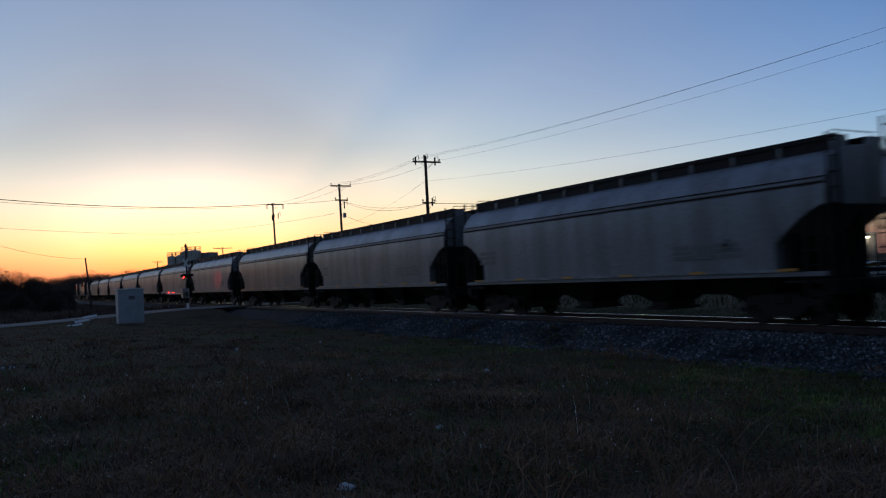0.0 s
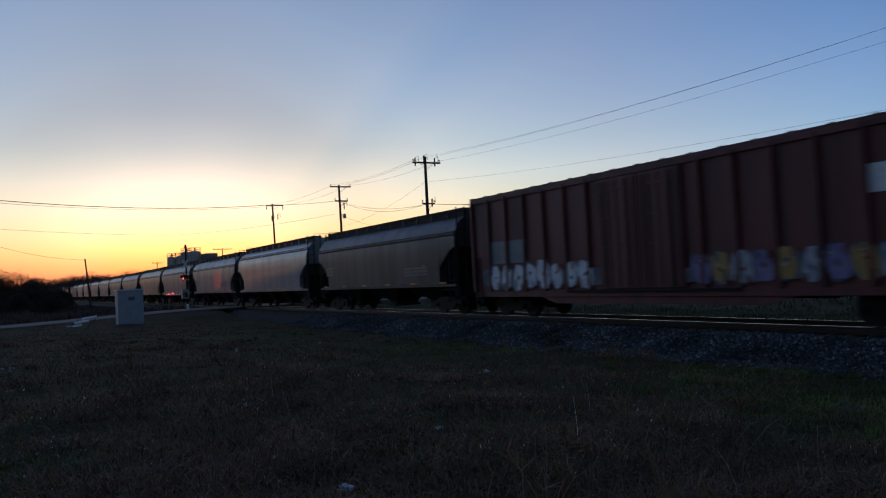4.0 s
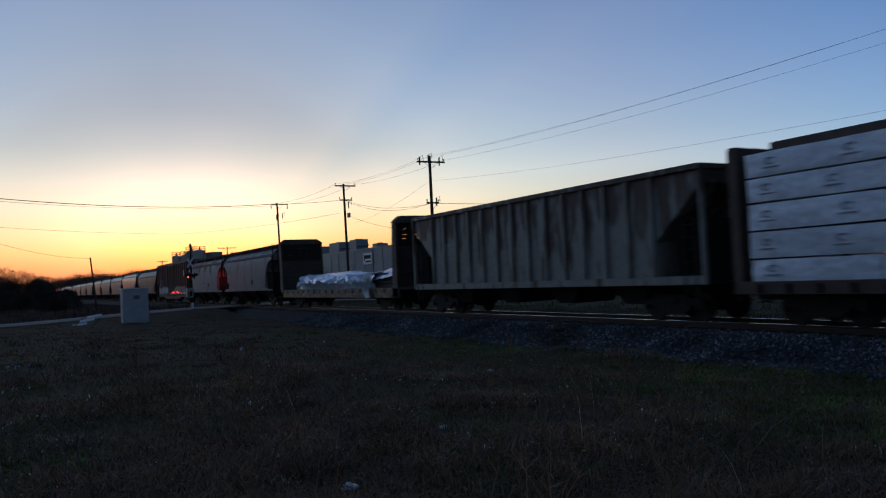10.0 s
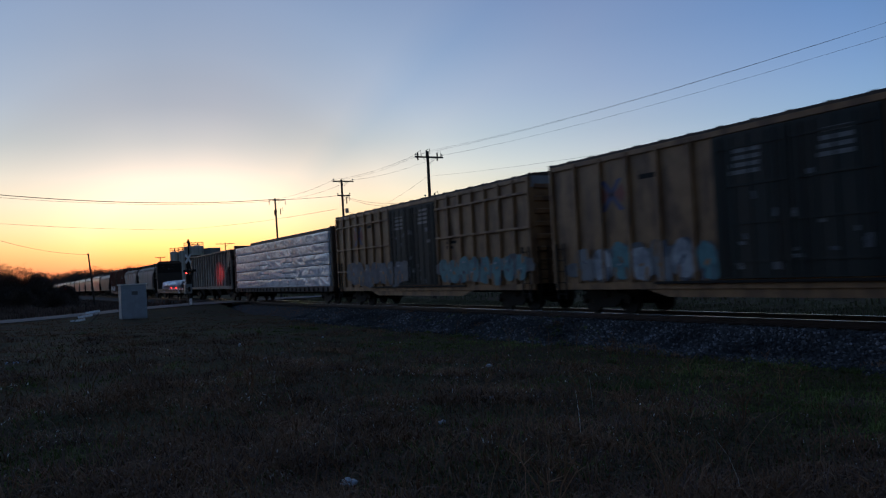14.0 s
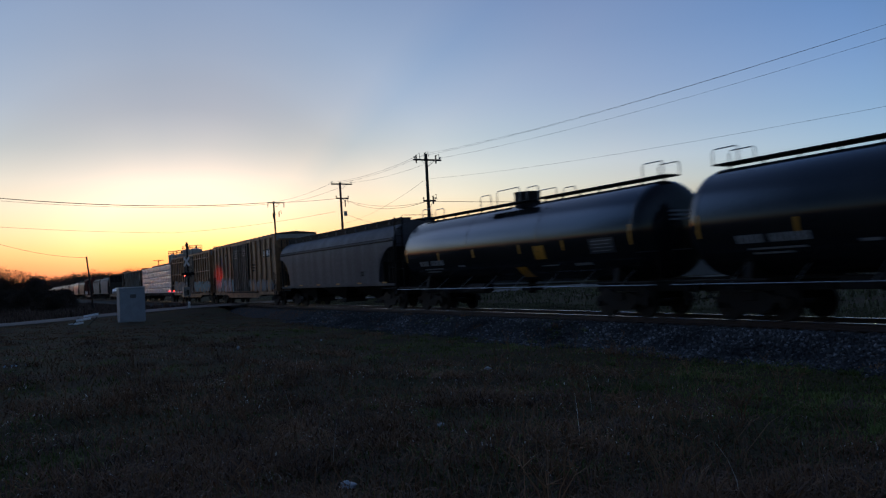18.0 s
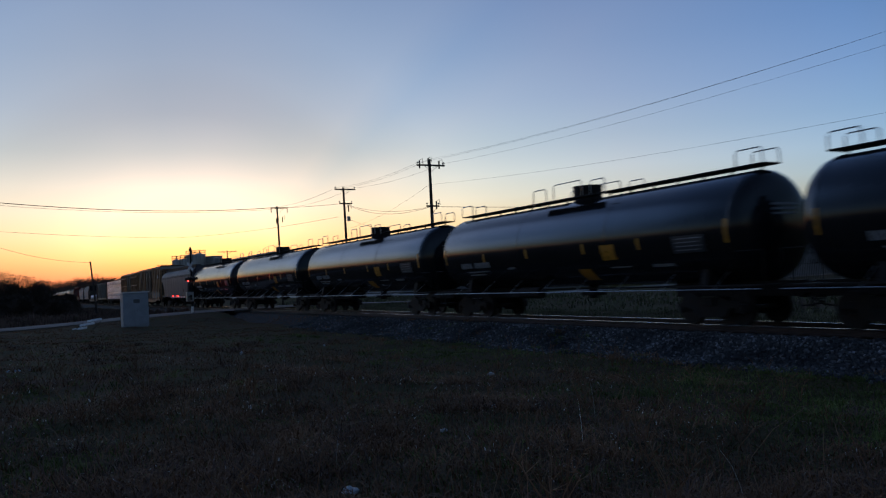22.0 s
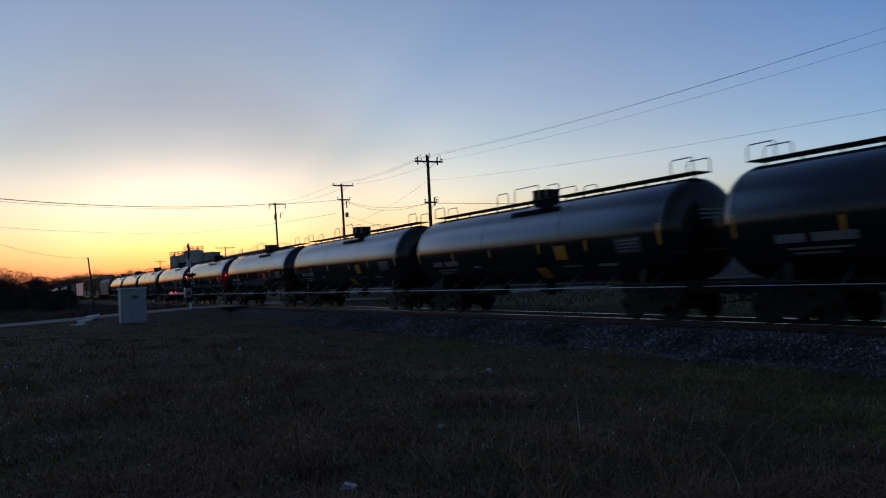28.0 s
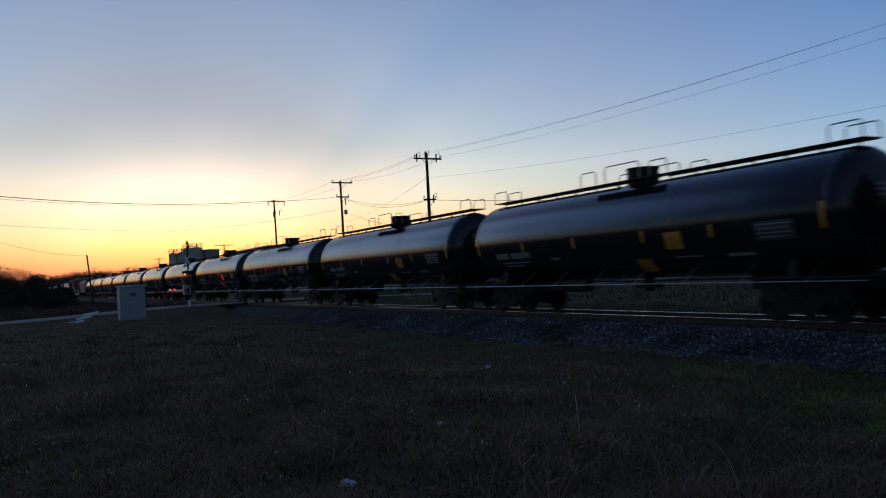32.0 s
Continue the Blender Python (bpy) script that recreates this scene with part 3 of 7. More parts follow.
def graffiti(parent, x0, x1, z0, z1, y, fills, seed, rim=None, gap_paint=None):
    """Block letters that spell nothing, sprayed shoulder to shoulder along the foot of a car."""
    g = random.Random(seed)
    side = -1 if y < 0 else 1
    gap_paint = gap_paint or BOX_YELLOW
    hgt = z1 - z0
    n = max(2, round((x1 - x0) / (hgt * 0.75)))
    step = (x1 - x0) / n
    at = lambda k: y + side * 0.0016 * k

    def block(cx, cz, rx, rz, k, lean):
        pts = []
        for a in range(18):
            w = a * math.pi / 9
            c, d = math.cos(w), math.sin(w)
            q = (abs(c) ** 3.2 + abs(d) ** 3.2) ** (-1 / 3.2) * g.uniform(0.86, 1.08)
            pts.append((cx + rx * q * c + lean * q * d * rz, at(k), cz + rz * q * d))
        return Shape().add(pts, [tuple(range(18))])

    for k in range(n + 1):
        cloud = block(x0 + k * step + g.uniform(-0.3, 0.3) * step, z0 + hgt * g.uniform(0.3, 0.7), step * g.uniform(0.4, 0.8), hgt * g.uniform(0.2, 0.42), 1 + 0.1 * k, 0)
        part("graffiti", cloud, GREY_SPRAY, parent, "faint sprayed cloud")
    for k in range(n):
        cx, cz = x0 + (k + 0.5) * step, (z0 + z1) / 2 + hgt * g.uniform(-0.04, 0.06)
        rx, rz, lean = step * g.uniform(0.38, 0.5), hgt * g.uniform(0.42, 0.52), g.uniform(-0.2, 0.2)
        up = (k % 3) * 0.3
        part("graffiti", block(cx, cz, rx * 1.08, rz * 1.05, 4 + up, lean), rim or GRAFFITI_DARK, parent, "outline of a sprayed letter")
        part("graffiti", block(cx, cz, rx, rz, 5.5 + up, lean), fills[k % len(fills)], parent, "sprayed letter")
        for e in range(3):
            u, up_ = cx + rx * (e - 1 + g.uniform(-0.3, 0.3)) * 0.6, g.choice((-1, 1))
            pts = [(u, cz + up_ * rz * 1.05), (u + rx * g.uniform(-0.2, 0.2), cz + up_ * rz * g.uniform(0.1, 0.45))] if e != 1 else [(u - rx * 0.2, cz + rz * g.uniform(-0.3, 0.3)), (u + rx * 0.25, cz + rz * g.uniform(-0.3, 0.3))]
            part("graffiti", ribbon(Shape(), pts, hgt * g.uniform(0.07, 0.15), at(7 + 0.2 * e), g), g.choice((GRAFFITI_DARK, gap_paint, gap_paint)), parent, "gap inside a sprayed letter")
        if g.random() < 0.75:
            u, w = cx + rx * g.uniform(-0.8, -0.2), cz + rz * g.uniform(-0.2, 0.6)
            part("graffiti", ribbon(Shape(), [(u, w), (u + rx * g.uniform(0.2, 0.6), w + rz * g.uniform(-0.1, 0.3))], hgt * 0.05, at(7.8), g), GRAFFITI_WHITE, parent, "sprayed highlight")


def decal(parent, name, x0, x1, z0, z1, y, material, label="", slant=0.0):
    side = -1 if y < 0 else 1
    s = Shape().add([(x0 + slant * 0, y + side * 0.004, z0), (x1, y + side * 0.004, z0), (x1 + slant, y + side * 0.004, z1), (x0 + slant, y + side * 0.004, z1)], [(0, 1, 2, 3)])
    return part(name, s, material, parent, label)


def grab_irons(parent, x, y, zs, w=0.45):
    s = Shape()
    o = 0.06 * (1 if y > 0 else -1)
    for z in zs:
        s.tube([(x - w / 2, y, z), (x - w / 2, y + o, z), (x + w / 2, y + o, z), (x + w / 2, y, z)], 0.012, 5)
    return part("grab_irons", s, DARK_STEEL, parent)


def brake_wheel(parent, x, y, z):
    s = Shape()
    s.tube([(x, y + 0.28 * math.cos(a * math.pi / 8), z + 0.28 * math.sin(a * math.pi / 8)) for a in range(17)], 0.018, 6)
    for a in range(4):
        s.tube([(x, y, z), (x, y + 0.28 * math.cos(a * math.pi / 2), z + 0.28 * math.sin(a * math.pi / 2))], 0.012, 5)
    part("brake_wheel", s, DARK_STEEL, parent)


# ---------------------------------------------------------------- covered hopper
def covered_hopper(length, paint, label, top=4.42, bays=4, cut=1.45, cut_z=2.95, sill_paint=None, round_cut=True, boards=4.66, frame_paint=None, ribs=0, skirt=True, knee=None, seam_z=3.5):
    """A closed grain car: curved sides, sloping ends, bottom hoppers, roof walkway. length: over the body."""
    car = thing("covered_hopper", label, "hopper car", group="cars of the freight train")
    h = length / 2
    sill_paint = sill_paint or paint
    wall = [(1.6, 2.2), (1.61, 2.8), (1.6, 3.3), (1.55, 3.62), (1.42, 3.92), (1.2, 4.16), (0.85, 4.32), (0.4, top - 0.03), (0, top)]
    scale = top / 4.42
    xs = []
    for i in range(13):
        k = i / 12
        zb = 1.38 + (cut_z - 1.38) * (math.sqrt(max(0, 1 - k * k)) if round_cut else (1 - k) ** 0.8 * (1 - 0.25 * math.sin(math.pi * k)))
        if knee:
            zb = knee + (cut_z - knee) * (1 - k ** 1.45)
        xs.append((k * cut, zb))
    if knee:
        xs.append((cut + 0.02, 1.38))
    stations = [(-h + d, z) for d, z in xs] + [(h - d, z) for d, z in xs[::-1]]
    rings = []
    for x, zb in stations:
        half = [(1.58, zb)] + [(y, max(z * scale, zb + 0.02)) for y, z in wall]
        ring = [(x, -y, z) for y, z in half] + [(x, y, z) for y, z in half[::-1][1:]]
        rings.append(ring)
    body = part("body", Shape().loft(rings), paint, car, smooth=True)
    seam, seam_shade = Shape(), Shape()
    for side in (-1, 1):
        skin = lambda z: side * float(np.interp(z, [q[1] for q in wall], [q[0] for q in wall]))
        seam.box(-h + 0.02, h - 0.02, skin(seam_z + 0.03) - 0.04, skin(seam_z + 0.03) + 0.04, seam_z * scale, (seam_z + 0.07) * scale)
        # Dark strips stand in for the shadow lines below and above the seam.
        for z, w in ((seam_z - 0.045, 0.04), (seam_z + 0.1, 0.025)):
            seam_shade.box(-h + 0.03, h - 0.03, skin(z) - 0.03, skin(z) + 0.03, z * scale, (z + w) * scale, 0)
        seam.box(-h + cut * 0.8, h - cut * 0.8, side * 1.6 - 0.02, side * 1.6 + 0.02, 1.36, 1.44)
    part("side_seam", seam, paint, body)
    part("lap_joint", seam_shade, DARK_STEEL, body, "dark strips standing for the shadow lines along the seam")
    if ribs:
        rb = Shape()
        for i in range(ribs):
            x = -h + cut + 0.3 + i * (length - 2 * cut - 0.6) / (ribs - 1)
            for side in (-1, 1):
                rb.box(x - 0.035, x + 0.035, side * 1.62 - 0.03, side * 1.62 + 0.03, 1.45, 3.5)
        part("side_posts", rb, paint, body)
    for side in (-1, 1):
        for k in range(6):
            x = -h + 0.8 + k * (length - 1.6 - 0.6) / 5
            part("reflector", Shape().box(x, x + 0.55, side * 1.625 - 0.006, side * 1.625 + 0.006, 1.38, 1.45, 0), YELLOW, body, "yellow reflective strip")
        part("side_sill", Shape().box(-h + 0.1, h - 0.1, side * 1.52 - 0.06, side * 1.52 + 0.06, 1.24, 1.36), sill_paint, car)
    part("centre_sill", Shape().box(-h - 0.1, h + 0.1, -0.28, 0.28, 0.75, 1.12), DARK_STEEL, car)
    span = (length - 2 * cut + 0.6) / bays
    for b in range(bays):
        x = -h + cut - 0.3 + (b + 0.5) * span
        s = Shape()
        s.loft([[(x + i * a, j * c, z) for i, j in ((-1, -1), (1, -1), (1, 1), (-1, 1))] for a, c, z in ((span * 0.49, 1.45, 1.4), (0.34, 0.62, 0.55), (0.34, 0.62, 0.4))])
        hop = part("hopper_bottom", s, DARK_STEEL, car)
        part("outlet_gate", Shape().box(x - 0.42, x + 0.42, -0.75, 0.75, 0.3, 0.4), DARK_STEEL, hop)
    walkway, brackets = Shape(), []
    for side in (-1, 1):
        y0, y1 = sorted((side * 0.42, side * 0.95))
        walkway.box(-h + 0.1, h - 0.1, y0, y1, boards - 0.04, boards, 0.01)
        walkway.box(-h + 0.1, h - 0.1, side * 0.95 - 0.015, side * 0.95 + 0.015, boards - 0.1, boards + 0.01, 0)
        n = round(length / 1.5)
        for i in range(n + 1):
            x = -h + 0.15 + i * (length - 0.3) / n
            brackets.append(pose(x, side * 0.69, 0))
        if skirt:
            walkway.box(-h + 0.1, h - 0.1, side * 0.9 - 0.02, side * 0.9 + 0.02, 4.3 * scale, boards - 0.03, 0)
    top_walk = part("roof_walkway", walkway, DARK_STEEL, car, "dark roof walkway on brackets")
    bracket = Shape().box(-0.045, 0.045, -0.27, 0.27, 4.16 * scale, boards - 0.03, 0).mesh("walkway_bracket", paint)
    for m_ in brackets:
        part("walkway_bracket", bracket, None, top_walk, m=m_)
    hatch = Shape()
    hatch.box(-h + 0.8, h - 0.8, -0.35, 0.35, top - 0.08, top + 0.12, 0.03)
    for i in range(8):
        x = -h + 1.4 + i * (length - 2.8) / 7
        hatch.box(x - 0.05, x + 0.05, -0.4, 0.4, top + 0.1, top + 0.17, 0.01)
    part("roof_hatch", hatch, paint, car)
    for end in (-1, 1):
        x = end * h
        plat = Shape().box(min(x, x - end * cut * 0.9), max(x, x - end * cut * 0.9), -1.5, 1.5, 1.08, 1.14)
        plat.box(min(x, x - end * 0.15), max(x, x - end * 0.15), -1.5, 1.5, 0.8, 1.14)
        part("end_platform", plat, DARK_STEEL, car)
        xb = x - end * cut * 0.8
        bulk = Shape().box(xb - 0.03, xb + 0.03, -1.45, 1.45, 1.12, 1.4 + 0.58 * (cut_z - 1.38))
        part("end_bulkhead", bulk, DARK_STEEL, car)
        # Dark sheet added across the see-through opening, in place of its shaded interior.
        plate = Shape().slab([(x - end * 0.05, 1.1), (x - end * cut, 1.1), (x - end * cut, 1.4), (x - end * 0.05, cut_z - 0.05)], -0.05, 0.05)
        part("shear_plate", plate, DARK_STEEL, car, "dark upright sheet added to fill the shaded end opening")
        for side in (-1, 1):
            post = Shape().box(x - 0.03, x + 0.03, side * 1.5 - 0.04, side * 1.5 + 0.04, 1.1, cut_z + 0.3)
            part("corner_post", post, frame_paint or DARK_STEEL, car)
            ladder(car, x - end * 0.45, side * 1.52, 0.6, cut_z + 0.2)
            ladder(car, x + end * 0.03, side * 1.25, 0.9, boards, 0.4, "y")
        grip = Shape().tube([(x - end * 0.2, -0.9, boards), (x - end * 0.2, -0.9, boards + 0.12), (x - end * 0.2, 0.9, boards + 0.12), (x - end * 0.2, 0.9, boards)], 0.015, 5)
        part("roof_grab_iron", grip, DARK_STEEL, car)
        coupler(car, x, end)
        truck(car, end * (h - 1.75))
    brake_wheel(car, h + 0.12, 0.5, 2.6)
    part("air_reservoir", Shape().tube([(h - 1.5, 0.5, 1.35), (h - 0.6, 0.5, 1.35)], 0.2, 12), DARK_STEEL, car, smooth=True)
    return car


# ---------------------------------------------------------------- tank car
def tank_car():
    car = thing("tank_car", "glossy black tank car with yellow reflective marks", "tank car", group="cars of the freight train")
    R, zc, hl = 1.56, 2.74, 7.55
    head = {-1: -8.05, 1: 7.48}      # where the shell ends, seen from the dome
    rings, n = [], 48
    ring = lambda x, r: [(x, r * math.sin(a * 2 * math.pi / n), zc + r * math.cos(a * 2 * math.pi / n)) for a in range(n)]
    bulge = [(0.02, 0.74), (0.25, 0.72), (0.5, 0.66), (0.7, 0.56), (0.84, 0.45), (0.92, 0.35), (0.97, 0.23), (0.993, 0.1)]
    for k, d in bulge:
        rings.append(ring(head[-1] - d, R * k))
    rings += [ring(x, R) for x in (head[-1], -5, -2.5, 0, 2.5, 5, head[1])]
    for k, d in bulge[::-1]:
        rings.append(ring(head[1] + d, R * k))
    shell = part("tank_shell", Shape().loft(rings), TANK_BLACK, car, smooth=True)
    for x in (head[-1], -2.5, 2.5, head[1]):
        weld = Shape()
        weld.loft([ring(x - 0.03, R + 0.001), ring(x - 0.015, R + 0.008), ring(x + 0.015, R + 0.008), ring(x + 0.03, R + 0.001)], False)
        part("weld_seam", weld, TANK_BLACK, shell, smooth=True)
    for end in (-1, 1):
        x = head[end]
        part("stub_sill", Shape().box(min(x - end * 3.2, x + end * 1.0), max(x - end * 3.2, x + end * 1.0), -0.3, 0.3, 0.78, 1.2), DARK_STEEL, car)
        saddle = Shape()
        pad = [(R * math.sin(a), zc - R * math.cos(a)) for a in np.linspace(-0.75, 0.75, 11)]
        ring2 = pad + [(1.2, 1.05), (-1.2, 1.05)]
        saddle.loft([[(x - end * 1.3 + d, y, z) for y, z in ring2] for d in (-0.12, 0.12)])
        part("body_bolster", saddle, DARK_STEEL, car)
        plat = Shape().box(min(x + end * 0.55, x + end * 1.0), max(x + end * 0.55, x + end * 1.0), -1.55, 1.55, 1.08, 1.14)
        plat.box(min(x - end * 2.2, x + end * 0.9), max(x - end * 2.2, x + end * 0.9), -1.6, -1.2, 1.1, 1.15)
        plat.box(min(x - end * 2.2, x + end * 0.9), max(x - end * 2.2, x + end * 0.9), 1.2, 1.6, 1.1, 1.15)
        part("end_platform", plat, DARK_STEEL, car)
        for side in (-1, 1):
            ladder(car, x + end * 0.3, side * 1.58, 0.45, 1.12, 0.4, name="step")
            rl = Shape().tube([(x + end * 1.0, side * 1.5, 1.1), (x + end * 1.0, side * 1.5, 2.05), (x + end * 0.2, side * 1.58, 2.05)], 0.017, 6)
            part("end_handrail", rl, DARK_STEEL, car)
        coupler(car, x + end * 0.95, end)
        truck(car, head[end] - end * 1.25)
    for side in (-1, 1):
        rail = Shape().tube([(head[-1] - 0.95, side * 1.64, 1.04), (head[-1], side * 1.66, 1.04), (0, side * 1.66, 1.04), (head[1], side * 1.66, 1.04), (head[1] + 0.95, side * 1.64, 1.04)], 0.013, 6)
        for x in np.linspace(-hl + 0.6, hl - 0.6, 8):
            rail.tube([(x, side * 1.66, 1.04), (x, side * 1.02, 1.5)], 0.012, 5)
        part("side_handrail", rail, GALV, car, "long bright side handrail")
    boards = Shape()
    boards.box(head[-1] - 0.35, -0.9, -0.36, 0.36, 4.43, 4.47, 0.01).box(0.9, head[1] + 0.35, -0.36, 0.36, 4.43, 4.47, 0.01)
    boards.box(-1.6, 1.6, -1.15, -0.7, 4.3, 4.35, 0.01).box(-1.6, 1.6, 0.7, 1.15, 4.3, 4.35, 0.01)
    for x in list(np.linspace(head[-1], -1.2, 7)) + list(np.linspace(1.2, head[1], 7)):
        boards.box(x - 0.015, x + 0.015, -0.03, 0.03, 4.2, 4.45, 0)
    part("roof_walkway", boards, DARK_STEEL, car, "dark grating walkway along the top")
    dome = part("dome_housing", Shape().disc(0, 0, 4.22, 0.52, 0.54, 28), DARK_STEEL, car, "round protective housing over the valves", True)
    part("dome_lid", Shape().disc(0, 0, 4.76, 0.54, 0.05, 28), DARK_STEEL, dome, smooth=True)
    hoop = lambda s, a, b, y, z0, z1: s.tube([(a, y, z0), (a, y, z1 - 0.08), (a + 0.08 * np.sign(b - a), y, z1), (b - 0.08 * np.sign(b - a), y, z1), (b, y, z1 - 0.08), (b, y, z0)], 0.02, 6)
    for a, b, z0, z1, ys in ((-2.1, -1.3, 4.3, 4.86, (-0.9, 0.9)), (-0.85, 0.75, 4.3, 4.93, (-0.9, 0.9)), (1.2, 1.95, 4.3, 4.84, (-0.9, 0.9)),
                             (head[-1] - 0.3, head[-1] + 0.6, 4.45, 4.9, (-0.36, 0.36)), (head[1] - 0.6, head[1] + 0.3, 4.45, 4.9, (-0.36, 0.36))):
        for y in ys:
            part("handrail_hoop", hoop(Shape(), a, b, y, z0, z1), GALV, car, "thin bent handrail hoop", True)
    for side in (-1, 1):
        def patch(name, x0, x1, z0, z1, material, label=""):
            s, pts = Shape(), []
            for x in (x0, x1):
                for z in np.linspace(z0, z1, 4):
                    y = side * (math.sqrt(max(0.01, R * R - (z - zc) ** 2)) + (0.012 if name == "stencil_line" else 0.008))
                    pts.append((x, y, z))
            s.add(pts, [(i, i + 1, i + 5, i + 4) for i in range(3)])
            part(name, s, material, shell, label)
        for x in (head[-1] + 0.05, -4.9, -1.95, 1.37, 4.0, head[1] - 0.1):
            patch("reflector", x - 0.06, x + 0.06, 2.3, 2.65 if abs(x) < 7 else 2.95, YELLOW, "yellow reflective strip")
        patch("placard_panel", 2.25, 2.9, 2.04, 2.54, YELLOW, "square yellow placard")
        patch("placard_panel", 0.75, 1.4, 1.4, 1.8, YELLOW, "slanting yellow panel")
        rnd = random.Random(4)
        marks = [(-6.78 + 0.17 * k, 0.13, 2.08, 0.22) for k in range(5)] + [(-5.75 + 0.17 * k, 0.13, 2.08, 0.22) for k in range(7)]
        marks += [(-6.5, 1.7, 1.9, 0.05), (-6.4, 1.2, 1.78, 0.05), (2.4, 1.0, 1.78, 0.04), (4.3, 0.9, 1.74, 0.09), (-3.4, 0.5, 1.95, 0.07)]
        patch("stencil_panel", 5.4, 6.6, 2.1, 2.6, PANEL_GREY, "faint grey stencil panel")
        for k in range(4):
            patch("stencil_line", 5.5, 6.5 - 0.1 * (k % 2), 2.5 - 0.11 * k, 2.53 - 0.11 * k, LETTER, "thin stencilled line")
        for x0, w, z0, h in marks:
            patch("lettering", x0, x0 + w, z0, z0 + h, LETTER, "white stencilled lettering")
    outlet = Shape().tube([(0, 0, 1.25), (0, 0, 0.75)], 0.18, 12).box(-0.35, 0.35, -0.3, 0.3, 0.85, 1.0)
    part("bottom_outlet", outlet, DARK_STEEL, car)
    brake = Shape().box(-4.6, -3.6, -0.5, 0.5, 0.8, 1.15).tube([(-3.2, -0.9, 1.0), (-1.9, -0.9, 1.0)], 0.22, 12)
    brake.tube([(-6, -0.4, 1.1), (6, -0.4, 1.1)], 0.025, 5)
    part("brake_gear", brake, DARK_STEEL, car)
    for j in range(3):
        s, pts = Shape(), []
        for y in np.linspace(-0.6, 0.5 - 0.1 * j, 5):
            for z in (3.25 - 0.13 * j, 3.31 - 0.13 * j):
                pts.append((head[1] + 0.02 + np.interp(math.hypot(y, z - zc) / R, [b_[0] for b_ in bulge], [b_[1] for b_ in bulge]), y, z))
        s.add(pts, [(2 * i, 2 * i + 2, 2 * i + 3, 2 * i + 1) for i in range(4)])
        part("lettering", s, LETTER, shell)
    brake_wheel(car, head[1] + 1.05, 0.6, 1.9)
    return car


# ---------------------------------------------------------------- boxcars and ribbed cars
def box_car(length, height, paint, label, name="box_car", posts=14, doors=True, door_paint=None, rails=False, floor=1.05, roof_paint=None, width=1.5, door_w=4.8, peak=0.12):
    car = thing(name, label, "box car", group="cars of the freight train")
    h, W2 = length / 2, width
    body = part("body", Shape().box(-h, h, -W2, W2, floor, height - 0.1, 0.02), paint, car)
    roof = Shape().strip([(-W2 - 0.05, height - 0.14), (-W2 - 0.05, height - 0.06), (0, height + peak - 0.06), (W2 + 0.05, height - 0.06), (W2 + 0.05, height - 0.14)], -h - 0.03, h + 0.03)
    for i in range(round(length / 1.1) + 1):
        x = -h + i * length / round(length / 1.1)
        roof.loft([[(x + d, -W2 - 0.05, height - 0.07), (x + d, 0, height + peak - 0.07), (x + d, W2 + 0.05, height - 0.07), (x + d, W2 + 0.05, height - 0.03), (x + d, 0, height + peak - 0.02), (x + d, -W2 - 0.05, height - 0.03)]
                   for d in (-0.05, 0.05)])
    part("roof", roof, BROWN_STEEL if roof_paint else paint, car)
    dw = door_w / 2 if doors else 0
    xs = [x for x in np.linspace(-h + 0.06, h - 0.06, posts) if abs(x) > dw + 0.05 or not doors]
    for side in (-1, 1):
        for x in xs:
            part("side_post", Shape().box(x - 0.055, x + 0.055, side * (W2 + 0.05) - 0.055, side * (W2 + 0.05) + 0.055, floor, height - 0.16, 0.01), paint, body)
        if rails:
            for z in rails:
                for a, b in ((-h, -dw), (dw, h)):
                    part("side_rail", Shape().box(a, b, side * (W2 + 0.06) - 0.06, side * (W2 + 0.06) + 0.06, z - 0.045, z + 0.045, 0.01), paint, body)
        part("side_sill", Shape().box(-h, h, side * (W2 - 0.02) - 0.05, side * (W2 - 0.02) + 0.05, floor - 0.22, floor + 0.02), paint, car)
        fish = Shape().slab([(-h * 0.55, floor - 0.2), (h * 0.55, floor - 0.2), (h * 0.45, floor - 0.45), (-h * 0.45, floor - 0.45)], side * (W2 - 0.05) - 0.03, side * (W2 - 0.05) + 0.03)
        part("lower_sill", fish, paint, car)
        part("top_chord", Shape().box(-h, h, side * (W2 + 0.02) - 0.05, side * (W2 + 0.02) + 0.05, height - 0.3, height - 0.14), paint, car)
        if doors:
            for d in (0, 1):
                a, b = (-dw + 0.02, -0.02) if d == 0 else (0.02, dw - 0.02)
                y = side * (W2 + 0.05)
                door = part("door", Shape().box(a, b, y - 0.04, y + 0.04, floor + 0.05, height - 0.32), door_paint or paint, car, "dark sliding plug door")
                bars_ = Shape()
                for x in np.linspace(a + 0.12, b - 0.12, 5):
                    bars_.box(x - 0.025, x + 0.025, y + side * 0.04 - 0.025, y + side * 0.04 + 0.025, floor + 0.1, height - 0.4, 0)
                for z in np.linspace(floor + 0.5, height - 0.7, 4):
                    bars_.box(a + 0.05, b - 0.05, y + side * 0.05 - 0.02, y + side * 0.05 + 0.02, z - 0.03, z + 0.03, 0)
                part("door_ribs", bars_, door_paint or paint, door)
                lock = Shape()
                for x in (a + 0.35, b - 0.35):
                    lock.tube([(x, y + side * 0.09, floor + 0.1), (x, y + side * 0.09, height - 0.4)], 0.02, 6)
                part("lock_rod", lock, DARK_STEEL, door, "locking rods")
            part("door_track", Shape().box(-dw * 2, dw * 2, side * (W2 + 0.08) - 0.04, side * (W2 + 0.08) + 0.04, floor - 0.06, floor + 0.02), DARK_STEEL, car)
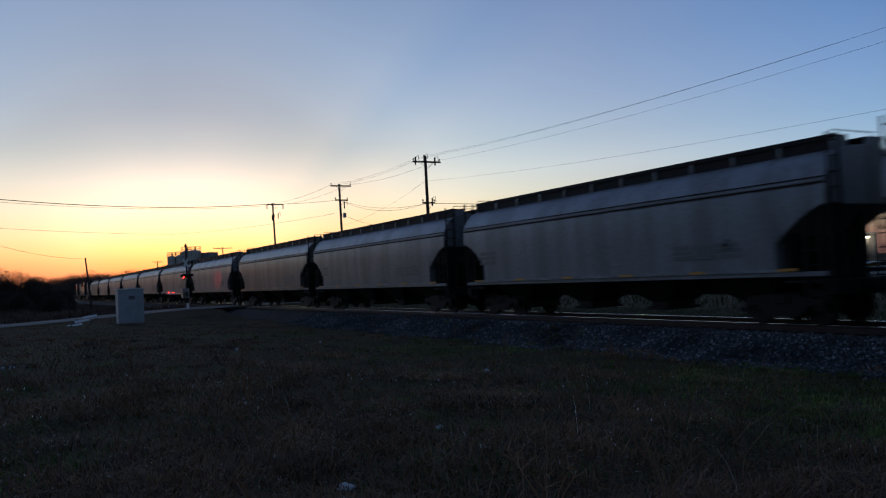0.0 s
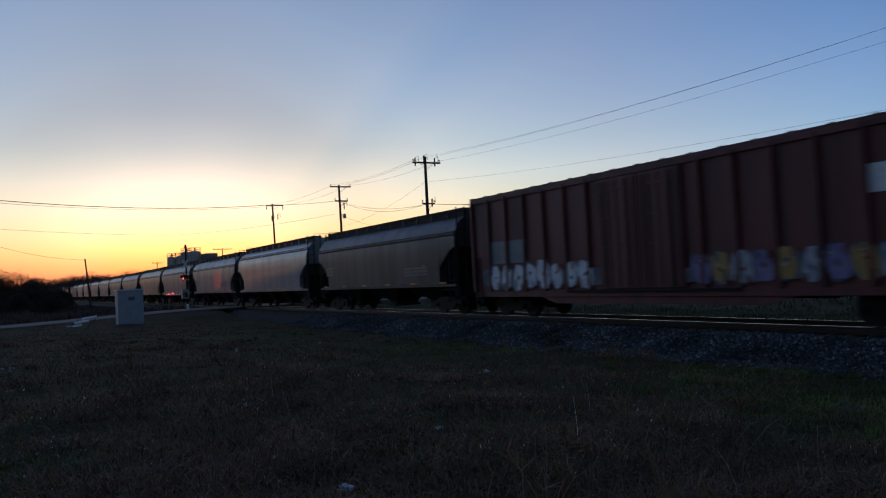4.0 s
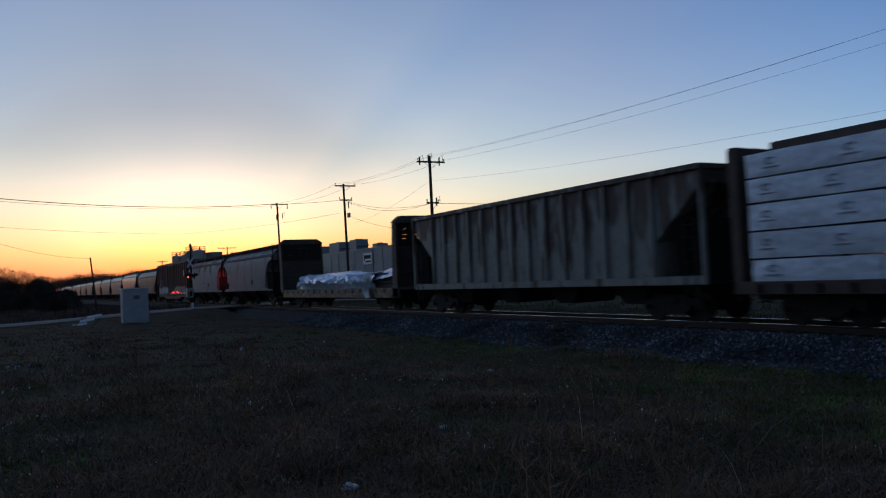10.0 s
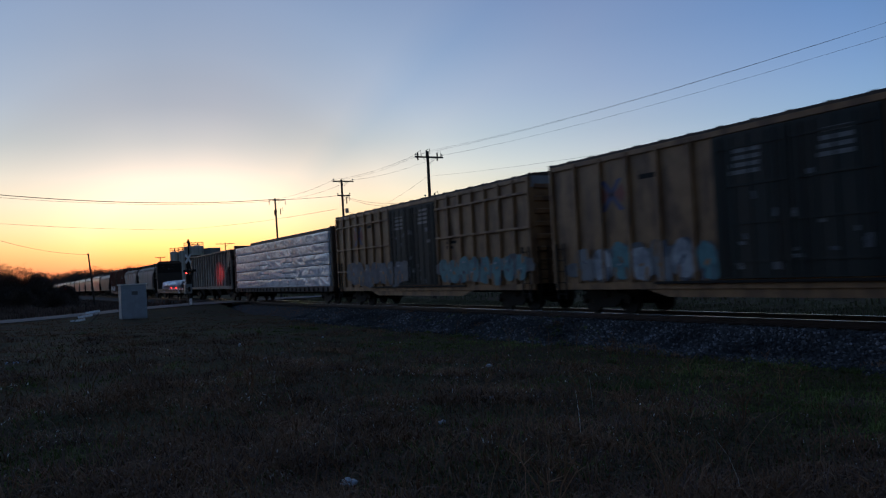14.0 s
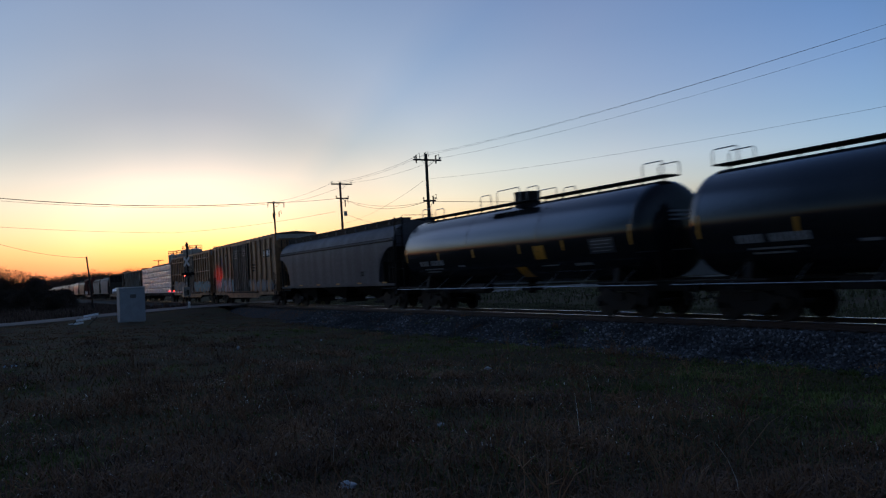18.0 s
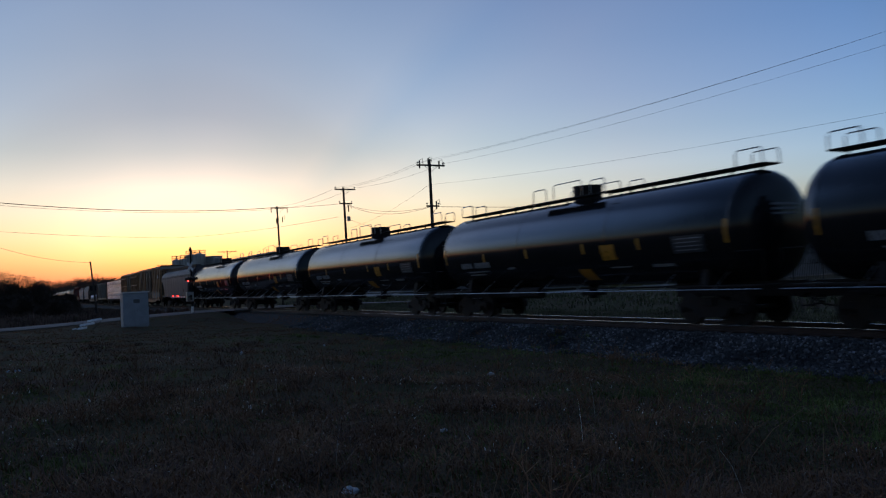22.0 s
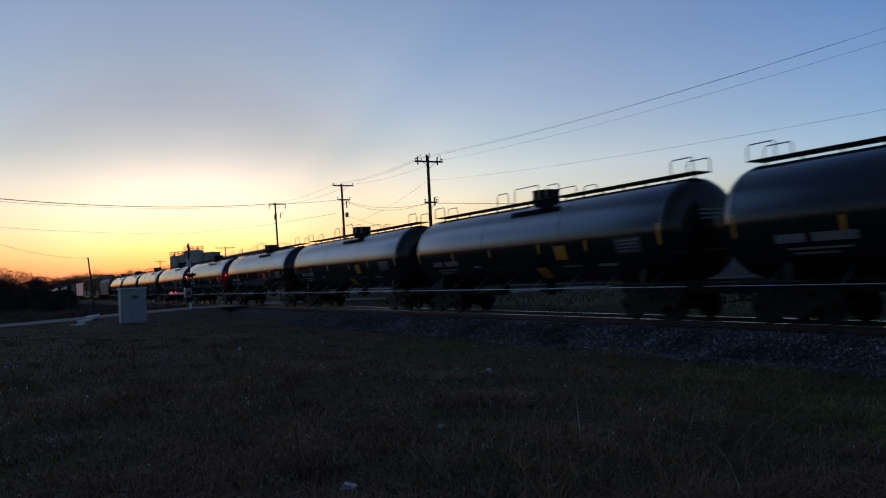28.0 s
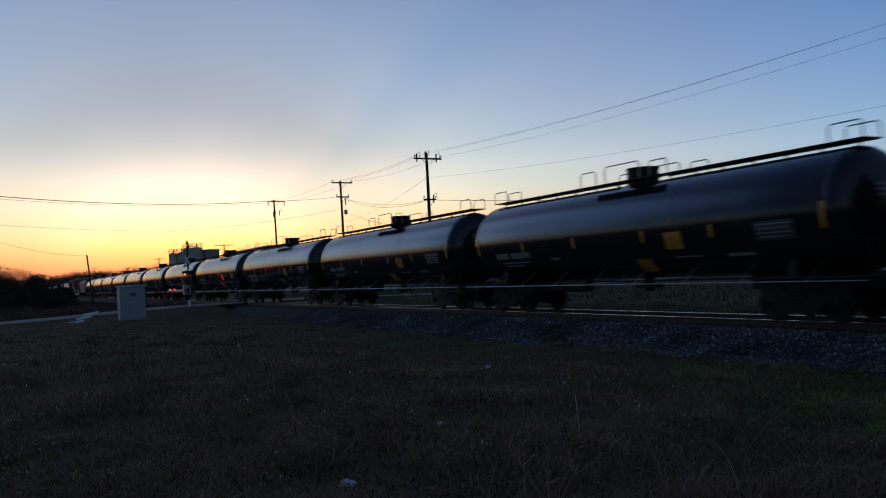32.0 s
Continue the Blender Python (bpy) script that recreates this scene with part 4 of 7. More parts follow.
        for end in (-1, 1):
            ladder(car, end * (h - 0.4), side * (W2 + 0.08), 0.5, floor + 1.4, 0.42)
    part("centre_sill", Shape().box(-h - 0.1, h + 0.1, -0.3, 0.3, 0.7, floor), DARK_STEEL, car)
    brake = Shape().box(-1.2, -0.2, -0.6, 0.6, 0.6, 0.95).tube([(0.4, -0.7, 0.75), (1.6, -0.7, 0.75)], 0.2, 12)
    part("brake_gear", brake, DARK_STEEL, car)
    for end in (-1, 1):
        x = end * h
        ribs = Shape()
        for z in np.linspace(floor + 0.35, height - 0.5, 8):
            ribs.box(min(x, x + end * 0.06), max(x, x + end * 0.06), -W2 + 0.12, W2 - 0.12, z - 0.1, z + 0.1, 0.03)
        part("end_ribs", ribs, paint, body)
        if roof_paint:
            part("end_top_plate", Shape().box(min(x, x + end * 0.05), max(x, x + end * 0.05), -W2 + 0.03, W2 - 0.03, height - 0.55, height - 0.12), roof_paint, car, "pale galvanised plate at the top of the end")
        ladder(car, x + end * 0.1, -1.1, 0.7, floor + 1.4, 0.42, "y")
        coupler(car, x, end)
        truck(car, end * (h - 2.0))
    brake_wheel(car, h + 0.2, 0.6, 2.2)
    return car


def rib_hopper(length, height, label):
    """An open-top hopper: ribbed sides, sloping ends behind dark openings."""
    car = thing("open_hopper", label, "hopper car", group="cars of the freight train")
    h, cut = length / 2, 1.8
    rings = []
    for i in range(9):
        k = i / 8
        rings.append((-h + k * cut, height - 0.5 - (height - 2.9) * k))
    rings.append((-h + cut + 0.01, 1.36))
    st = rings + [(-x, z) for x, z in rings[::-1]]
    loft = [[(x, -1.55, zb), (x, -1.55, height), (x, 1.55, height), (x, 1.55, zb)] for x, zb in st]
    body = part("body", Shape().loft(loft), RIB_PAINT, car)
    chord = Shape()
    for side in (-1, 1):
        chord.box(-h, h, side * 1.6 - 0.07, side * 1.6 + 0.07, height - 0.12, height + 0.05)
    for end in (-1, 1):
        chord.box(end * h - 0.06, end * h + 0.06, -1.6, 1.6, height - 0.12, height + 0.05)
    part("top_chord", chord, RIB_PAINT, car)
    for side in (-1, 1):
        for x in np.linspace(-h + cut + 0.1, h - cut - 0.1, 14):
            part("side_rib", Shape().box(x - 0.06, x + 0.06, side * 1.6 - 0.06, side * 1.6 + 0.06, 1.35, height - 0.1, 0.02), RIB_POST, body)
        part("side_sill", Shape().box(-h, h, side * 1.52 - 0.07, side * 1.52 + 0.07, 1.1, 1.36), RIB_PAINT, car)
    part("centre_sill", Shape().box(-h - 0.1, h + 0.1, -0.28, 0.28, 0.75, 1.12), DARK_STEEL, car)
    span = (length - 2 * cut) / 4
    for b in range(4):
        x = -h + cut + (b + 0.5) * span
        s = Shape().loft([[(x + i * a, j * c, z) for i, j in ((-1, -1), (1, -1), (1, 1), (-1, 1))] for a, c, z in ((span * 0.49, 1.45, 1.95), (0.4, 0.9, 0.5))])
        part("hopper_bottom", s, DARK_STEEL, car)
    for end in (-1, 1):
        x = end * h
        part("end_platform", Shape().box(min(x, x - end * 2), max(x, x - end * 2), -1.5, 1.5, 1.08, 1.14), DARK_STEEL, car)
        for side in (-1, 1):
            part("corner_post", Shape().box(x - 0.07, x + 0.07, side * 1.55 - 0.07, side * 1.55 + 0.07, 1.1, height), RIB_PAINT, car)
            ladder(car, x - end * 0.5, side * 1.58, 0.5, 3.0)
        # Dark panel added to block the view through the end opening.
        xb = x - end * cut * 0.6
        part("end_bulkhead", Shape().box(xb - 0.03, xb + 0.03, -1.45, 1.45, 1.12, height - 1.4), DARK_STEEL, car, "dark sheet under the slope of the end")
        for k in (-0.6, 0.6):
            part("end_brace", Shape().tube([(x - end * 0.1, k, 1.1), (x - end * 0.1, k, height - 0.6)], 0.05, 6), DARK_STEEL, car)
        coupler(car, x, end)
        truck(car, end * (h - 1.8))
    brake_wheel(car, h + 0.15, 0.6, 2.2)
    return car


def bulkhead_flat(length):
    car = thing("bulkhead_flatcar", "worn yellow flat car with tall end bulkheads", "flat car", group="cars of the freight train")
    h = length / 2
    part("deck", Shape().box(-h, h, -1.5, 1.5, 1.1, 1.24), DECK_WOOD, car, "plank deck")
    for side in (-1, 1):
        part("side_sill", Shape().box(-h, h, side * 1.5 - 0.06, side * 1.5 + 0.06, 0.72, 1.22), FLAT_YELLOW, car)
        for x in np.linspace(-h + 0.6, h - 0.6, 18):
            part("stake_pocket", Shape().box(x - 0.09, x + 0.09, side * 1.59 - 0.035, side * 1.59 + 0.035, 0.98, 1.2), FLAT_YELLOW, car)
    part("centre_sill", Shape().box(-h - 0.1, h + 0.1, -0.35, 0.35, 0.6, 1.1), DARK_STEEL, car)
    for end in (-1, 1):
        x = end * h
        xi = x - end * 0.35
        wall = part("bulkhead", Shape().box(min(xi, xi - end * 0.06), max(xi, xi - end * 0.06), -1.42, 1.42, 1.24, 3.28), BULK_WOOD, car, "end bulkhead of planks and steel")
        for k in range(11):
            z = 1.25 + 0.187 * k
            for face in (-1, 1):
                y_ = xi - end * 0.03 + face * 0.045
                part("plank", Shape().box(y_ - 0.015, y_ + 0.015, -1.44, 1.44, z, z + 0.178, 0.008), BULK_WOOD, wall)
        for side in (-1, 1):
            up = Shape()
            up.slab([(x, 0.75), (x - end * 0.62, 0.75), (x - end * 0.52, 2.6), (x - end * 0.36, 4.55), (x, 4.55)], side * 1.5 - 0.06, side * 1.5 + 0.06)
            part("bulkhead_frame", up, BROWN_STEEL, wall)
        cap = Shape().strip([(-1.58, 4.48), (1.58, 4.48), (1.58, 4.56), (1.22, 4.84), (-1.22, 4.84), (-1.58, 4.56)], min(x, x - end * 0.4), max(x, x - end * 0.4))
        part("bulkhead_cap", cap, BROWN_STEEL, wall)
        slats = Shape()
        for za, zb in ((3.31, 3.7), (3.714, 3.88), (3.894, 4.18), (4.194, 4.5)):
            slats.box(xi - 0.04, xi + 0.04, -1.45, 1.45, za, zb, 0)
        for ya, yb in ((-1.4, -1.0), (-0.72, -0.25), (0.05, 0.3), (0.55, 1.42)):
            slats.box(xi - 0.07, xi + 0.07, ya, yb, 3.3, 4.5, 0)
        part("bulkhead_slats", slats, DARK_STEEL, wall)
        coupler(car, x, end)
        truck(car, end * (h - 2.6))
    bars(car, -h + 4.6, -1.565, 0.84, 0.9, 0.22, 2, LETTER, seed=5)
    return car


def tarp_load():
    """Stacks under a loose white sheet, its folds built as relief."""
    load = thing("tarp_covered_load", "crumpled white plastic sheet over a low load on the flat car", "tarp")
    s = Shape()
    nx, ny = 230, 44
    pts = []
    fold = lambda q: 1 - 2 * abs(noise.noise(q))
    for i in range(nx):
        x = -6.1 + 12.9 * i / (nx - 1)
        e = min(1.0, (i / 12.0) ** 0.6)
        hgt = (0.8 - 0.14 * smooth(-3, 3, x) + 0.1 * math.sin(x * 1.3) * math.sin(x * 0.47) + 0.1 * noise.noise((x * 0.8, 4, 0))) * e
        for j in range(ny):
            a = math.pi * j / (ny - 1)
            c, d = math.cos(a), math.sin(a)
            y = -1.4 * np.sign(c) * abs(c) ** 0.45
            z = hgt * d ** 0.5
            w = noise.noise((x * 0.45, y * 0.5, z)) * 1.5
            f = 0.2 * noise.noise((x * 0.6 + w * 0.3, z * 1.2 + y * 0.4, 2)) + 0.19 * fold((x * 0.9 + z * 2.3 + w * 0.6, z * 1.3 + y, 5)) + 0.14 * fold((x * 1.7 - z * 3.4 + w, z * 2.2 - y, 9)) + 0.05 * fold((x * 3.6 + z * 5 + w * 2, z * 3.5, y + 3))
            f *= 1 - 0.45 * d * d
            edge = min(1.0, 6 * d)
            pts.append((x, y - 0.9 * f * edge * np.sign(c) * abs(c) ** 0.5, 1.25 + max(0, z + f * edge * d)))
    s.v = pts
    s.f = [(i * ny + j, (i + 1) * ny + j, (i + 1) * ny + j + 1, i * ny + j + 1) for i in range(nx - 1) for j in range(ny - 1)]
    part("sheet", s, TARP, load, smooth=True)
    fl = Shape()
    fl.v = [(6.0 + 0.75 * u + 0.16 * math.sin(7 * v), -1.7 - 0.08 * math.sin(5 * u + 3 * v), 1.9 - 1.2 * v + 0.1 * u) for u in np.linspace(0, 1, 8) for v in np.linspace(0, 1, 10)]
    fl.f = [(i * 10 + j, (i + 1) * 10 + j, (i + 1) * 10 + j + 1, i * 10 + j + 1) for i in range(7) for j in range(9)]
    end = Shape()
    end.v = [(6.4 + 2.75 * u + 0.1 * math.sin(9 * v), -1.45 + 2.9 * v, 2.12 + 0.2 * u - 0.5 * abs(2 * v - 1) ** 4 + 0.1 * noise.noise((u * 5, v * 5, 1)) + 0.05 * (1 - 2 * abs(noise.noise((u * 9, v * 7, 4))))) for u in np.linspace(0, 1, 24) for v in np.linspace(0, 1, 20)]
    end.f = [(i * 20 + j, (i + 1) * 20 + j, (i + 1) * 20 + j + 1, i * 20 + j + 1) for i in range(23) for j in range(19)]
    part("sheet_end", end, TARP, load, "torn end of the sheet drawn over the top of the load", True)
    part("loose_flap", fl, TARP, load, "torn flap that hangs over the side", True)
    for i in range(4):
        part("plank_layer", Shape().box(6.0, 9.2 - 0.3 * i, -1.3, 1.3, 1.25 + 0.2 * i, 1.42 + 0.2 * i), TIE_WOOD, load, "dark layer of planks at the open end")
    return load


def centre_beam(length):
    car = thing("centerbeam_flatcar", "brown centerbeam flat car between two end bulkheads", "flat car", group="cars of the freight train")
    h = length / 2
    part("deck", Shape().box(-h, h, -1.5, 1.5, 1.0, 1.15), BROWN_STEEL, car)
    winch = Shape().box(-0.06, 0.06, -0.03, 0.03, 0.86, 1.1, 0.01).mesh("winch", DARK_STEEL)
    for side in (-1, 1):
        part("side_sill", Shape().box(-h, h, side * 1.48 - 0.06, side * 1.48 + 0.06, 0.82, 1.16), BROWN_STEEL, car)
        for x in np.linspace(-h + 0.8, h - 0.8, 26):
            part("winch", winch, None, car, m=pose(x, side * 1.58, 0))
    part("centre_sill", Shape().box(-h - 0.1, h + 0.1, -0.35, 0.35, 0.62, 1.0), DARK_STEEL, car)
    beam = Shape().box(-h + 0.3, h - 0.3, -0.16, 0.16, 4.62, 4.92)
    for x in np.linspace(-h + 0.8, h - 0.8, 16):
        beam.box(x - 0.08, x + 0.08, -0.06, 0.06, 1.15, 4.7, 0)
    part("center_beam", beam, BROWN_STEEL, car)
    for end in (-1, 1):
        x = end * h
        wall = part("bulkhead", Shape().box(min(x, x - end * 0.25), max(x, x - end * 0.25), -1.5, 1.5, 1.0, 4.75), BROWN_STEEL, car)
        rib = Shape()
        for k in np.linspace(-1.4, 1.4, 6):
            rib.box(x + end * 0.02 - 0.05, x + end * 0.02 + 0.05, k - 0.05, k + 0.05, 1.1, 4.7, 0)
        part("bulkhead_ribs", rib, BROWN_STEEL, wall)
        ladder(car, x + end * 0.06, -1.1, 0.6, 2.4, 0.4, "y")
        coupler(car, x, end)
        truck(car, end * (h - 2.2))
    return car


def lumber_pack(x0, x1, y0, y1, z0, z1, m):
    """One wrapped lumber bundle with slightly slack plastic and printed marks."""
    pack = thing("wrapped_lumber_bundle", "lumber bundle in crinkled white plastic wrap", "lumber bundle", m, group="lumber on the centerbeam car")
    s = Shape()
    nx, nz = max(8, int((x1 - x0) / 0.085)), 11
    seed = x0 * 3.1 + z0 * 7.7
    for side, y in ((-1, y0), (1, y1)):
        base = len(s.v)
        for i in range(nx):
            for k in range(nz):
                u, w = i / (nx - 1), k / (nz - 1)
                x, z = x0 + u * (x1 - x0), z0 + w * (z1 - z0)
                edge = min(1, 8 * min(w, 1 - w)) * min(1, 10 * min(u, 1 - u))
                slack = x * 1.7 + z * 2.6 * math.sin(seed + x * 0.3)
                f = 0.022 * noise.noise((x * 0.8 + seed, z * 2, 1)) + 0.045 * (0.4 - abs(noise.noise((slack * 1.3, z * 1.5, seed)))) + 0.03 * (0.4 - abs(noise.noise((slack * 3.4, z * 4, seed + 5)))) + 0.055 * (0.3 - abs(noise.noise((x * 2.6 + z * 4.5, z * 1.2 - x * 0.7, seed + 11)))) - 0.014 * (1 - edge)
                s.v.append((x, y + side * f, z + 0.012 * noise.noise((x * 0.8, seed, z))))
        s.f += [(base + i * nz + k, base + (i + 1) * nz + k, base + (i + 1) * nz + k + 1, base + i * nz + k + 1) for i in range(nx - 1) for k in range(nz - 1)]
    s.box(x0 + 0.02, x1 - 0.02, y0 + 0.05, y1 - 0.05, z0 + 0.02, z1 - 0.02, 0.01)
    part("wrap", s, WRAP, pack, smooth=True)
    if y0 < 0:
        g = random.Random(int(seed * 10))
        for k in range(int((x1 - x0) / 1.9)):
            u, w = x0 + 0.8 + 1.9 * k + g.uniform(-0.3, 0.3), (z0 + z1) / 2 + 0.06
            mk = Shape().add([(u + 0.15 * math.cos(a), y0 - 0.055, w + 0.1 * math.sin(a)) for a in np.linspace(0.4, 5.2, 10)] + [(u + 0.09 * math.cos(a), y0 - 0.055, w + 0.055 * math.sin(a)) for a in np.linspace(5.2, 0.4, 10)],
                             [(i, i + 1, 18 - i, 19 - i) for i in range(9)])
            mk.add([(u - 0.24, y0 - 0.055, w - 0.19), (u + 0.24, y0 - 0.055, w - 0.19), (u + 0.24, y0 - 0.055, w - 0.15), (u - 0.24, y0 - 0.055, w - 0.15)], [(0, 1, 2, 3)])
            part("printed_mark", mk, PRINT, pack, "faint grey printed mark")
    return pack


def locomotive(label):
    car = thing("locomotive", label, "locomotive", group="locomotives of the freight train")
    part("underframe", Shape().box(-10.8, 10.8, -1.5, 1.5, 1.1, 1.45), DARK_STEEL, car)
    part("fuel_tank", Shape().box(-3, 3, -1.4, 1.4, 0.35, 1.1, 0.12), DARK_STEEL, car)
    part("long_hood", Shape().box(-5.6, 10.2, -0.95, 0.95, 1.45, 4.2, 0.1), LOCO_PAINT, car)
    cab = part("cab", Shape().box(-8.4, -5.6, -1.5, 1.5, 1.45, 4.4, 0.15), LOCO_PAINT, car)
    for side in (-1, 1):
        part("cab_window", Shape().box(-8.0, -6.2, side * 1.5 - 0.03, side * 1.5 + 0.03, 3.2, 3.9), GLASS_DARK, cab)
    part("short_hood", Shape().box(-10.2, -8.4, -1.0, 1.0, 1.45, 3.1, 0.15), LOCO_PAINT, car)
    part("radiator", Shape().box(6.8, 9.9, -1.5, 1.5, 3.5, 4.5, 0.1), DARK_STEEL, car)
    for side in (-1, 1):
        r = Shape().tube([(-10.4, side * 1.45, 2.35), (10.4, side * 1.45, 2.35)], 0.02, 5)
        for x in np.linspace(-10.4, 10.4, 12):
            r.tube([(x, side * 1.45, 1.4), (x, side * 1.45, 2.35)], 0.02, 5)
        part("handrail", r, DARK_STEEL, car)
        part("side_stripe", Shape().box(-10.7, 10.7, side * 1.5 - 0.012, side * 1.5 + 0.012, 1.18, 1.4, 0), DARK_STEEL, car)
    for x, y, z in ((-10.25, -0.15, 2.8), (-10.25, 0.15, 2.8), (-10.85, -1.0, 1.5), (-10.85, 1.0, 1.5)):
        part("headlight", Shape().disc(x, y, z, 0.12, -0.06, 12, "x"), HEADLIGHT, car, "lit headlight")
    for end in (-1, 1):
        coupler(car, end * 10.8, end)
        for dx in (-1.4, 1.4):
            truck(car, end * 6.9 + dx)
    return car


PRINT = surface("grey_print_on_plastic", (0.2, 0.22, 0.3), (0.3, 0.32, 0.4), 0.6, 8, rough=0.35)
LOCO_PAINT = surface("dark_locomotive_paint", (0.05, 0.05, 0.055), (0.03, 0.03, 0.03), 0.5, 1.0, rough=0.4)
GLASS_DARK = plain("dark_glass", (0.01, 0.01, 0.012), 0.05)
HEADLIGHT = plain("warm_headlight", (1.0, 0.85, 0.6), 0.3, glow=60.0)


# ---------------------------------------------------------------- the train as it is made up, front to rear
train = []      # (car, place of its middle along the track at 0 s)


def join(car, front, body):
    """Put a car of that body length in the train, its front end at that place at the start."""
    train.append((car, front + body / 2))
    return car


grey = "light grey covered hopper with dark end openings"
h_grey = covered_hopper(16.5, HOPPER_GREY, grey, knee=2.06)
h_dark = covered_hopper(16.5, HOPPER_DARK, "dark grey covered hopper with three bottom bays", bays=3, knee=2.06)
h_tan = covered_hopper(16.5, HOPPER_TAN, "tan-grey covered hopper with a dull sheen", bays=3, knee=2.06)
here = pose(0, 0, 0)
for src in (h_grey, h_dark, h_tan):
    bars(src, -7.0, -1.612, 2.0, 1.2, 0.55, 3, FADED, seed=21)
    bars(src, 3.4, -1.612, 1.75, 2.4, 0.45, 3, FADED, seed=22)
    decal(src, "stencil_patch", 5.2, 5.5, 2.0, 2.3, -1.612, FADED)
fronts = [-193.1, -174.9, -156.6, -137.9, -119.6, -101.5, -83.3, -64.2, -46.4, -28.2, -10.3]
h_gloss = covered_hopper(16.5, HOPPER_GLOSS, "glossy grey covered hopper with a high roof walkway", top=4.5, boards=4.76, knee=2.06, seam_z=3.82)
for i, f in enumerate(fronts):
    if i == 10:
        join(h_gloss, f + 0.4, 16.5)
        continue
    src = {0: h_dark, 7: h_tan}.get(i, h_grey)
    first = i in (0, 1, 7)
    join(src if first else copy_thing(src, here), f + 0.4, 16.5)
join(copy_thing(h_dark, here), 8.9, 16.5)
red = join(box_car(19.3, 4.88, BOX_RED, "red-brown ribbed box car with white graffiti", posts=17, doors=True, door_w=3.6, floor=1.0, peak=0.05), 26.8, 19.3)
rust = join(covered_hopper(14.6, HOPPER_RUST, "beige covered hopper streaked with rust", top=4.45, bays=3, cut=1.75, cut_z=3.5, round_cut=True, boards=4.66, skirt=False, seam_z=3.8), 47.2, 14.6)
beige = join(covered_hopper(14.6, HOPPER_BEIGE, "weathered beige covered hopper with a faded teal mark", top=4.45, bays=3, cut=1.75, cut_z=3.5, round_cut=True, boards=4.66, skirt=False, seam_z=3.8), 62.9, 14.6)
flat = join(bulkhead_flat(19.2), 79.5, 19.2)
tarp = tarp_load()
train.append((tarp, 88.9))
rib = join(rib_hopper(17.6, 4.47, "open hopper in whitish paint with rust-streaked ribs"), 100.9, 17.3)
beam = join(centre_beam(22.9), 119.3, 22.9)
courses = [(1.14, 1.74, (-10.9, -7.4, -4.6, -1.6, 4.35, 7.2, 10.9)), (1.76, 2.46, (-10.9, -4.5, -1.5, 1.6, 4.5, 10.9)), (2.48, 3.18, (-10.9, -4.4, -1.45, 1.65, 4.0, 10.9)),
           (3.2, 3.84, (-10.9, -5.6, -1.35, 4.05, 10.9)), (3.86, 4.5, (-10.9, -5.9, -0.05, 4.35, 10.9))]
for c, (z0, z1, cells) in enumerate(courses):
    for a, b in zip(cells, cells[1:]):
        thin = c in (1, 2) and a in (-4.5, -4.4, 1.6, 1.65)
        for lo, hi in ([(z0, (z0 + z1) / 2 - 0.01), ((z0 + z1) / 2 + 0.01, z1)] if thin else [(z0, z1)]):
            train.append((lumber_pack(a + 0.02, b - 0.02, -1.5, -0.2, lo, hi - (0.015 if thin else 0.028), here), 119.3 + 11.45))
        if a in (-10.9, -0.05, 4.35, 4.5, 4.0, 4.05):
            train.append((lumber_pack(a + 0.02, 10.88 if a > -1 else -0.1, 0.2, 1.5, z0, z1 - 0.015, here), 119.3 + 11.45))
y1 = join(box_car(19.3, 5.2, BOX_YELLOW, "faded yellow high box car with graffiti along its foot", posts=20, door_paint=BOX_GREEN, rails=(1.93, 3.17, 4.47), roof_paint=GALV), 143.2, 19.3)
y2 = join(box_car(19.3, 5.28, BOX_YELLOW, "faded yellow high box car with dark double doors", posts=16, door_paint=BOX_GREEN, roof_paint=GALV), 163.8, 19.3)
h_flow = join(covered_hopper(18.2, HOPPER_PURPLE, "plain grey covered hopper with rounded ends", top=4.45, bays=3, cut=1.9, cut_z=3.2, round_cut=True), 184.2, 18.2)
first_tank = tank_car()
for i in range(13):
    join(first_tank if i == 0 else copy_thing(first_tank, here), 203.4 + 18.09 * i, 16.8)
loco = locomotive("dark diesel locomotive with lit headlights")
join(loco, -214.6, 21.6)
join(copy_thing(loco, here), -236.6, 21.6)

# Paint marks, lettering as bars, graffiti.
TEAL = surface("faded_teal_paint", (0.045, 0.19, 0.18), (0.1, 0.19, 0.18), 0.6, 3, rough=0.5)
GREY_PATCH = surface("grey_overpaint", (0.2, 0.21, 0.23), (0.15, 0.15, 0.16), 0.6, 2, rough=0.6)
PURPLE = surface("purple_spray_paint", (0.14, 0.1, 0.26), (0.25, 0.22, 0.35), 0.6, 3, rough=0.5)
OCHRE = surface("ochre_spray_paint", (0.35, 0.22, 0.05), (0.25, 0.15, 0.05), 0.6, 3, rough=0.5)
BLUE_MARK = surface("faded_blue_paint", (0.04, 0.05, 0.16), (0.06, 0.06, 0.12), 0.6, 3, rough=0.5)
RED_MARK = surface("faded_red_paint", (0.22, 0.04, 0.03), (0.14, 0.05, 0.04), 0.6, 3, rough=0.5)
SIDE = -1.503
graffiti(red, -8.4, -2.2, 1.05, 2.05, -1.565, [GRAFFITI_BRIGHT], 3, GREY_PATCH, BOX_RED)
decal(red, "overpaint", -8.4, -5.9, 2.08, 2.95, SIDE, GREY_PATCH, "grey overpainted patch")
graffiti(red, 2.0, 8.8, 1.1, 2.0, -1.565, [PURPLE, OCHRE, GRAFFITI_WHITE], 4, GRAFFITI_DARK, BOX_RED)
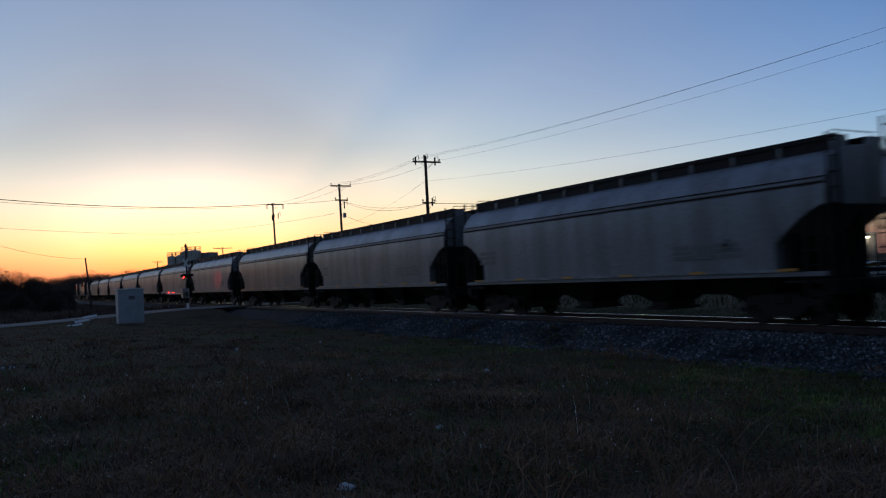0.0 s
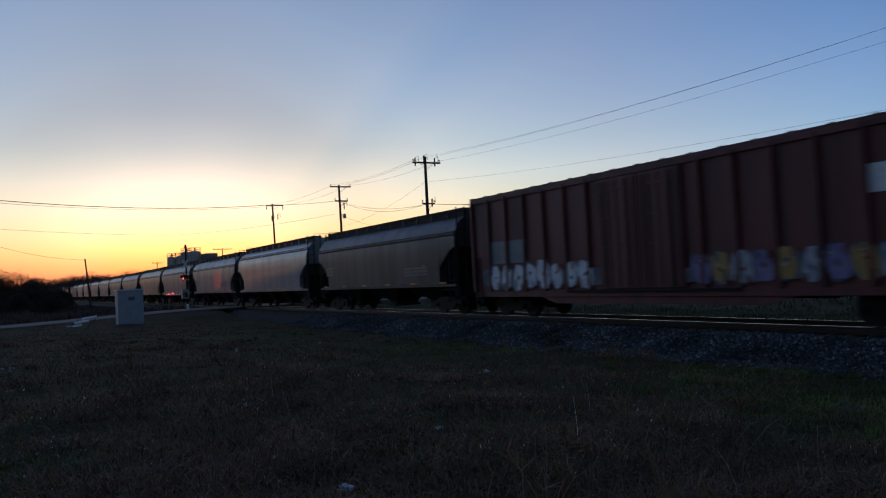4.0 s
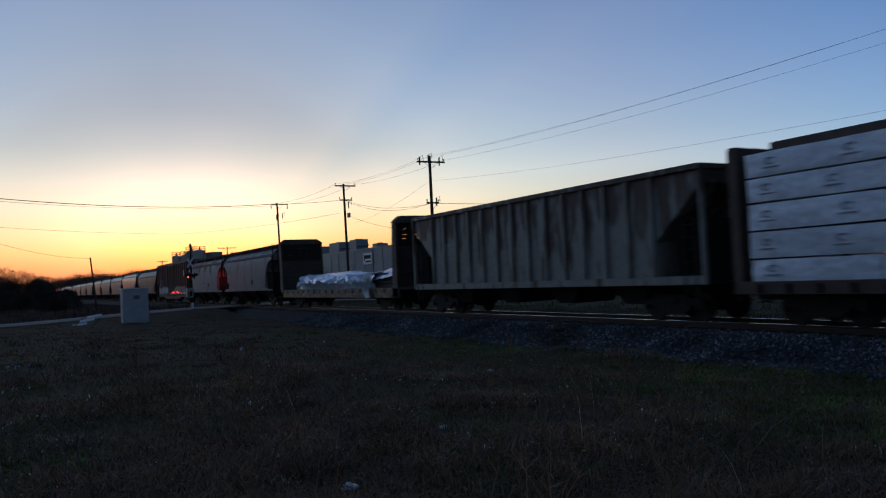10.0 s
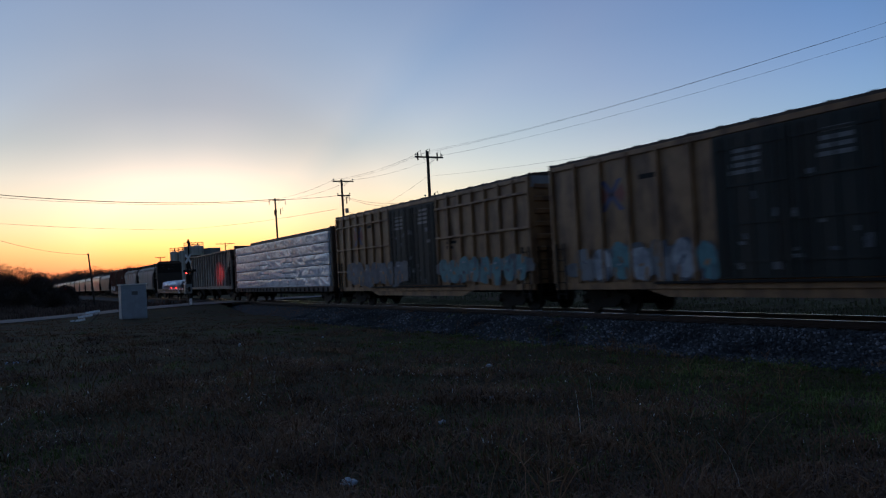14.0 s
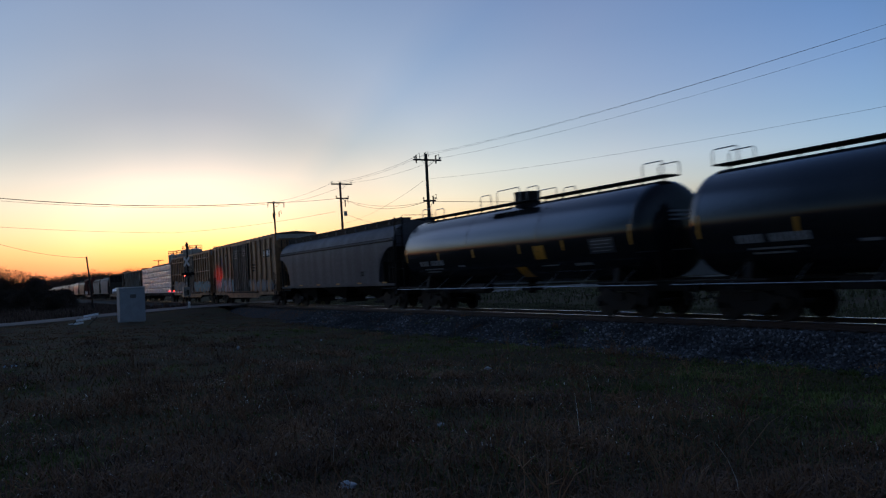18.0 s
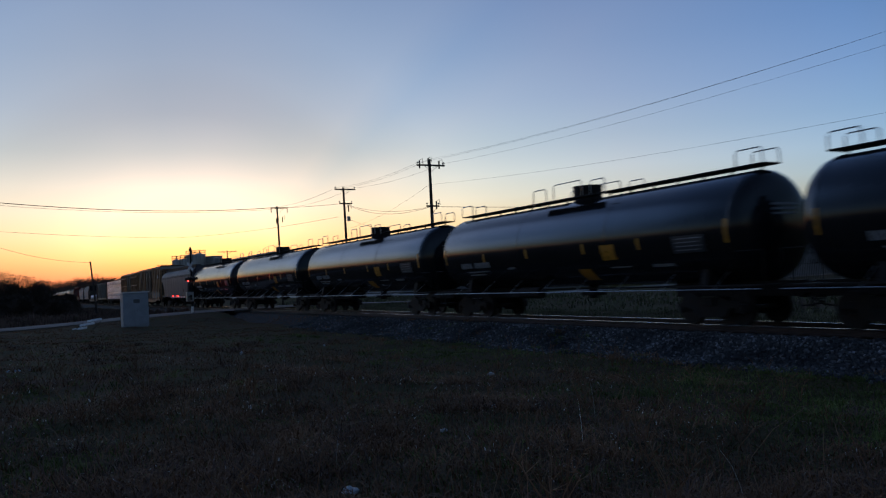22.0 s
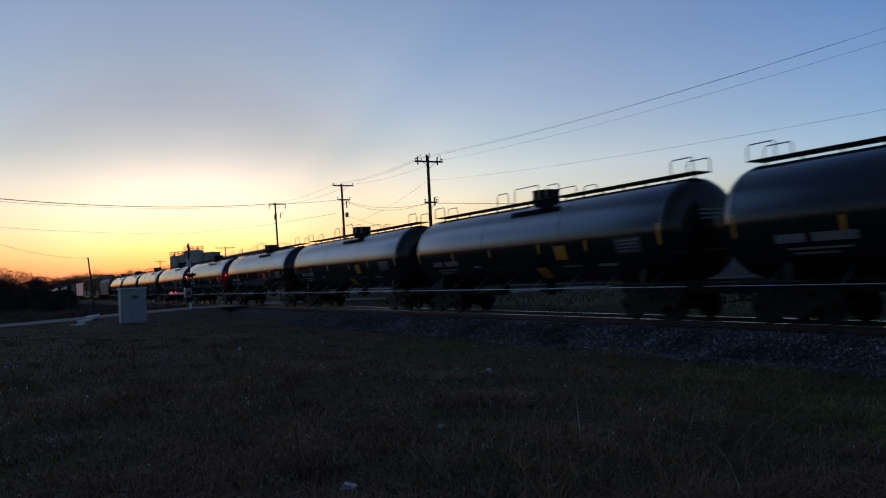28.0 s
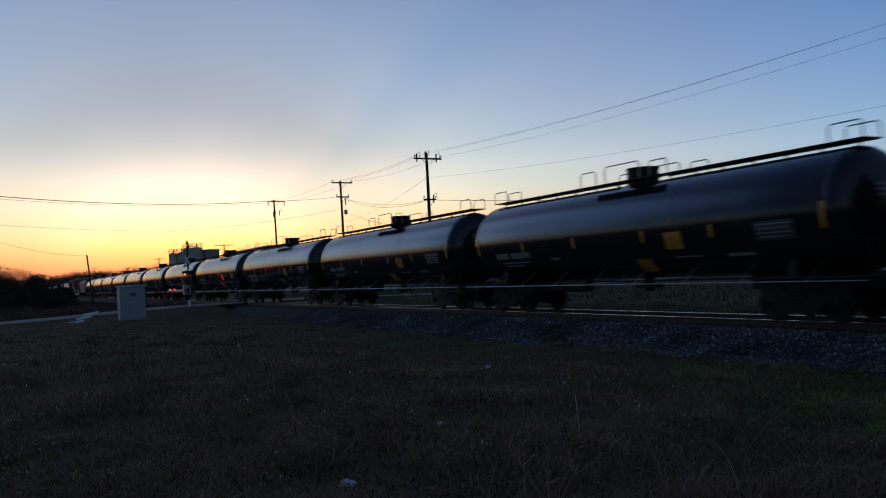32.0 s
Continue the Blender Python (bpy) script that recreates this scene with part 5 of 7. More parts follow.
decal(red, "plate", 7.2, 7.75, 3.1, 3.75, SIDE, WHITE, "small white plate")
graffiti(y1, -7.6, -0.9, 1.1, 2.35, -1.625, [GRAFFITI_DULL, GREY_SPRAY, GRAFFITI_DULL, GRAFFITI_DARK], 5, GRAFFITI_DARK)
graffiti(y1, 2.7, 9.4, 1.1, 2.2, -1.625, [GRAFFITI_BLUE], 6, GRAFFITI_BLUE)
graffiti(y2, -8.4, -2.3, 1.1, 2.25, -1.57, [GREY_PATCH, GRAFFITI_WHITE, GRAFFITI_BLUE, GRAFFITI_WHITE], 7, GREY_SPRAY)
graffiti(y2, 2.6, 8.6, 1.1, 2.0, -1.57, [GREY_PATCH, BOX_YELLOW, GREY_PATCH], 8, GREY_PATCH)
for car in (y1, y2):
    cx, cz = -6.55, 3.85
    for k in (-1, 1):
        wedge = Shape().add([(cx + k * 0.08, SIDE - 0.006, cz), (cx + k * 0.5, SIDE - 0.006, cz + 0.36), (cx + k * 0.62, SIDE - 0.006, cz), (cx + k * 0.5, SIDE - 0.006, cz - 0.3)], [(0, 1, 2, 3)])
        part("painted_mark", wedge, RED_MARK, car, "faded red wedge of a cross-shaped mark")
        bar_ = Shape().add([(cx - k * 0.56, SIDE - 0.009, cz - 0.5), (cx - k * 0.3, SIDE - 0.009, cz - 0.5), (cx + k * 0.5, SIDE - 0.009, cz + 0.5), (cx + k * 0.28, SIDE - 0.009, cz + 0.5)], [(0, 1, 2, 3)])
        part("painted_mark", bar_, BLUE_MARK, car, "faded blue bar of a cross-shaped mark")
    scrub = random.Random(17 if car is y1 else 23)
    for r in range(16):
        px, pz = scrub.uniform(-2.3, 1.9), scrub.choice((scrub.uniform(1.15, 2.2), scrub.uniform(1.15, 3.6)))
        decal(car, "worn_patch", px, px + scrub.uniform(0.1, 0.3), pz, pz + scrub.uniform(0.08, 0.22), -1.596 - 0.0004 * r, scrub.choice((DIM_LETTER, GREY_SPRAY, GREY_SPRAY)), "pale worn patch on the door", scrub.uniform(-0.08, 0.08))
    for x0, z0 in ((-1.85, 3.85), (0.75, 3.95)):
        for r in range(4):
            decal(car, "lettering", x0 + 0.05 * r, x0 + 0.95 + 0.02 * r, z0 + 0.19 * r, z0 + 0.11 + 0.19 * r, -1.592, DIM_LETTER)
    for r in range(3):
        decal(car, "lettering", 3.2, 4.4 - 0.3 * r, 3.1 - 0.22 * r, 3.22 - 0.22 * r, SIDE, DARK_STEEL)
    decal(car, "floodlight_bracket", -5.3, -4.5, 4.2, 4.35, SIDE, DARK_STEEL)
decal(y2, "plate", 6.3, 8.55, 3.62, 4.22, SIDE, BOX_GREEN, "dark panel with white block marks")
for k in range(3):
    decal(y2, "block_mark", 6.5 + 0.66 * k, 6.98 + 0.66 * k, 3.72, 4.12, SIDE - 0.006, WHITE)
for car, shift in ((rust, 0.9), (beige, 0.0)):
    s = Shape().add([(-5.95 + shift, -1.64, 2.65), (-4.95 + shift, -1.64, 2.65), (-4.6 + shift, -1.63, 3.42), (-4.85 + shift, -1.63, 3.45)], [(0, 1, 2, 3)])
    part("painted_mark", s, TEAL, car, "faded teal wedge")
    bars(car, -6.0 + shift, -1.615, 1.95, 1.1, 0.7, 4, LETTER, seed=12)
    decal(car, "plate", 1.9, 2.35, 1.75, 2.1, -1.615, DARK_STEEL, "small dark stencil patch")
bars(rust, -0.75, -1.617, 2.0, 1.6, 0.45, 3, RED_MARK, seed=8)
bars(rust, -0.75, -1.618, 2.07, 1.6, 0.4, 2, LETTER, seed=9)
bars(rib, -7.2 + 1.2, -1.565, 2.3, 0.8, 0.8, 4, LETTER, seed=10)
bars(h_flow, 5.0, -1.615, 1.75, 0.45, 0.3, 2, DARK_STEEL, seed=2)


# ---------------------------------------------------------------- ballast stones and ties
def raw_mesh(name, verts, faces, material):
    me = bpy.data.meshes.new(name)
    me.from_pydata(verts, [], faces)
    me.materials.append(material)
    return me


def by_island(name, colours, rough=0.9, sheen=0.0):
    """A colour picked piece by piece along a ramp."""
    m, n, l, p = nodes_of(name)
    g = n.new("ShaderNodeNewGeometry")
    r = n.new("ShaderNodeValToRGB")
    els = r.color_ramp.elements
    while len(els) < len(colours):
        els.new(0.5)
    for i, c in enumerate(colours):
        els[i].position = i / (len(colours) - 1)
        els[i].color = (*c, 1)
    l.new(g.outputs["Random Per Island"], r.inputs[0])
    tc = n.new("ShaderNodeTexCoord")
    t = noise_at(n, l, tc.outputs["Object"], 0.6, 3)
    mr = n.new("ShaderNodeMapRange")
    mr.inputs[1].default_value, mr.inputs[2].default_value = 0.3, 0.7
    mr.inputs[3].default_value, mr.inputs[4].default_value = 0.5, 1.6
    l.new(t, mr.inputs[0])
    l.new(blend(n, l, 1.0, r.outputs[0], mr.outputs[0], "MULTIPLY"), p.inputs["Base Color"])
    p.inputs["Roughness"].default_value = rough
    p.inputs["Specular IOR Level"].default_value = 0.15
    return m


STONES = by_island("crushed_stone", [(0.036, 0.036, 0.04), (0.085, 0.085, 0.09), (0.056, 0.056, 0.06), (0.078, 0.078, 0.083), (0.24, 0.24, 0.26)], 0.8)
DEAD = by_island("dead_grass_blade", [(0.16, 0.082, 0.044), (0.24, 0.128, 0.07), (0.178, 0.096, 0.054), (0.215, 0.132, 0.076), (0.27, 0.172, 0.105)], 0.9)
DARK_WEED = by_island("withered_weed_blade", [(0.09, 0.062, 0.05), (0.155, 0.1, 0.08), (0.105, 0.084, 0.06)], 0.9)
GREEN = by_island("green_grass_blade", [(0.075, 0.1, 0.026), (0.125, 0.155, 0.042), (0.18, 0.2, 0.066)], 0.8)
OLIVE = by_island("olive_grass_blade", [(0.075, 0.08, 0.04), (0.14, 0.14, 0.075), (0.11, 0.095, 0.06)], 0.9)
STRAW = by_island("pale_straw_stalk", [(0.6, 0.56, 0.48), (0.85, 0.82, 0.75), (0.4, 0.34, 0.26)], 0.5)
TWIG = by_island("dark_winter_twigs", [(0.07, 0.054, 0.045), (0.1, 0.076, 0.06), (0.06, 0.052, 0.042)], 0.9)
BARK = surface("dark_bark", (0.05, 0.04, 0.032), (0.03, 0.025, 0.02), 0.6, 3, (3, 3, 0.4), 0.9)

rnd = random.Random(11)
v, f = [], []
CUBE = [(0, 1, 3, 2), (4, 6, 7, 5), (0, 4, 5, 1), (2, 3, 7, 6), (0, 2, 6, 4), (1, 5, 7, 3)]


def bed_z(d):
    """Height of the ballast at that distance from the middle of the track."""
    pts = [(0, -0.24), (1.75, -0.24), (2.9, -0.6), (3.4, -0.78), (4.2, -0.8)]
    for (a, za), (b, zb) in zip(pts, pts[1:]):
        if d <= b:
            return za + (zb - za) * (d - a) / (b - a)
    return -0.8


for i in range(33000):
    x = -46 + 50 * rnd.random() ** 0.8
    d = rnd.uniform(0.95, 3.9) if rnd.random() < 0.76 else rnd.choice((rnd.uniform(3.4, 4.4), rnd.uniform(-2.4, 0.65), rnd.uniform(-2.4, 0.65)))
    y = TRACK_Y - d
    r = rnd.uniform(0.018, 0.046)
    base = len(v)
    q = Euler((rnd.uniform(0, 6), rnd.uniform(0, 6), rnd.uniform(0, 6))).to_matrix()
    c = Vector((x, y, max(bed_z(abs(d)), ground_z(x, y) if d > 3.2 else -9) + r * 0.3))
    for sx in (-1, 1):
        for sy in (-1, 1):
            for sz in (-1, 1):
                v.append(tuple(c + q @ Vector((sx * r * rnd.uniform(0.6, 1.2), sy * r * rnd.uniform(0.6, 1.1), sz * r * rnd.uniform(0.4, 0.9)))))
    f += [tuple(base + k for k in face) for face in CUBE]
tagged(new("ballast_stones", raw_mesh("ballast_stones", v, f, STONES)), "loose grey crushed stones on the track shoulder", "ballast", kind="stuff")

tie_mesh = Shape().box(-0.115, 0.115, -1.3, 1.3, -0.36, -0.2, 0.015).mesh("tie", TIE_WOOD)
plate_mesh = Shape().box(-0.1, 0.1, -0.17, 0.17, -0.2, -0.178, 0.005).mesh("tie_plate", RAIL_SIDE)
for i in range(290):
    x = 30 - 0.53 * i
    if ROAD_X0 - 0.4 < x < ROAD_X1 + 0.4:
        continue
    tie = part("tie", tie_mesh, None, track, m=pose(x + rnd.uniform(-0.03, 0.03), TRACK_Y + rnd.uniform(-0.04, 0.04), rnd.uniform(-0.015, 0.0), 0, 0, rnd.uniform(-1, 1)))
    if -45 < x < 3:
        for side in (-1, 1):
            part("tie_plate", plate_mesh, None, tie, m=pose(0, side * 0.753, 0))
crossing = thing("crossing_panels", "dark rubber and timber panels between the rails at the crossing", "crossing", kind="structure")
for y0, y1 in ((-2.2, -0.84), (-0.66, 0.66), (0.84, 2.2)):
    for k in range(3):
        a = ROAD_X0 + k * 2.5
        part("panel", Shape().box(a + 0.01, a + 2.49, TRACK_Y + y0, TRACK_Y + y1, -0.2, -0.012), TIE_WOOD, crossing)


# ---------------------------------------------------------------- weeds and grass
def edge_y(x):
    """How far the turf reaches up the ballast: it creeps over the shoulder towards the crossing."""
    return 15.0 + 2.5 * smooth(-14.5, -24, x) + 0.5 * noise.noise((x * 0.5, 0, 2))


def turf_z(x, y):
    d = abs(y - TRACK_Y)
    return max(ground_z(x, y), bed_z(d)) if d < 3.6 else ground_z(x, y)


def greenness(x, y):
    """Green winter grass grows near the ballast and in a few hollows; dead weeds hold the rest."""
    near = smooth(7.5, 12.5, y) * smooth(-32, -18, x) * 0.42
    spot = 0.75 * noise.noise((x * 0.16 + 4, y * 0.24, 9)) + 0.35 * noise.noise((x * 0.6, y * 0.6, 19))
    bare = 0.5 * smooth(-8, -14, x) * smooth(8.5, 6, y)
    hollow = 0.6 * smooth(2.0, 0.7, math.hypot((x + 9.8) * 0.7, y + 0.2))
    return near + spot - bare - 0.6 * smooth(4.2, 2.4, math.hypot(x + 4.6, y - 3.0)) + hollow


def blade(v, f, x, y, z, d, h, w, reach, bend):
    """One blade leaning by reach towards the angle d, its tip drooping by bend."""
    c, s = math.cos(d), math.sin(d)
    px, py = -s * w, c * w
    b = len(v)
    v += [(x - px, y - py, z), (x + px, y + py, z), (x + c * reach * 0.45 - px * 0.75, y + s * reach * 0.45 - py * 0.75, z + h * 0.7),
          (x + c * reach * 0.45 + px * 0.75, y + s * reach * 0.45 + py * 0.75, z + h * 0.7), (x + c * reach, y + s * reach, z + h * bend)]
    f += [(b, b + 1, b + 3, b + 2), (b + 2, b + 3, b + 4)]


def spot_in_view(g, r0, r1, bias=1.15):
    while True:
        r = r0 * (r1 / r0) ** (g.random() ** bias)
        a = radians(g.uniform(-5, 112))
        x, y = -r * math.sin(a), r * math.cos(a)
        if -9 < y < edge_y(x):
            return x, y, r


def blades(name, count, seed, material, label, height, width, want, lean=0.5, r0=4.2, r1=48):
    """Loose blades; want(x, y) says how likely one grows there."""
    g = random.Random(seed)
    v, f = [], []
    made = 0
    while made < count:
        x, y, r = spot_in_view(g, r0, r1)
        if want(x, y) < g.random():
            continue
        made += 1
        h = height * g.uniform(0.45, 1.25)
        blade(v, f, x, y, turf_z(x, y) - 0.02, g.uniform(0, 6.283), h, width * (1 + r / 22) * g.uniform(0.6, 1.3), h * lean * g.random(), g.uniform(0.6, 1.05))
    return tagged(new(name, raw_mesh(name, v, f, material)), label, "grass", kind="stuff")


def tussocks(name, count, seed, material, label, height, want, r1=44, size=0.3, many=46):
    """Clumps of blades that spring from one root and fall outwards."""
    g = random.Random(seed)
    v, f = [], []
    made = 0
    while made < count:
        x, y, r = spot_in_view(g, 4.4, r1, 0.95)
        if want(x, y) < g.random():
            continue
        made += 1
        tall, wide = height * g.uniform(0.5, 1.35), size * g.uniform(0.5, 1.5)
        lie = g.uniform(0, 6.283)
        for k in range(int(many * g.uniform(0.5, 1.3))):
            d, q = g.uniform(0, 6.283), wide * g.random() ** 0.7
            bx, by = x + math.cos(d) * q, y + math.sin(d) * q
            if by > edge_y(bx) + 0.1:
                continue
            h = tall * (1.1 - 0.6 * q / (wide * 1.5)) * g.uniform(0.5, 1.15)
            d = d + g.uniform(-0.9, 0.9) if g.random() < 0.7 else lie + g.uniform(-0.5, 0.5)
            blade(v, f, bx, by, turf_z(bx, by) - 0.02, d, h, 0.0031 * (1 + r / 15) * g.uniform(0.6, 1.4), h * g.uniform(0.4, 2.0), g.uniform(0.2, 0.9))
    return tagged(new(name, raw_mesh(name, v, f, material)), label, "grass", kind="stuff")


brown = lambda x, y: min(1.0, max(0.14, 0.6 - 1.3 * greenness(x, y)))
lush = lambda x, y: min(1.0, max(0.1, 1.3 * greenness(x, y) + 0.2))
clumpy = lambda x, y: brown(x, y) * smooth(-0.25, 0.3, noise.noise((x * 0.45, y * 0.45, 31)))
blades("dead_grass", 52000, 1, DEAD, "matted brown dead grass and weeds", 0.11, 0.005, brown, 1.6)
blades("green_grass", 52000, 2, GREEN, "patches of short green winter grass", 0.08, 0.006, lush, 0.8)
tussocks("dead_grass_tussocks", 820, 4, DEAD, "clumps of reddish brown dead weeds", 0.2, clumpy)
tussocks("dark_weed_tussocks", 300, 8, DARK_WEED, "dark clumps of withered weeds", 0.24, clumpy, size=0.36)
tussocks("green_tussocks", 420, 6, GREEN, "clumps of green winter grass", 0.16, lush, size=0.26)
blades("straw_flecks", 8500, 3, STRAW, "scattered pale dry leaves and stalks", 0.055, 0.006, clumpy, 2.6, 4.4, 26)


def tangle(name, count, seed, material, label, want):
    """Thin dead stems that lie in loops over one another, close to the ground."""
    g = random.Random(seed)
    v, f = [], []
    made = 0
    while made < count:
        x, y, r = spot_in_view(g, 4.4, 30, 0.9)
        if want(x, y) < g.random():
            continue
        made += 1
        d, turn, step = g.uniform(0, 6.283), g.uniform(-0.9, 0.9), g.uniform(0.05, 0.12)
        top, w = g.uniform(0.04, 0.17), 0.0018 * (1 + r / 14) * g.uniform(0.6, 1.4)
        b = len(v)
        for k in range(5):
            z = turf_z(x, y) - 0.02 + top * math.sin(math.pi * (k + 0.3) / 5)
            v += [(x - math.sin(d) * w, y + math.cos(d) * w, z - 0.3 * w), (x + math.sin(d) * w, y - math.cos(d) * w, z + 0.3 * w)]
            x, y, d = x + math.cos(d) * step, y + math.sin(d) * step, d + turn * g.uniform(0.4, 1.3)
        f += [(b + 2 * k, b + 2 * k + 1, b + 2 * k + 3, b + 2 * k + 2) for k in range(4)]
    return tagged(new(name, raw_mesh(name, v, f, material)), label, "weeds", kind="stuff")


tangle("tangled_stems", 11000, 61, DEAD, "tangled reddish brown dead stems lying in the turf", clumpy)
tangle("dark_tangled_stems", 9000, 62, DARK_WEED, "tangled dark withered stems lying in the turf", brown)


def stalks(name, count, seed, material, label, thick=1.0):
    """Long thin arching stalks that stand above the turf."""
    g = random.Random(seed)
    s = Shape()
    for k in range(count):
        x, y, r = spot_in_view(g, 4.6, 20, 0.8)
        if brown(x, y) < g.random():
            continue
        h, d = g.uniform(0.3, 0.85), g.uniform(0, 6.283)
        q = h * g.uniform(0.1, 0.7)
        z = turf_z(x, y) - 0.02
        s.tube([(x + math.cos(d) * q * u * u, y + math.sin(d) * q * u * u, z + h * (u - 0.25 * u * u * q / h)) for u in (0, 0.35, 0.7, 1)], [thick * q_ for q_ in (0.004, 0.0035, 0.0028, 0.0015)], 3, False)
    return tagged(new(name, raw_mesh(name, s.v, s.f, material)), label, "grass", kind="stuff")


stalks("arching_stalks", 420, 15, DEAD, "long arching dry stalks above the turf")
stalks("pale_arching_stalks", 26, 16, STRAW, "a few long pale stalks above the turf", 0.5)


def weed_field(name, count, seed, x0, x1, y0, y1, height, width, label, material=None):
    g = random.Random(seed)
    v, f = [], []
    for k in range(count):
        x, y = g.uniform(x0, x1), g.uniform(y0, y1)
        if x * x + y * y < 0.2:
            continue
        if ROAD_X0 - 0.6 < x < ROAD_X1 + 0.6 or (-58.5 < x < -50 and 3.0 < y < 9.1 and height < 0.15 and k % 3):
            continue
        h = height * g.uniform(0.4, 1.2) * (0.75 + 0.7 * noise.noise((x * 0.35, y * 0.35, seed)))
        blade(v, f, x, y, turf_z(x, y) - 0.03, g.uniform(0, 6.283), h, width * g.uniform(0.6, 1.4), h * g.uniform(0, 0.7), g.uniform(0.6, 1.05))
    return tagged(new(name, raw_mesh(name, v, f, material or DARK_WEED)), label, "weeds", kind="stuff")


weed_field("roadside_weeds", 15000, 51, -104, -73.6, -16, 14.4, 0.75, 0.035, "rank dark dead weeds beyond the road")
weed_field("trackside_weeds", 9000, 52, -170, -73.6, 9.5, 14.6, 0.5, 0.045, "dark dead weeds along the ballast")
weed_field("far_side_weeds", 42000, 53, -64, 6, 22.0, 31, 0.22, 0.02, "dull olive grass on the far side of the line", OLIVE)
weed_field("field_weeds", 30000, 55, -63.8, -36, -9, 17.1, 0.1, 0.024, "matted brown weeds round the signal cabinet", DEAD)
weed_field("turf_by_the_camera", 34000, 56, -22, 16, -16, 5.5, 0.07, 0.006, "short matted grass and dead weeds", DEAD)
weed_field("verge_grass", 30000, 57, -6, 40, 2, 14.6, 0.08, 0.009, "short winter grass along the ballast", GREEN)
weed_field("yard_weeds", 9000, 54, -110, 10, 31, 48, 0.4, 0.05, "rough olive grass before the yard", OLIVE)


def weed(x, y, h, seed):
    """A dry branching weed."""
    g = random.Random(seed)
    s = Shape()
    z = ground_z(x, y) - 0.03
    for k in range(g.randint(3, 6)):
        e = g.uniform(0, 6.28)
        hh = h * g.uniform(0.5, 1)
        tip = (x + math.cos(e) * hh * 0.4, y + math.sin(e) * hh * 0.4, z + hh)
        mid = (x + math.cos(e) * hh * 0.12, y + math.sin(e) * hh * 0.12, z + hh * 0.55)
        s.tube([(x, y, z), mid, tip], [0.006, 0.005, 0.002], 4, False)
        for j in range(g.randint(2, 5)):
            u = g.uniform(0.4, 1)
            b = Vector(mid).lerp(Vector(tip), u)
            e2 = g.uniform(0, 6.28)
            s.tube([b, b + Vector((math.cos(e2) * 0.12, math.sin(e2) * 0.12, g.uniform(0.02, 0.14)))], [0.004, 0.0015], 4, False)
    return s


tall = Shape()
for k in range(150):
    r = 5 + 24 * rnd.random()
    a = radians(rnd.uniform(5, 105))
    x, y = -r * math.sin(a), r * math.cos(a)
    if y < 14.5:
        w = weed(x, y, rnd.uniform(0.3, 0.75), k)
        tall.add(w.v, w.f)
tagged(new("dry_weeds", raw_mesh("dry_weeds", tall.v, tall.f, DEAD)), "tall dry branching weeds", "weeds", kind="stuff")

# ---------------------------------------------------------------- litter
LITTER = surface("white_plastic_litter", (0.5, 0.52, 0.55), (0.34, 0.36, 0.4), 0.5, 9, rough=0.45)
LITTER_BLUE = surface("pale_blue_plastic_litter", (0.3, 0.38, 0.5), (0.5, 0.55, 0.6), 0.6, 9, rough=0.4)


def crumpled(name, x, y, w, h, seed, material, label):
    g = random.Random(seed)
    bm = bmesh.new()
    bmesh.ops.create_icosphere(bm, subdivisions=3, radius=1)
    for p in bm.verts:
        k = 0.8 + 0.45 * noise.noise(p.co * 1.4 + Vector((seed, 0, 0)))
        p.co = Vector((p.co.x * w / 2 * k, p.co.y * w * 0.35 * k, max(-0.4, p.co.z) * h * k))
    me = bpy.data.meshes.new(name)
    bm.to_mesh(me)
    bm.free()
    me.materials.append(material)
    ob = new(name, me)
    ob.matrix_basis = pose(x, y, ground_z(x, y) + 0.4 * h, 0, 0, g.uniform(0, 180))
    return tagged(ob, label, "litter", "litter in the weeds")


bag = "crumpled white plastic litter lying in the weeds"
for i, (x, y, w, h) in enumerate(((-22.97, 5.9, 0.16, 0.1), (-6.24, 2.47, 0.2, 0.05), (-2.8, 6.15, 0.12, 0.04), (-9.9, 6.3, 0.14, 0.05), (-14.2, 9.0, 0.16, 0.05), (-18.0, 5.2, 0.12, 0.05), (-26.0, 9.6, 0.13, 0.05),
                                  (-20.5, 6.4, 0.1, 0.05), (-13.0, 15.2, 0.16, 0.06), (-6.0, 5.4, 0.1, 0.03), (-8.4, 4.6, 0.12, 0.04))):
    crumpled("plastic_litter", x, y, w, h, i, LITTER, bag)
for i, (x, y, w) in enumerate(((-20.9, -0.1, 0.11), (-21.2, 0.12, 0.16), (-21.1, 0.36, 0.13), (-20.7, 0.05, 0.08))):
    crumpled("plastic_litter", x, y, w, 0.04, 20 + i, LITTER_BLUE, "pale blue plastic litter lying in the weeds")

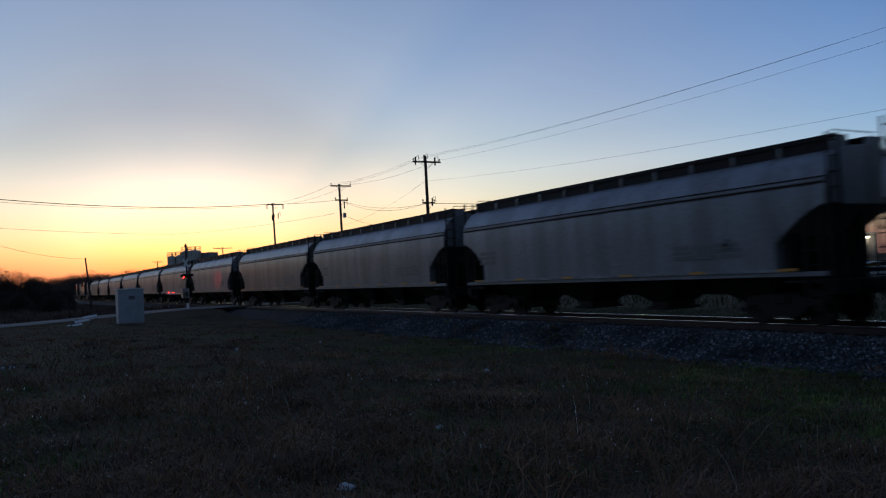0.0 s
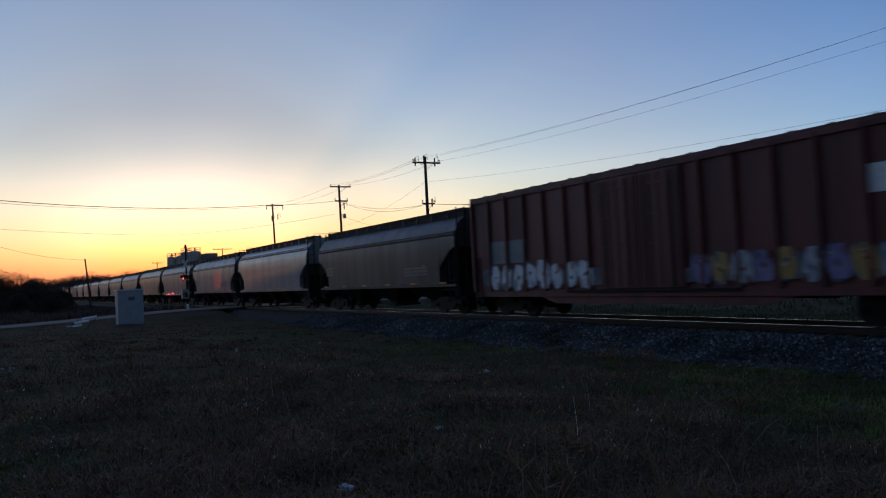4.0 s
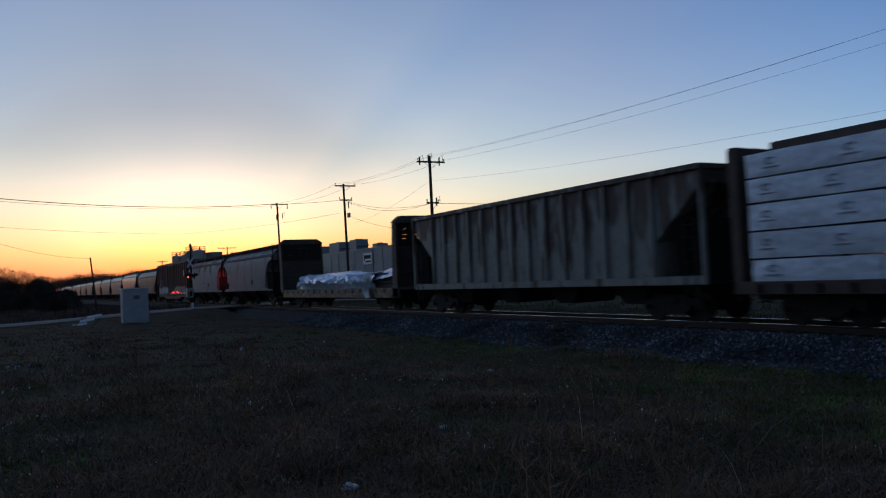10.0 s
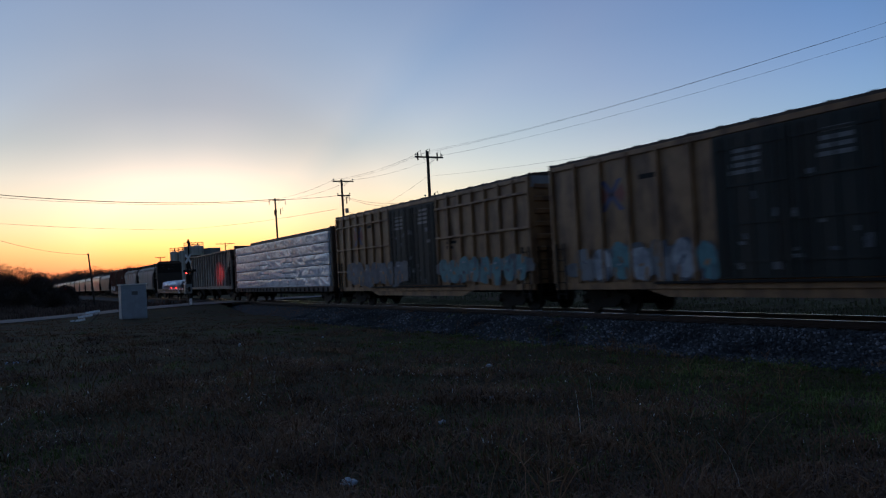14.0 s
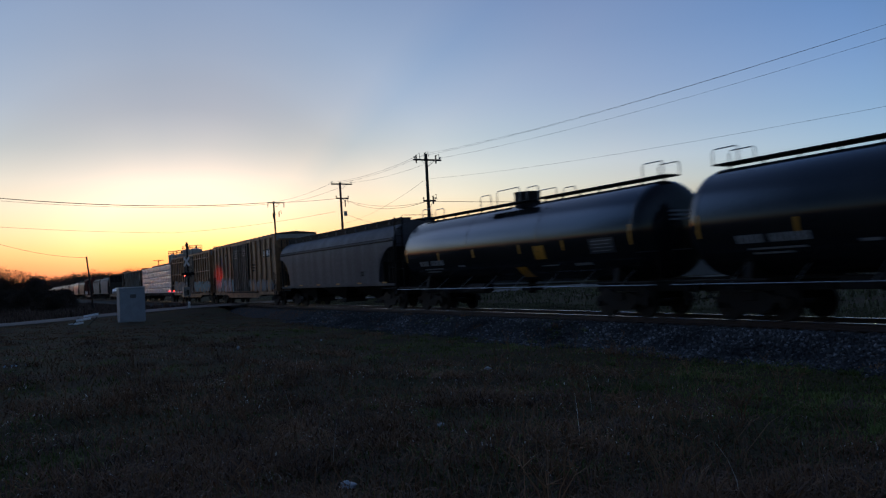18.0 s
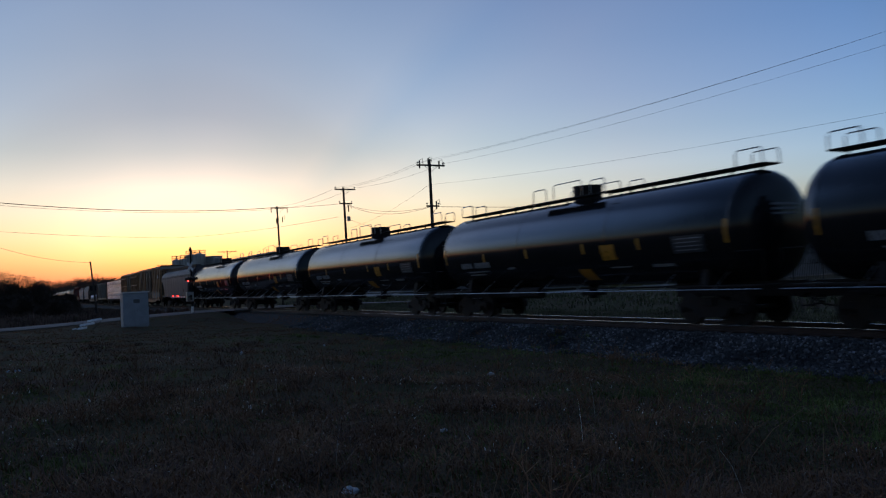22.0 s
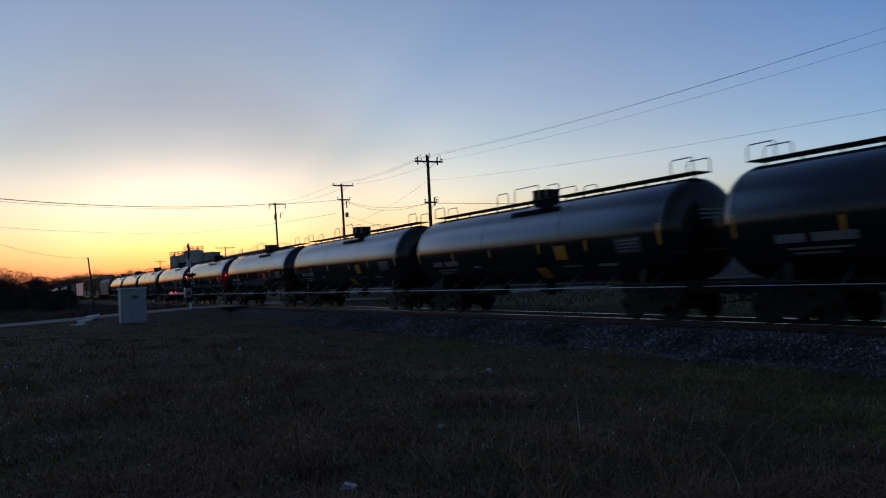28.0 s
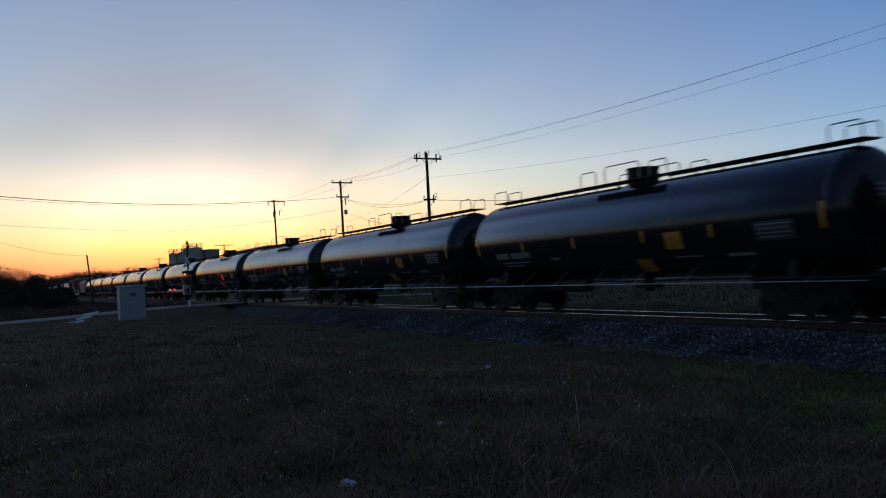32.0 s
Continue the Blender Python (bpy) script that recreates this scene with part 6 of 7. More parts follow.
# ---------------------------------------------------------------- signal case, barricade, crossing signal
case = thing("signal_case", "tall pale grey steel signal cabinet standing on the turf", "cabinet", pose(-57.6, 7.5, ground_z(-57, 7.4) - 0.06, 0, 0, 1))
body = part("body", Shape().box(-0.62, 0.62, -0.83, 0.83, 0.12, 2.44, 0.02), CASE_PAINT, case)
part("plinth", Shape().box(-0.6, 0.6, -0.76, 0.76, 0, 0.12), surface("concrete", (0.3, 0.3, 0.29), rough=0.9), case)
part("roof_lid", Shape().box(-0.7, 0.7, -0.9, 0.9, 2.44, 2.52), WHITE, case, "lid paler than the case")
for k in (-1, 1):
    door = part("door", Shape().box(0.62, 0.645, 0.02 if k > 0 else -0.76, 0.76 if k > 0 else -0.02, 0.2, 2.18), CASE_PAINT, case)
    part("door_handle", Shape().tube([(0.66, k * 0.1, 1.1), (0.66, k * 0.1, 1.35)], 0.015, 6), GALV, door)
    part("side_vent", Shape().box(-0.2, 0.2, k * 0.83 - 0.012, k * 0.83 + 0.012, 1.85, 2.0), GALV, case)
part("warning_plate", Shape().box(0.645, 0.65, -0.15, 0.25, 1.75, 2.0, 0), FADED, case, "small dark plate")

barricade = thing("fallen_barricade", "leaning barricade with three white boards beside the road", "barricade", pose(-57.0, 4.05, ground_z(-57, 4.1) - 0.06, 0, 0, 84))
for k in range(3):
    part("board", Shape().box(-0.46, 0.46, -0.02, 0.02, -0.1, 0.1), WHITE, barricade, m=pose(0.46 * k - 0.1, 0.1 * k, 0.12 + 0.25 * k, -50, -7, 0))
for x in (-0.2, 0.9):
    part("leg", Shape().tube([(x - 0.2, -0.1, 0), (x + 0.3, 0.3, 0.5)], 0.025, 6), DARK_STEEL, barricade)

LAMP_RED = plain("lit_red_lens", (1.0, 0.02, 0.015), 0.3, glow=6.0)
LAMP_RED_DIM = plain("unlit_red_lens", (0.12, 0.005, 0.005), 0.2)
SIG = Vector((-66.6, 13.2, -0.12))
sig = thing("crossing_signal", "level crossing signal mast with red flashers and a lowered gate", "crossing signal", pose(*SIG))
mast = part("mast", Shape().tube([(0, 0, 0), (0, 0, 5.5)], 0.07, 12).disc(0, 0, 5.5, 0.09, 0.06, 12).box(-0.25, 0.25, -0.25, 0.25, 0, 0.12), DARK_STEEL, sig, smooth=True)
part("foot_marker", Shape().box(-0.09, 0.09, -0.09, 0.09, 0.1, 0.62), WHITE, sig)
for k in (-1, 1):
    b = Shape().box(-0.5, 0.5, -0.1, -0.07, -0.1, 0.1)
    part("crossbuck_blade", b, WHITE, sig, "white crossbuck blade with unreadable lettering", m=pose(0, 0, 3.95, 0, 0, 26) @ pose(0, 0, 0, 0, 45 * k, 0))
arm = part("lamp_arm", Shape().tube([(-0.75, 0, 2.85), (0.75, 0, 2.85)], 0.04, 8), DARK_STEEL, sig)
for x in (-0.62, 0.62):
    for side in (-1, 1):
        shade = Shape().disc(x, side * 0.1, 2.85, 0.3, side * 0.03, 20, "y").disc(x, side * 0.02, 2.85, 0.16, side * 0.1, 16, "y")
        for a in range(9):
            w = math.pi * a / 8
            p, q = (x + 0.15 * math.cos(w), 2.85 + 0.15 * math.sin(w)), (x + 0.16 * math.cos(w), 2.85 + 0.16 * math.sin(w))
            shade.tube([(p[0], side * 0.12, p[1]), (q[0], side * 0.38, q[1])], 0.03, 4)
        fl = part("flasher", shade, DARK_STEEL, arm, "black flasher with hood and backboard")
        lit = x < 0
        part("lens", Shape().disc(x, side * 0.12, 2.85, 0.14, side * 0.03, 16, "y"), LAMP_RED if lit else LAMP_RED_DIM, arm, "lit red lens" if lit else "dark red lens")
mech = part("gate_machine", Shape().box(-0.28, 0.28, -0.45, 0.1, 1.05, 1.85, 0.03), GALV, sig)
part("counterweight", Shape().box(0.5, 1.1, -0.3, -0.2, 1.2, 1.6), DARK_STEEL, mech)
part("bell", Shape().disc(0, 0, 5.3, 0.14, 0.1, 14), DARK_STEEL, sig)
gate = thing("gate_arm", "lowered striped gate arm with red lamps across the road", "gate arm", pose(SIG.x, SIG.y - 0.35, 1.32))
for k in range(12):
    part("stripe", Shape().box(-1.1 - 0.6 * k, -0.5 - 0.6 * k, -0.02, 0.02, -0.06, 0.06), WHITE if k % 2 else RED, gate)
part("arm_root", Shape().box(-0.5, 1.1, -0.03, 0.03, -0.07, 0.07), DARK_STEEL, gate)
for x, lens in ((-1.9, LAMP_RED_DIM), (-4.4, LAMP_RED), (-6.6, LAMP_RED)):
    part("arm_lamp", Shape().disc(x, -0.04, 0.1, 0.035, 0.08, 14, "y"), lens, gate, "small red arm lamp")
glow = bpy.data.lights.new("flasher_beam", "SPOT")
glow.color, glow.energy, glow.spot_size, glow.spot_blend, glow.shadow_soft_size = (1.0, 0.03, 0.02), 300, radians(26), 1.0, 0.08
beam = new("flasher_beam", glow)
beam.matrix_basis = look((SIG.x - 0.62, SIG.y + 0.45, 2.73), (-71.3, 16.9, 2.5))
tagged(beam, "beam of the lit red flasher", "lamp")

# ---------------------------------------------------------------- utility poles and lines
def pole(x, y, z0, top, arms, label, r=0.15, extras=(), lean=(0, 0), turn=0):
    """arms: height below the top, half width, whether insulators stand on it or hang from it."""
    t = thing("utility_pole", label, "utility pole", pose(x, y, z0, 0, 0, turn), group="utility poles along the line")
    h = top - z0
    part("post", Shape().tube([(0, 0, -0.3), (lean[0] * 0.5, lean[1] * 0.5, h * 0.5), (lean[0], lean[1], h)], [r, r * 0.85, r * 0.68], 12), POLE_WOOD, t, smooth=True)
    for drop, half, style in arms:
        z = h - drop
        a = part("crossarm", Shape().box(-0.06 + lean[0], 0.06 + lean[0], -half, half, z - 0.07, z + 0.07), POLE_WOOD, t)
        brace = Shape()
        for k in (-1, 1):
            brace.tube([(0.08 + lean[0], k * half * 0.5, z - 0.05), (0.08 + lean[0], 0, z - 0.55)], 0.02, 5)
        part("arm_brace", brace, POLE_WOOD, a)
        for k in (-0.93, -0.45, 0.45, 0.93) if style == "four" else (-0.93, 0.93):
            y = k * half
            if style == "hang":
                s = Shape()
                for j in range(4):
                    s.disc(lean[0], y, z - 0.2 - 0.13 * j, 0.09, 0.07, 10)
            else:
                s = Shape().tube([(lean[0], y, z + 0.05), (lean[0], y, z + 0.18)], 0.02, 6).disc(lean[0], y, z + 0.16, 0.06, 0.12, 10).disc(lean[0], y, z + 0.2, 0.09, 0.03, 10)
            part("insulator", s, INSULATOR, a, smooth=True)
    for kind, drop, off in extras:
        z = h - drop
        if kind == "can":
            c = part("transformer", Shape().disc(0.1, off, z - 0.5, 0.24, 0.85, 16).disc(0.1, off, z + 0.35, 0.26, 0.04, 16), GALV, t, "round grey transformer", True)
            part("bushing", Shape().disc(0.1, off + 0.1, z + 0.38, 0.04, 0.22, 8).disc(0.1, off - 0.1, z + 0.38, 0.04, 0.22, 8), INSULATOR, c)
        elif kind == "switch":
            s = Shape().box(-0.05, 0.05, off - 0.05, off + 0.05, z - 0.35, z + 0.35).tube([(0, off, z + 0.3), (0.1, off + 0.25, z + 0.5), (0.1, off + 0.3, z)], 0.025, 5)
            part("cutout_switch", s, DARK_STEEL, t, "fused cutout switch")
        else:
            part("box", Shape().box(-0.1, 0.2, off - 0.15, off + 0.15, z - 0.25, z + 0.25), GALV, t)
    return t


INSULATOR = plain("grey_porcelain", (0.2, 0.2, 0.21), 0.25)
FAR_Z = -0.55
wood = "dark wooden utility pole with crossarm and insulators"
pole(-57.84, 31.6, FAR_Z, 11.95, [(0.5, 1.35, "two"), (4.0, 0.6, "two")], wood, 0.17, [("switch", 0.4, -0.95), ("switch", 0.4, 0.95), ("switch", 0.2, -0.1), ("switch", 3.9, 0.5)], (0.25, -0.12))
pole(-78.3, 32.1, FAR_Z, 12.2, [(0.2, 1.2, "two"), (1.75, 0.75, "two")], wood, 0.16, [("box", 3.4, 0.3), ("switch", 2.3, 0.35)], (0.1, -0.2))
pole(-97.5, 30.7, FAR_Z, 12.2, [(0.2, 1.15, "hang")], wood, 0.15, [("switch", 1.9, -0.4), ("switch", 1.7, 0.4)], (0.1, -0.3))
pole(9.0, 31.6, FAR_Z, 12.3, [(0.5, 1.3, "four"), (4.3, 0.6, "two")], wood, 0.16)
pole(-84.5, -9.0, -0.3, 12.2, [(0.3, 1.2, "two")], wood, 0.16, turn=90)
pole(-109.6, 9.7, -0.6, 6.33, [], "short leaning wooden pole beside the railway", 0.13, lean=(0.1, -0.6))
pole(-231.3, 37.9, -0.5, 9.9, [(0.25, 1.35, "two")], wood, 0.16)
pole(-191.8, 46.8, -0.5, 11.4, [(0.3, 2.3, "four")], wood, 0.16)
pole(-68.6, 71.9, -0.5, 9.7, [(0.3, 0.9, "two")], "wooden pole with a bank of transformers", 0.15, [("can", 2.4, -0.35), ("can", 2.4, 0.35)], turn=0)
pole(-54.5, 86.8, -0.5, 9.1, [(0.25, 0.95, "two")], "wooden pole with a transformer", 0.15, [("can", 2.2, -0.6)])
pole(-52.9, 85.5, -0.5, 7.6, [(0.2, 0.7, "two")], "short wooden pole with a transformer", 0.14, [("can", 0.6, -0.3)])


def line(a, b, sag, r=0.012, label="thin dark overhead line between poles"):
    a, b = Vector(a), Vector(b)
    s = Shape().tube([a.lerp(b, k / 14) - Vector((0, 0, sag * 4 * (k / 14) * (1 - k / 14))) for k in range(15)], r, 5, False)
    return solid("overhead_line", s, CABLE, label, "power line", "overhead lines")


for dy, z, far in ((-1.25, 11.6, 11.65), (0.0, 11.98, 12.02), (1.25, 11.6, 11.95)):
    line((-57.6, 31.5 + dy, z), (9.0, 31.6 + dy, far), 1.15, 0.0065)
    line((-78.2, 31.9 + dy * 0.9, 12.15), (-57.6, 31.5 + dy, z), 0.35, 0.009)
for dy in (-1.0, 1.0):
    line((-97.4, 30.4 + dy, 12.0), (-78.2, 31.9 + dy, 12.1), 0.4, 0.012)
line((-57.6, 31.4, 9.8), (9.0, 31.6, 7.5), 0.9, 0.006)
line((-57.6, 31.5, 9.9), (-78.2, 31.9, 7.6), 0.5, 0.008)
for dz in (0, 0.25):
    line((-78.2, 32.0, 10.4), (-57.6, 31.4, 7.9), 0.6 + dz, 0.014)
line((-57.6, 31.5, 7.9), (-30, 78, 7.4), 0.8, 0.02)
line((-57.6, 31.5, 5.4), (-68.6, 71.9, 8.0), 0.9, 0.012)
line((-78.2, 32.0, 8.9), (-57.6, 31.4, 5.6), 0.5, 0.014)
line((-78.2, 31.2, 10.4), (-97.4, 29.4, 12.0), 0.1, 0.02)
line((-97.4, 29.4, 12.0), (-84.5, -8.0, 12.0), 0.9, 0.038)
line((-97.4, 31.0, 11.9), (-84.5, -9.8, 11.9), 1.0, 0.016)
line((-78.2, 31.2, 9.0), (-98, 18, 8.4), 0.3, 0.014)
line((-98, 18, 8.4), (-84.5, -8.6, 9.2), 0.3, 0.014)
line((-109.5, 9.1, 6.2), (-84.5, -8.6, 10.6), 1.2, 0.018)
line((-68.6, 71.9, 9.5), (-54.5, 86.8, 8.9), 0.4, 0.015)
line((-54.5, 86.8, 8.9), (-10, 120, 9.2), 1.0, 0.015)


# ---------------------------------------------------------------- warehouses behind the line
YARD = pose(-98.6, 49.0, -0.6, 0, 0, 60.5)      # x along the fronts, y away from the railway
DARK_SIDING = surface("dark_blue_grey_siding", (0.15, 0.152, 0.165), (0.1, 0.105, 0.115), 0.5, 0.3, rough=0.55)
ROOF_METAL = surface("pale_roof_metal", (0.3, 0.31, 0.33), (0.2, 0.2, 0.21), 0.5, 0.5, rough=0.5)
hall = thing("warehouse", "long dark blue-grey warehouse with a low roof behind the railway", "warehouse", YARD)
front = [(-1, 0), (-1, 7.2), (14, 7.2), (33, 8.0), (68, 5.1), (68, 0)]
part("wall", Shape().slab(front, 0, 60), DARK_SIDING, hall)
trim = Shape()
for (a, za), (b, zb) in zip(front[1:-1], front[2:-1]):
    trim.loft([[(a, -0.25, za - 0.1), (a, 60.2, za - 0.1), (a, 60.2, za + 0.12), (a, -0.25, za + 0.12)], [(b, -0.25, zb - 0.1), (b, 60.2, zb - 0.1), (b, 60.2, zb + 0.12), (b, -0.25, zb + 0.12)]])
part("roof", trim, ROOF_METAL, hall)
rib_mesh = Shape().box(-0.04, 0.04, -0.05, 0.0, 0.1, 1.0, 0).mesh("siding_rib", DARK_SIDING)
for k in range(47):
    x = -0.8 + 1.47 * k
    z = 7.2 if x < 14 else 7.2 + 0.8 * (x - 14) / 19 if x < 33 else 8.0 - 2.9 * (x - 33) / 35
    r = part("siding_rib", rib_mesh, None, hall, m=pose(x, 0, 0) @ Matrix.Diagonal((1, 1, (z - 0.25), 1)))
OFFICE = pose(-98.0, 48.0, -0.6)
annex = thing("office_building", "pale grey panel building with a white sign", "building", OFFICE)
PANEL = surface("pale_grey_wall_panels", (0.24, 0.26, 0.28), (0.2, 0.21, 0.23), 0.5, 0.4, rough=0.55)
part("wall", Shape().box(-62, 0, 0, 18, 0, 6.9), PANEL, annex)
part("parapet", Shape().box(-62.1, 0.1, -0.12, 18.1, 6.9, 7.1), ROOF_METAL, annex)
for k in range(18):
    part("panel_joint", Shape().box(-61.8 + 3.5 * k, -61.65 + 3.5 * k, -0.07, 0.0, 0.1, 6.8), ROOF_METAL, annex)
for x in (-21, -33):
    part("dock_door", Shape().box(x, x + 4, -0.05, 0.0, 0.2, 4.8), BUILDING, annex, "wide grey dock door")
sign = thing("wall_sign", "white wall sign with dark unreadable lettering", "sign", pose(-110.5, 47.9, 4.0))
part("board", Shape().box(0, 3.3, -0.1, 0, 0, 1.75), WHITE, sign)
part("mark", Shape().box(0.5, 2.9, -0.106, -0.1, 0.85, 1.4, 0), DARK_STEEL, sign)
part("mark", Shape().box(0.3, 0.7, -0.11, -0.1, 0.6, 1.5, 0), DARK_STEEL, sign)
part("mark", Shape().box(0.9, 2.9, -0.106, -0.1, 0.3, 0.55, 0), DARK_STEEL, sign)
UNIT = surface("roof_unit_metal", (0.2, 0.22, 0.24), (0.14, 0.15, 0.16), 0.5, 1.0, rough=0.5)


def roof_unit(x, y, z, w, d, h, label="grey rooftop air unit", base=YARD):
    u = thing("rooftop_unit", label, "air unit", base @ pose(x, y, z), group="units on the warehouse roof")
    part("casing", Shape().box(-w / 2, w / 2, 0, d, 0.15, h), UNIT, u)
    part("curb", Shape().box(-w / 2 - 0.1, w / 2 + 0.1, -0.1, d + 0.1, -0.4, 0.15), DARK_STEEL, u)
    part("hood", Shape().slab([(w / 2, h * 0.9), (w / 2 + 0.5, h * 0.45), (w / 2, h * 0.35)], 0.1, d - 0.1), UNIT, u)
    part("fan_ring", Shape().disc(0, d / 2, h, min(w, d) * 0.3, 0.12, 16), DARK_STEEL, u)


roof_unit(49.0, 8, 6.75, 2.8, 2.2, 1.5)
roof_unit(-34, 3.5, 7.2, 5.0, 2.4, 2.0, base=OFFICE)
roof_unit(-25.2, 3.5, 7.2, 3.0, 2.2, 2.0, base=OFFICE)
roof_unit(-16, 3.5, 7.2, 2.0, 1.8, 0.8, base=OFFICE)
roof_unit(7.0, 6, 7.25, 1.3, 1.4, 0.6)
roof_unit(17.5, 10, 7.4, 2.6, 1.8, 0.6)
roof_unit(23.5, 9, 7.6, 1.2, 1.2, 1.9, "tall rooftop exhaust unit")
roof_unit(29.5, 9, 7.9, 1.0, 1.0, 0.6)
for x, h in ((36.5, 1.3), (44.0, 1.0), (57.0, 0.9)):
    v_ = thing("roof_vent", "small round roof vent pipe", "vent", YARD @ pose(x, 3, 7.9 - max(0, x - 33) * 0.083))
    part("pipe", Shape().disc(0, 0, -0.3, 0.1, h + 0.3, 10), DARK_STEEL, v_)
    part("cowl", Shape().disc(0, 0, h, 0.22, 0.15, 12), DARK_STEEL, v_)
LAMP_GREEN = plain("greenish_wall_lamp", (0.75, 1.0, 0.35), 0.3, glow=14.0)
LAMP_WARM = plain("warm_wall_lamp", (1.0, 0.8, 0.5), 0.3, glow=14.0)
for x, y, z, mt, col, pw in ((33.3, -0.3, 7.3, LAMP_GREEN, (0.65, 1.0, 0.2), 45), (None, None, None, LAMP_GREEN, (0.65, 1.0, 0.3), 45), (66.5, -0.3, 4.6, LAMP_WARM, (1.0, 0.75, 0.4), 30)):
    spot = pose(-138.5, 47.7, 6.0) if x is None else YARD @ pose(x, y, z)
    wl_ = thing("wall_lamp", "lit outdoor wall lamp", "lamp", spot)
    part("housing", Shape().box(-0.25, 0.25, -0.1, 0.25, 0.12, 0.3), DARK_STEEL, wl_)
    part("lens", Shape().box(-0.22, 0.22, -0.12, 0.1, -0.08, 0.12), mt, wl_, "glowing lens")
    ld = bpy.data.lights.new("wall_lamp_light", "POINT")
    ld.color, ld.energy, ld.shadow_soft_size = col, pw, 0.15
    lo = new("wall_lamp_light", ld)
    lo.matrix_basis = spot @ pose(0, -0.5, -0.25)
    tagged(lo, "light of the wall lamp", "lamp")

# Tanks on tall frames beyond the crossing.
SILO_PAINT = surface("weathered_white_silo_paint", (0.55, 0.54, 0.51), (0.36, 0.34, 0.31), 0.6, 0.9, (1, 1, 0.2), 0.45)

SILO_SEAM = surface("rust_stained_seam", (0.2, 0.18, 0.16), (0.12, 0.1, 0.085), 0.6, 2.0, rough=0.6)


def silo(x, y, r, top):
    s = thing("silo", "white steel silo with a railed top", "silo", pose(x, y, -0.6), group="silos by the crossing")
    part("shell", Shape().disc(0, 0, 0, r, top, 24), SILO_PAINT, s, smooth=True)
    part("cap", Shape().tube([(0, 0, top), (0, 0, top + 0.3)], [r, r * 0.3], 24), SILO_PAINT, s, smooth=True)
    for z in (top * 0.45, top * 0.72):
        part("hoop", Shape().disc(0, 0, z, r + 0.03, 0.1, 24), SILO_PAINT, s)
    for k in range(10):
        a = k * math.pi / 5
        part("rail_post", Shape().tube([(r * math.cos(a), r * math.sin(a), top), (r * math.cos(a), r * math.sin(a), top + 1.0)], 0.03, 4), DARK_STEEL, s)
    for z in (0.5, 1.0):
        part("top_rail", Shape().tube([(r * math.cos(k * math.pi / 8), r * math.sin(k * math.pi / 8), top + z) for k in range(17)], 0.03, 4), DARK_STEEL, s)
    part("vent", Shape().disc(0.2, 0.1, top + 0.2, 0.15, 0.7, 8), DARK_STEEL, s)
    for k in range(9):
        a = k * math.pi * 2 / 9
        part("shell_seam", Shape().box(r * math.cos(a) - 0.025, r * math.cos(a) + 0.025, r * math.sin(a) - 0.025, r * math.sin(a) + 0.025, 0, top - 0.1, 0), SILO_SEAM, s)


for x, y, r, top in ((-187.6, 33.9, 0.95, 9.8), (-186.7, 35.6, 0.95, 9.9), (-187.0, 37.2, 1.2, 10.9), (-184.9, 38.6, 1.45, 10.9), (-121.3, 131.3, 1.15, 12.2)):
    silo(x, y, r, top)
shed = thing("equipment_house", "small dark equipment house on a frame beside the silos", "shed", pose(-183.2, 41.6, -0.6, 0, 0, 20))
part("house", Shape().box(-1.5, 1.5, -1.3, 1.3, 7.6, 10.4), BUILDING, shed)
for x in (-1.4, 1.4):
    for y in (-1.2, 1.2):
        part("leg", Shape().box(x - 0.1, x + 0.1, y - 0.1, y + 0.1, 0, 7.6), DARK_STEEL, shed)
mast_ = thing("antenna_mast", "thin antenna mast behind the warehouse", "antenna", pose(-118.2, 95.8, -0.6))
part("rod", Shape().tube([(0, 0, 0), (0, 0, 15.8)], [0.12, 0.04], 6), DARK_STEEL, mast_)
tall_hall = thing("tall_hall", "tall pale grey hall beyond the office building", "warehouse", pose(-160.2, 48.5, -0.6))
part("wall", Shape().box(-40, 0, 0, 22, 0, 9.7), PANEL, tall_hall)
part("parapet", Shape().box(-40.1, 0.1, -0.12, 22.1, 9.7, 9.95), ROOF_METAL, tall_hall)
for k in range(10):
    part("panel_joint", Shape().box(-39.6 + 4 * k, -39.4 + 4 * k, -0.08, 0.0, 0.1, 9.6), ROOF_METAL, tall_hall)

# Picket fence and parked cars before the warehouse.
fence = thing("picket_fence", "dark iron picket fence along the yard", "fence", pose(-41.5, 52.5, -0.5, 0, 0, 60.5))
FENCE = plain("black_fence_iron", (0.015, 0.015, 0.016), 0.5)
picket = Shape().box(-0.013, 0.013, -0.013, 0.013, 0.1, 2.15, 0).tube([(0, 0, 2.15), (0, 0, 2.27)], [0.025, 0.002], 4).mesh("picket", FENCE)
fpost = Shape().box(-0.04, 0.04, -0.04, 0.04, 0, 2.3).mesh("fence_post", FENCE)
for k in range(200):
    part("picket", picket, None, fence, m=pose(0.14 * k, 0, 0))
for k in range(12):
    part("fence_post", fpost, None, fence, m=pose(0.07 + 2.4 * k, 0, 0))
for z in (0.3, 1.9):
    part("fence_rail", Shape().box(0, 28, -0.02, 0.02, z - 0.02, z + 0.02), FENCE, fence)


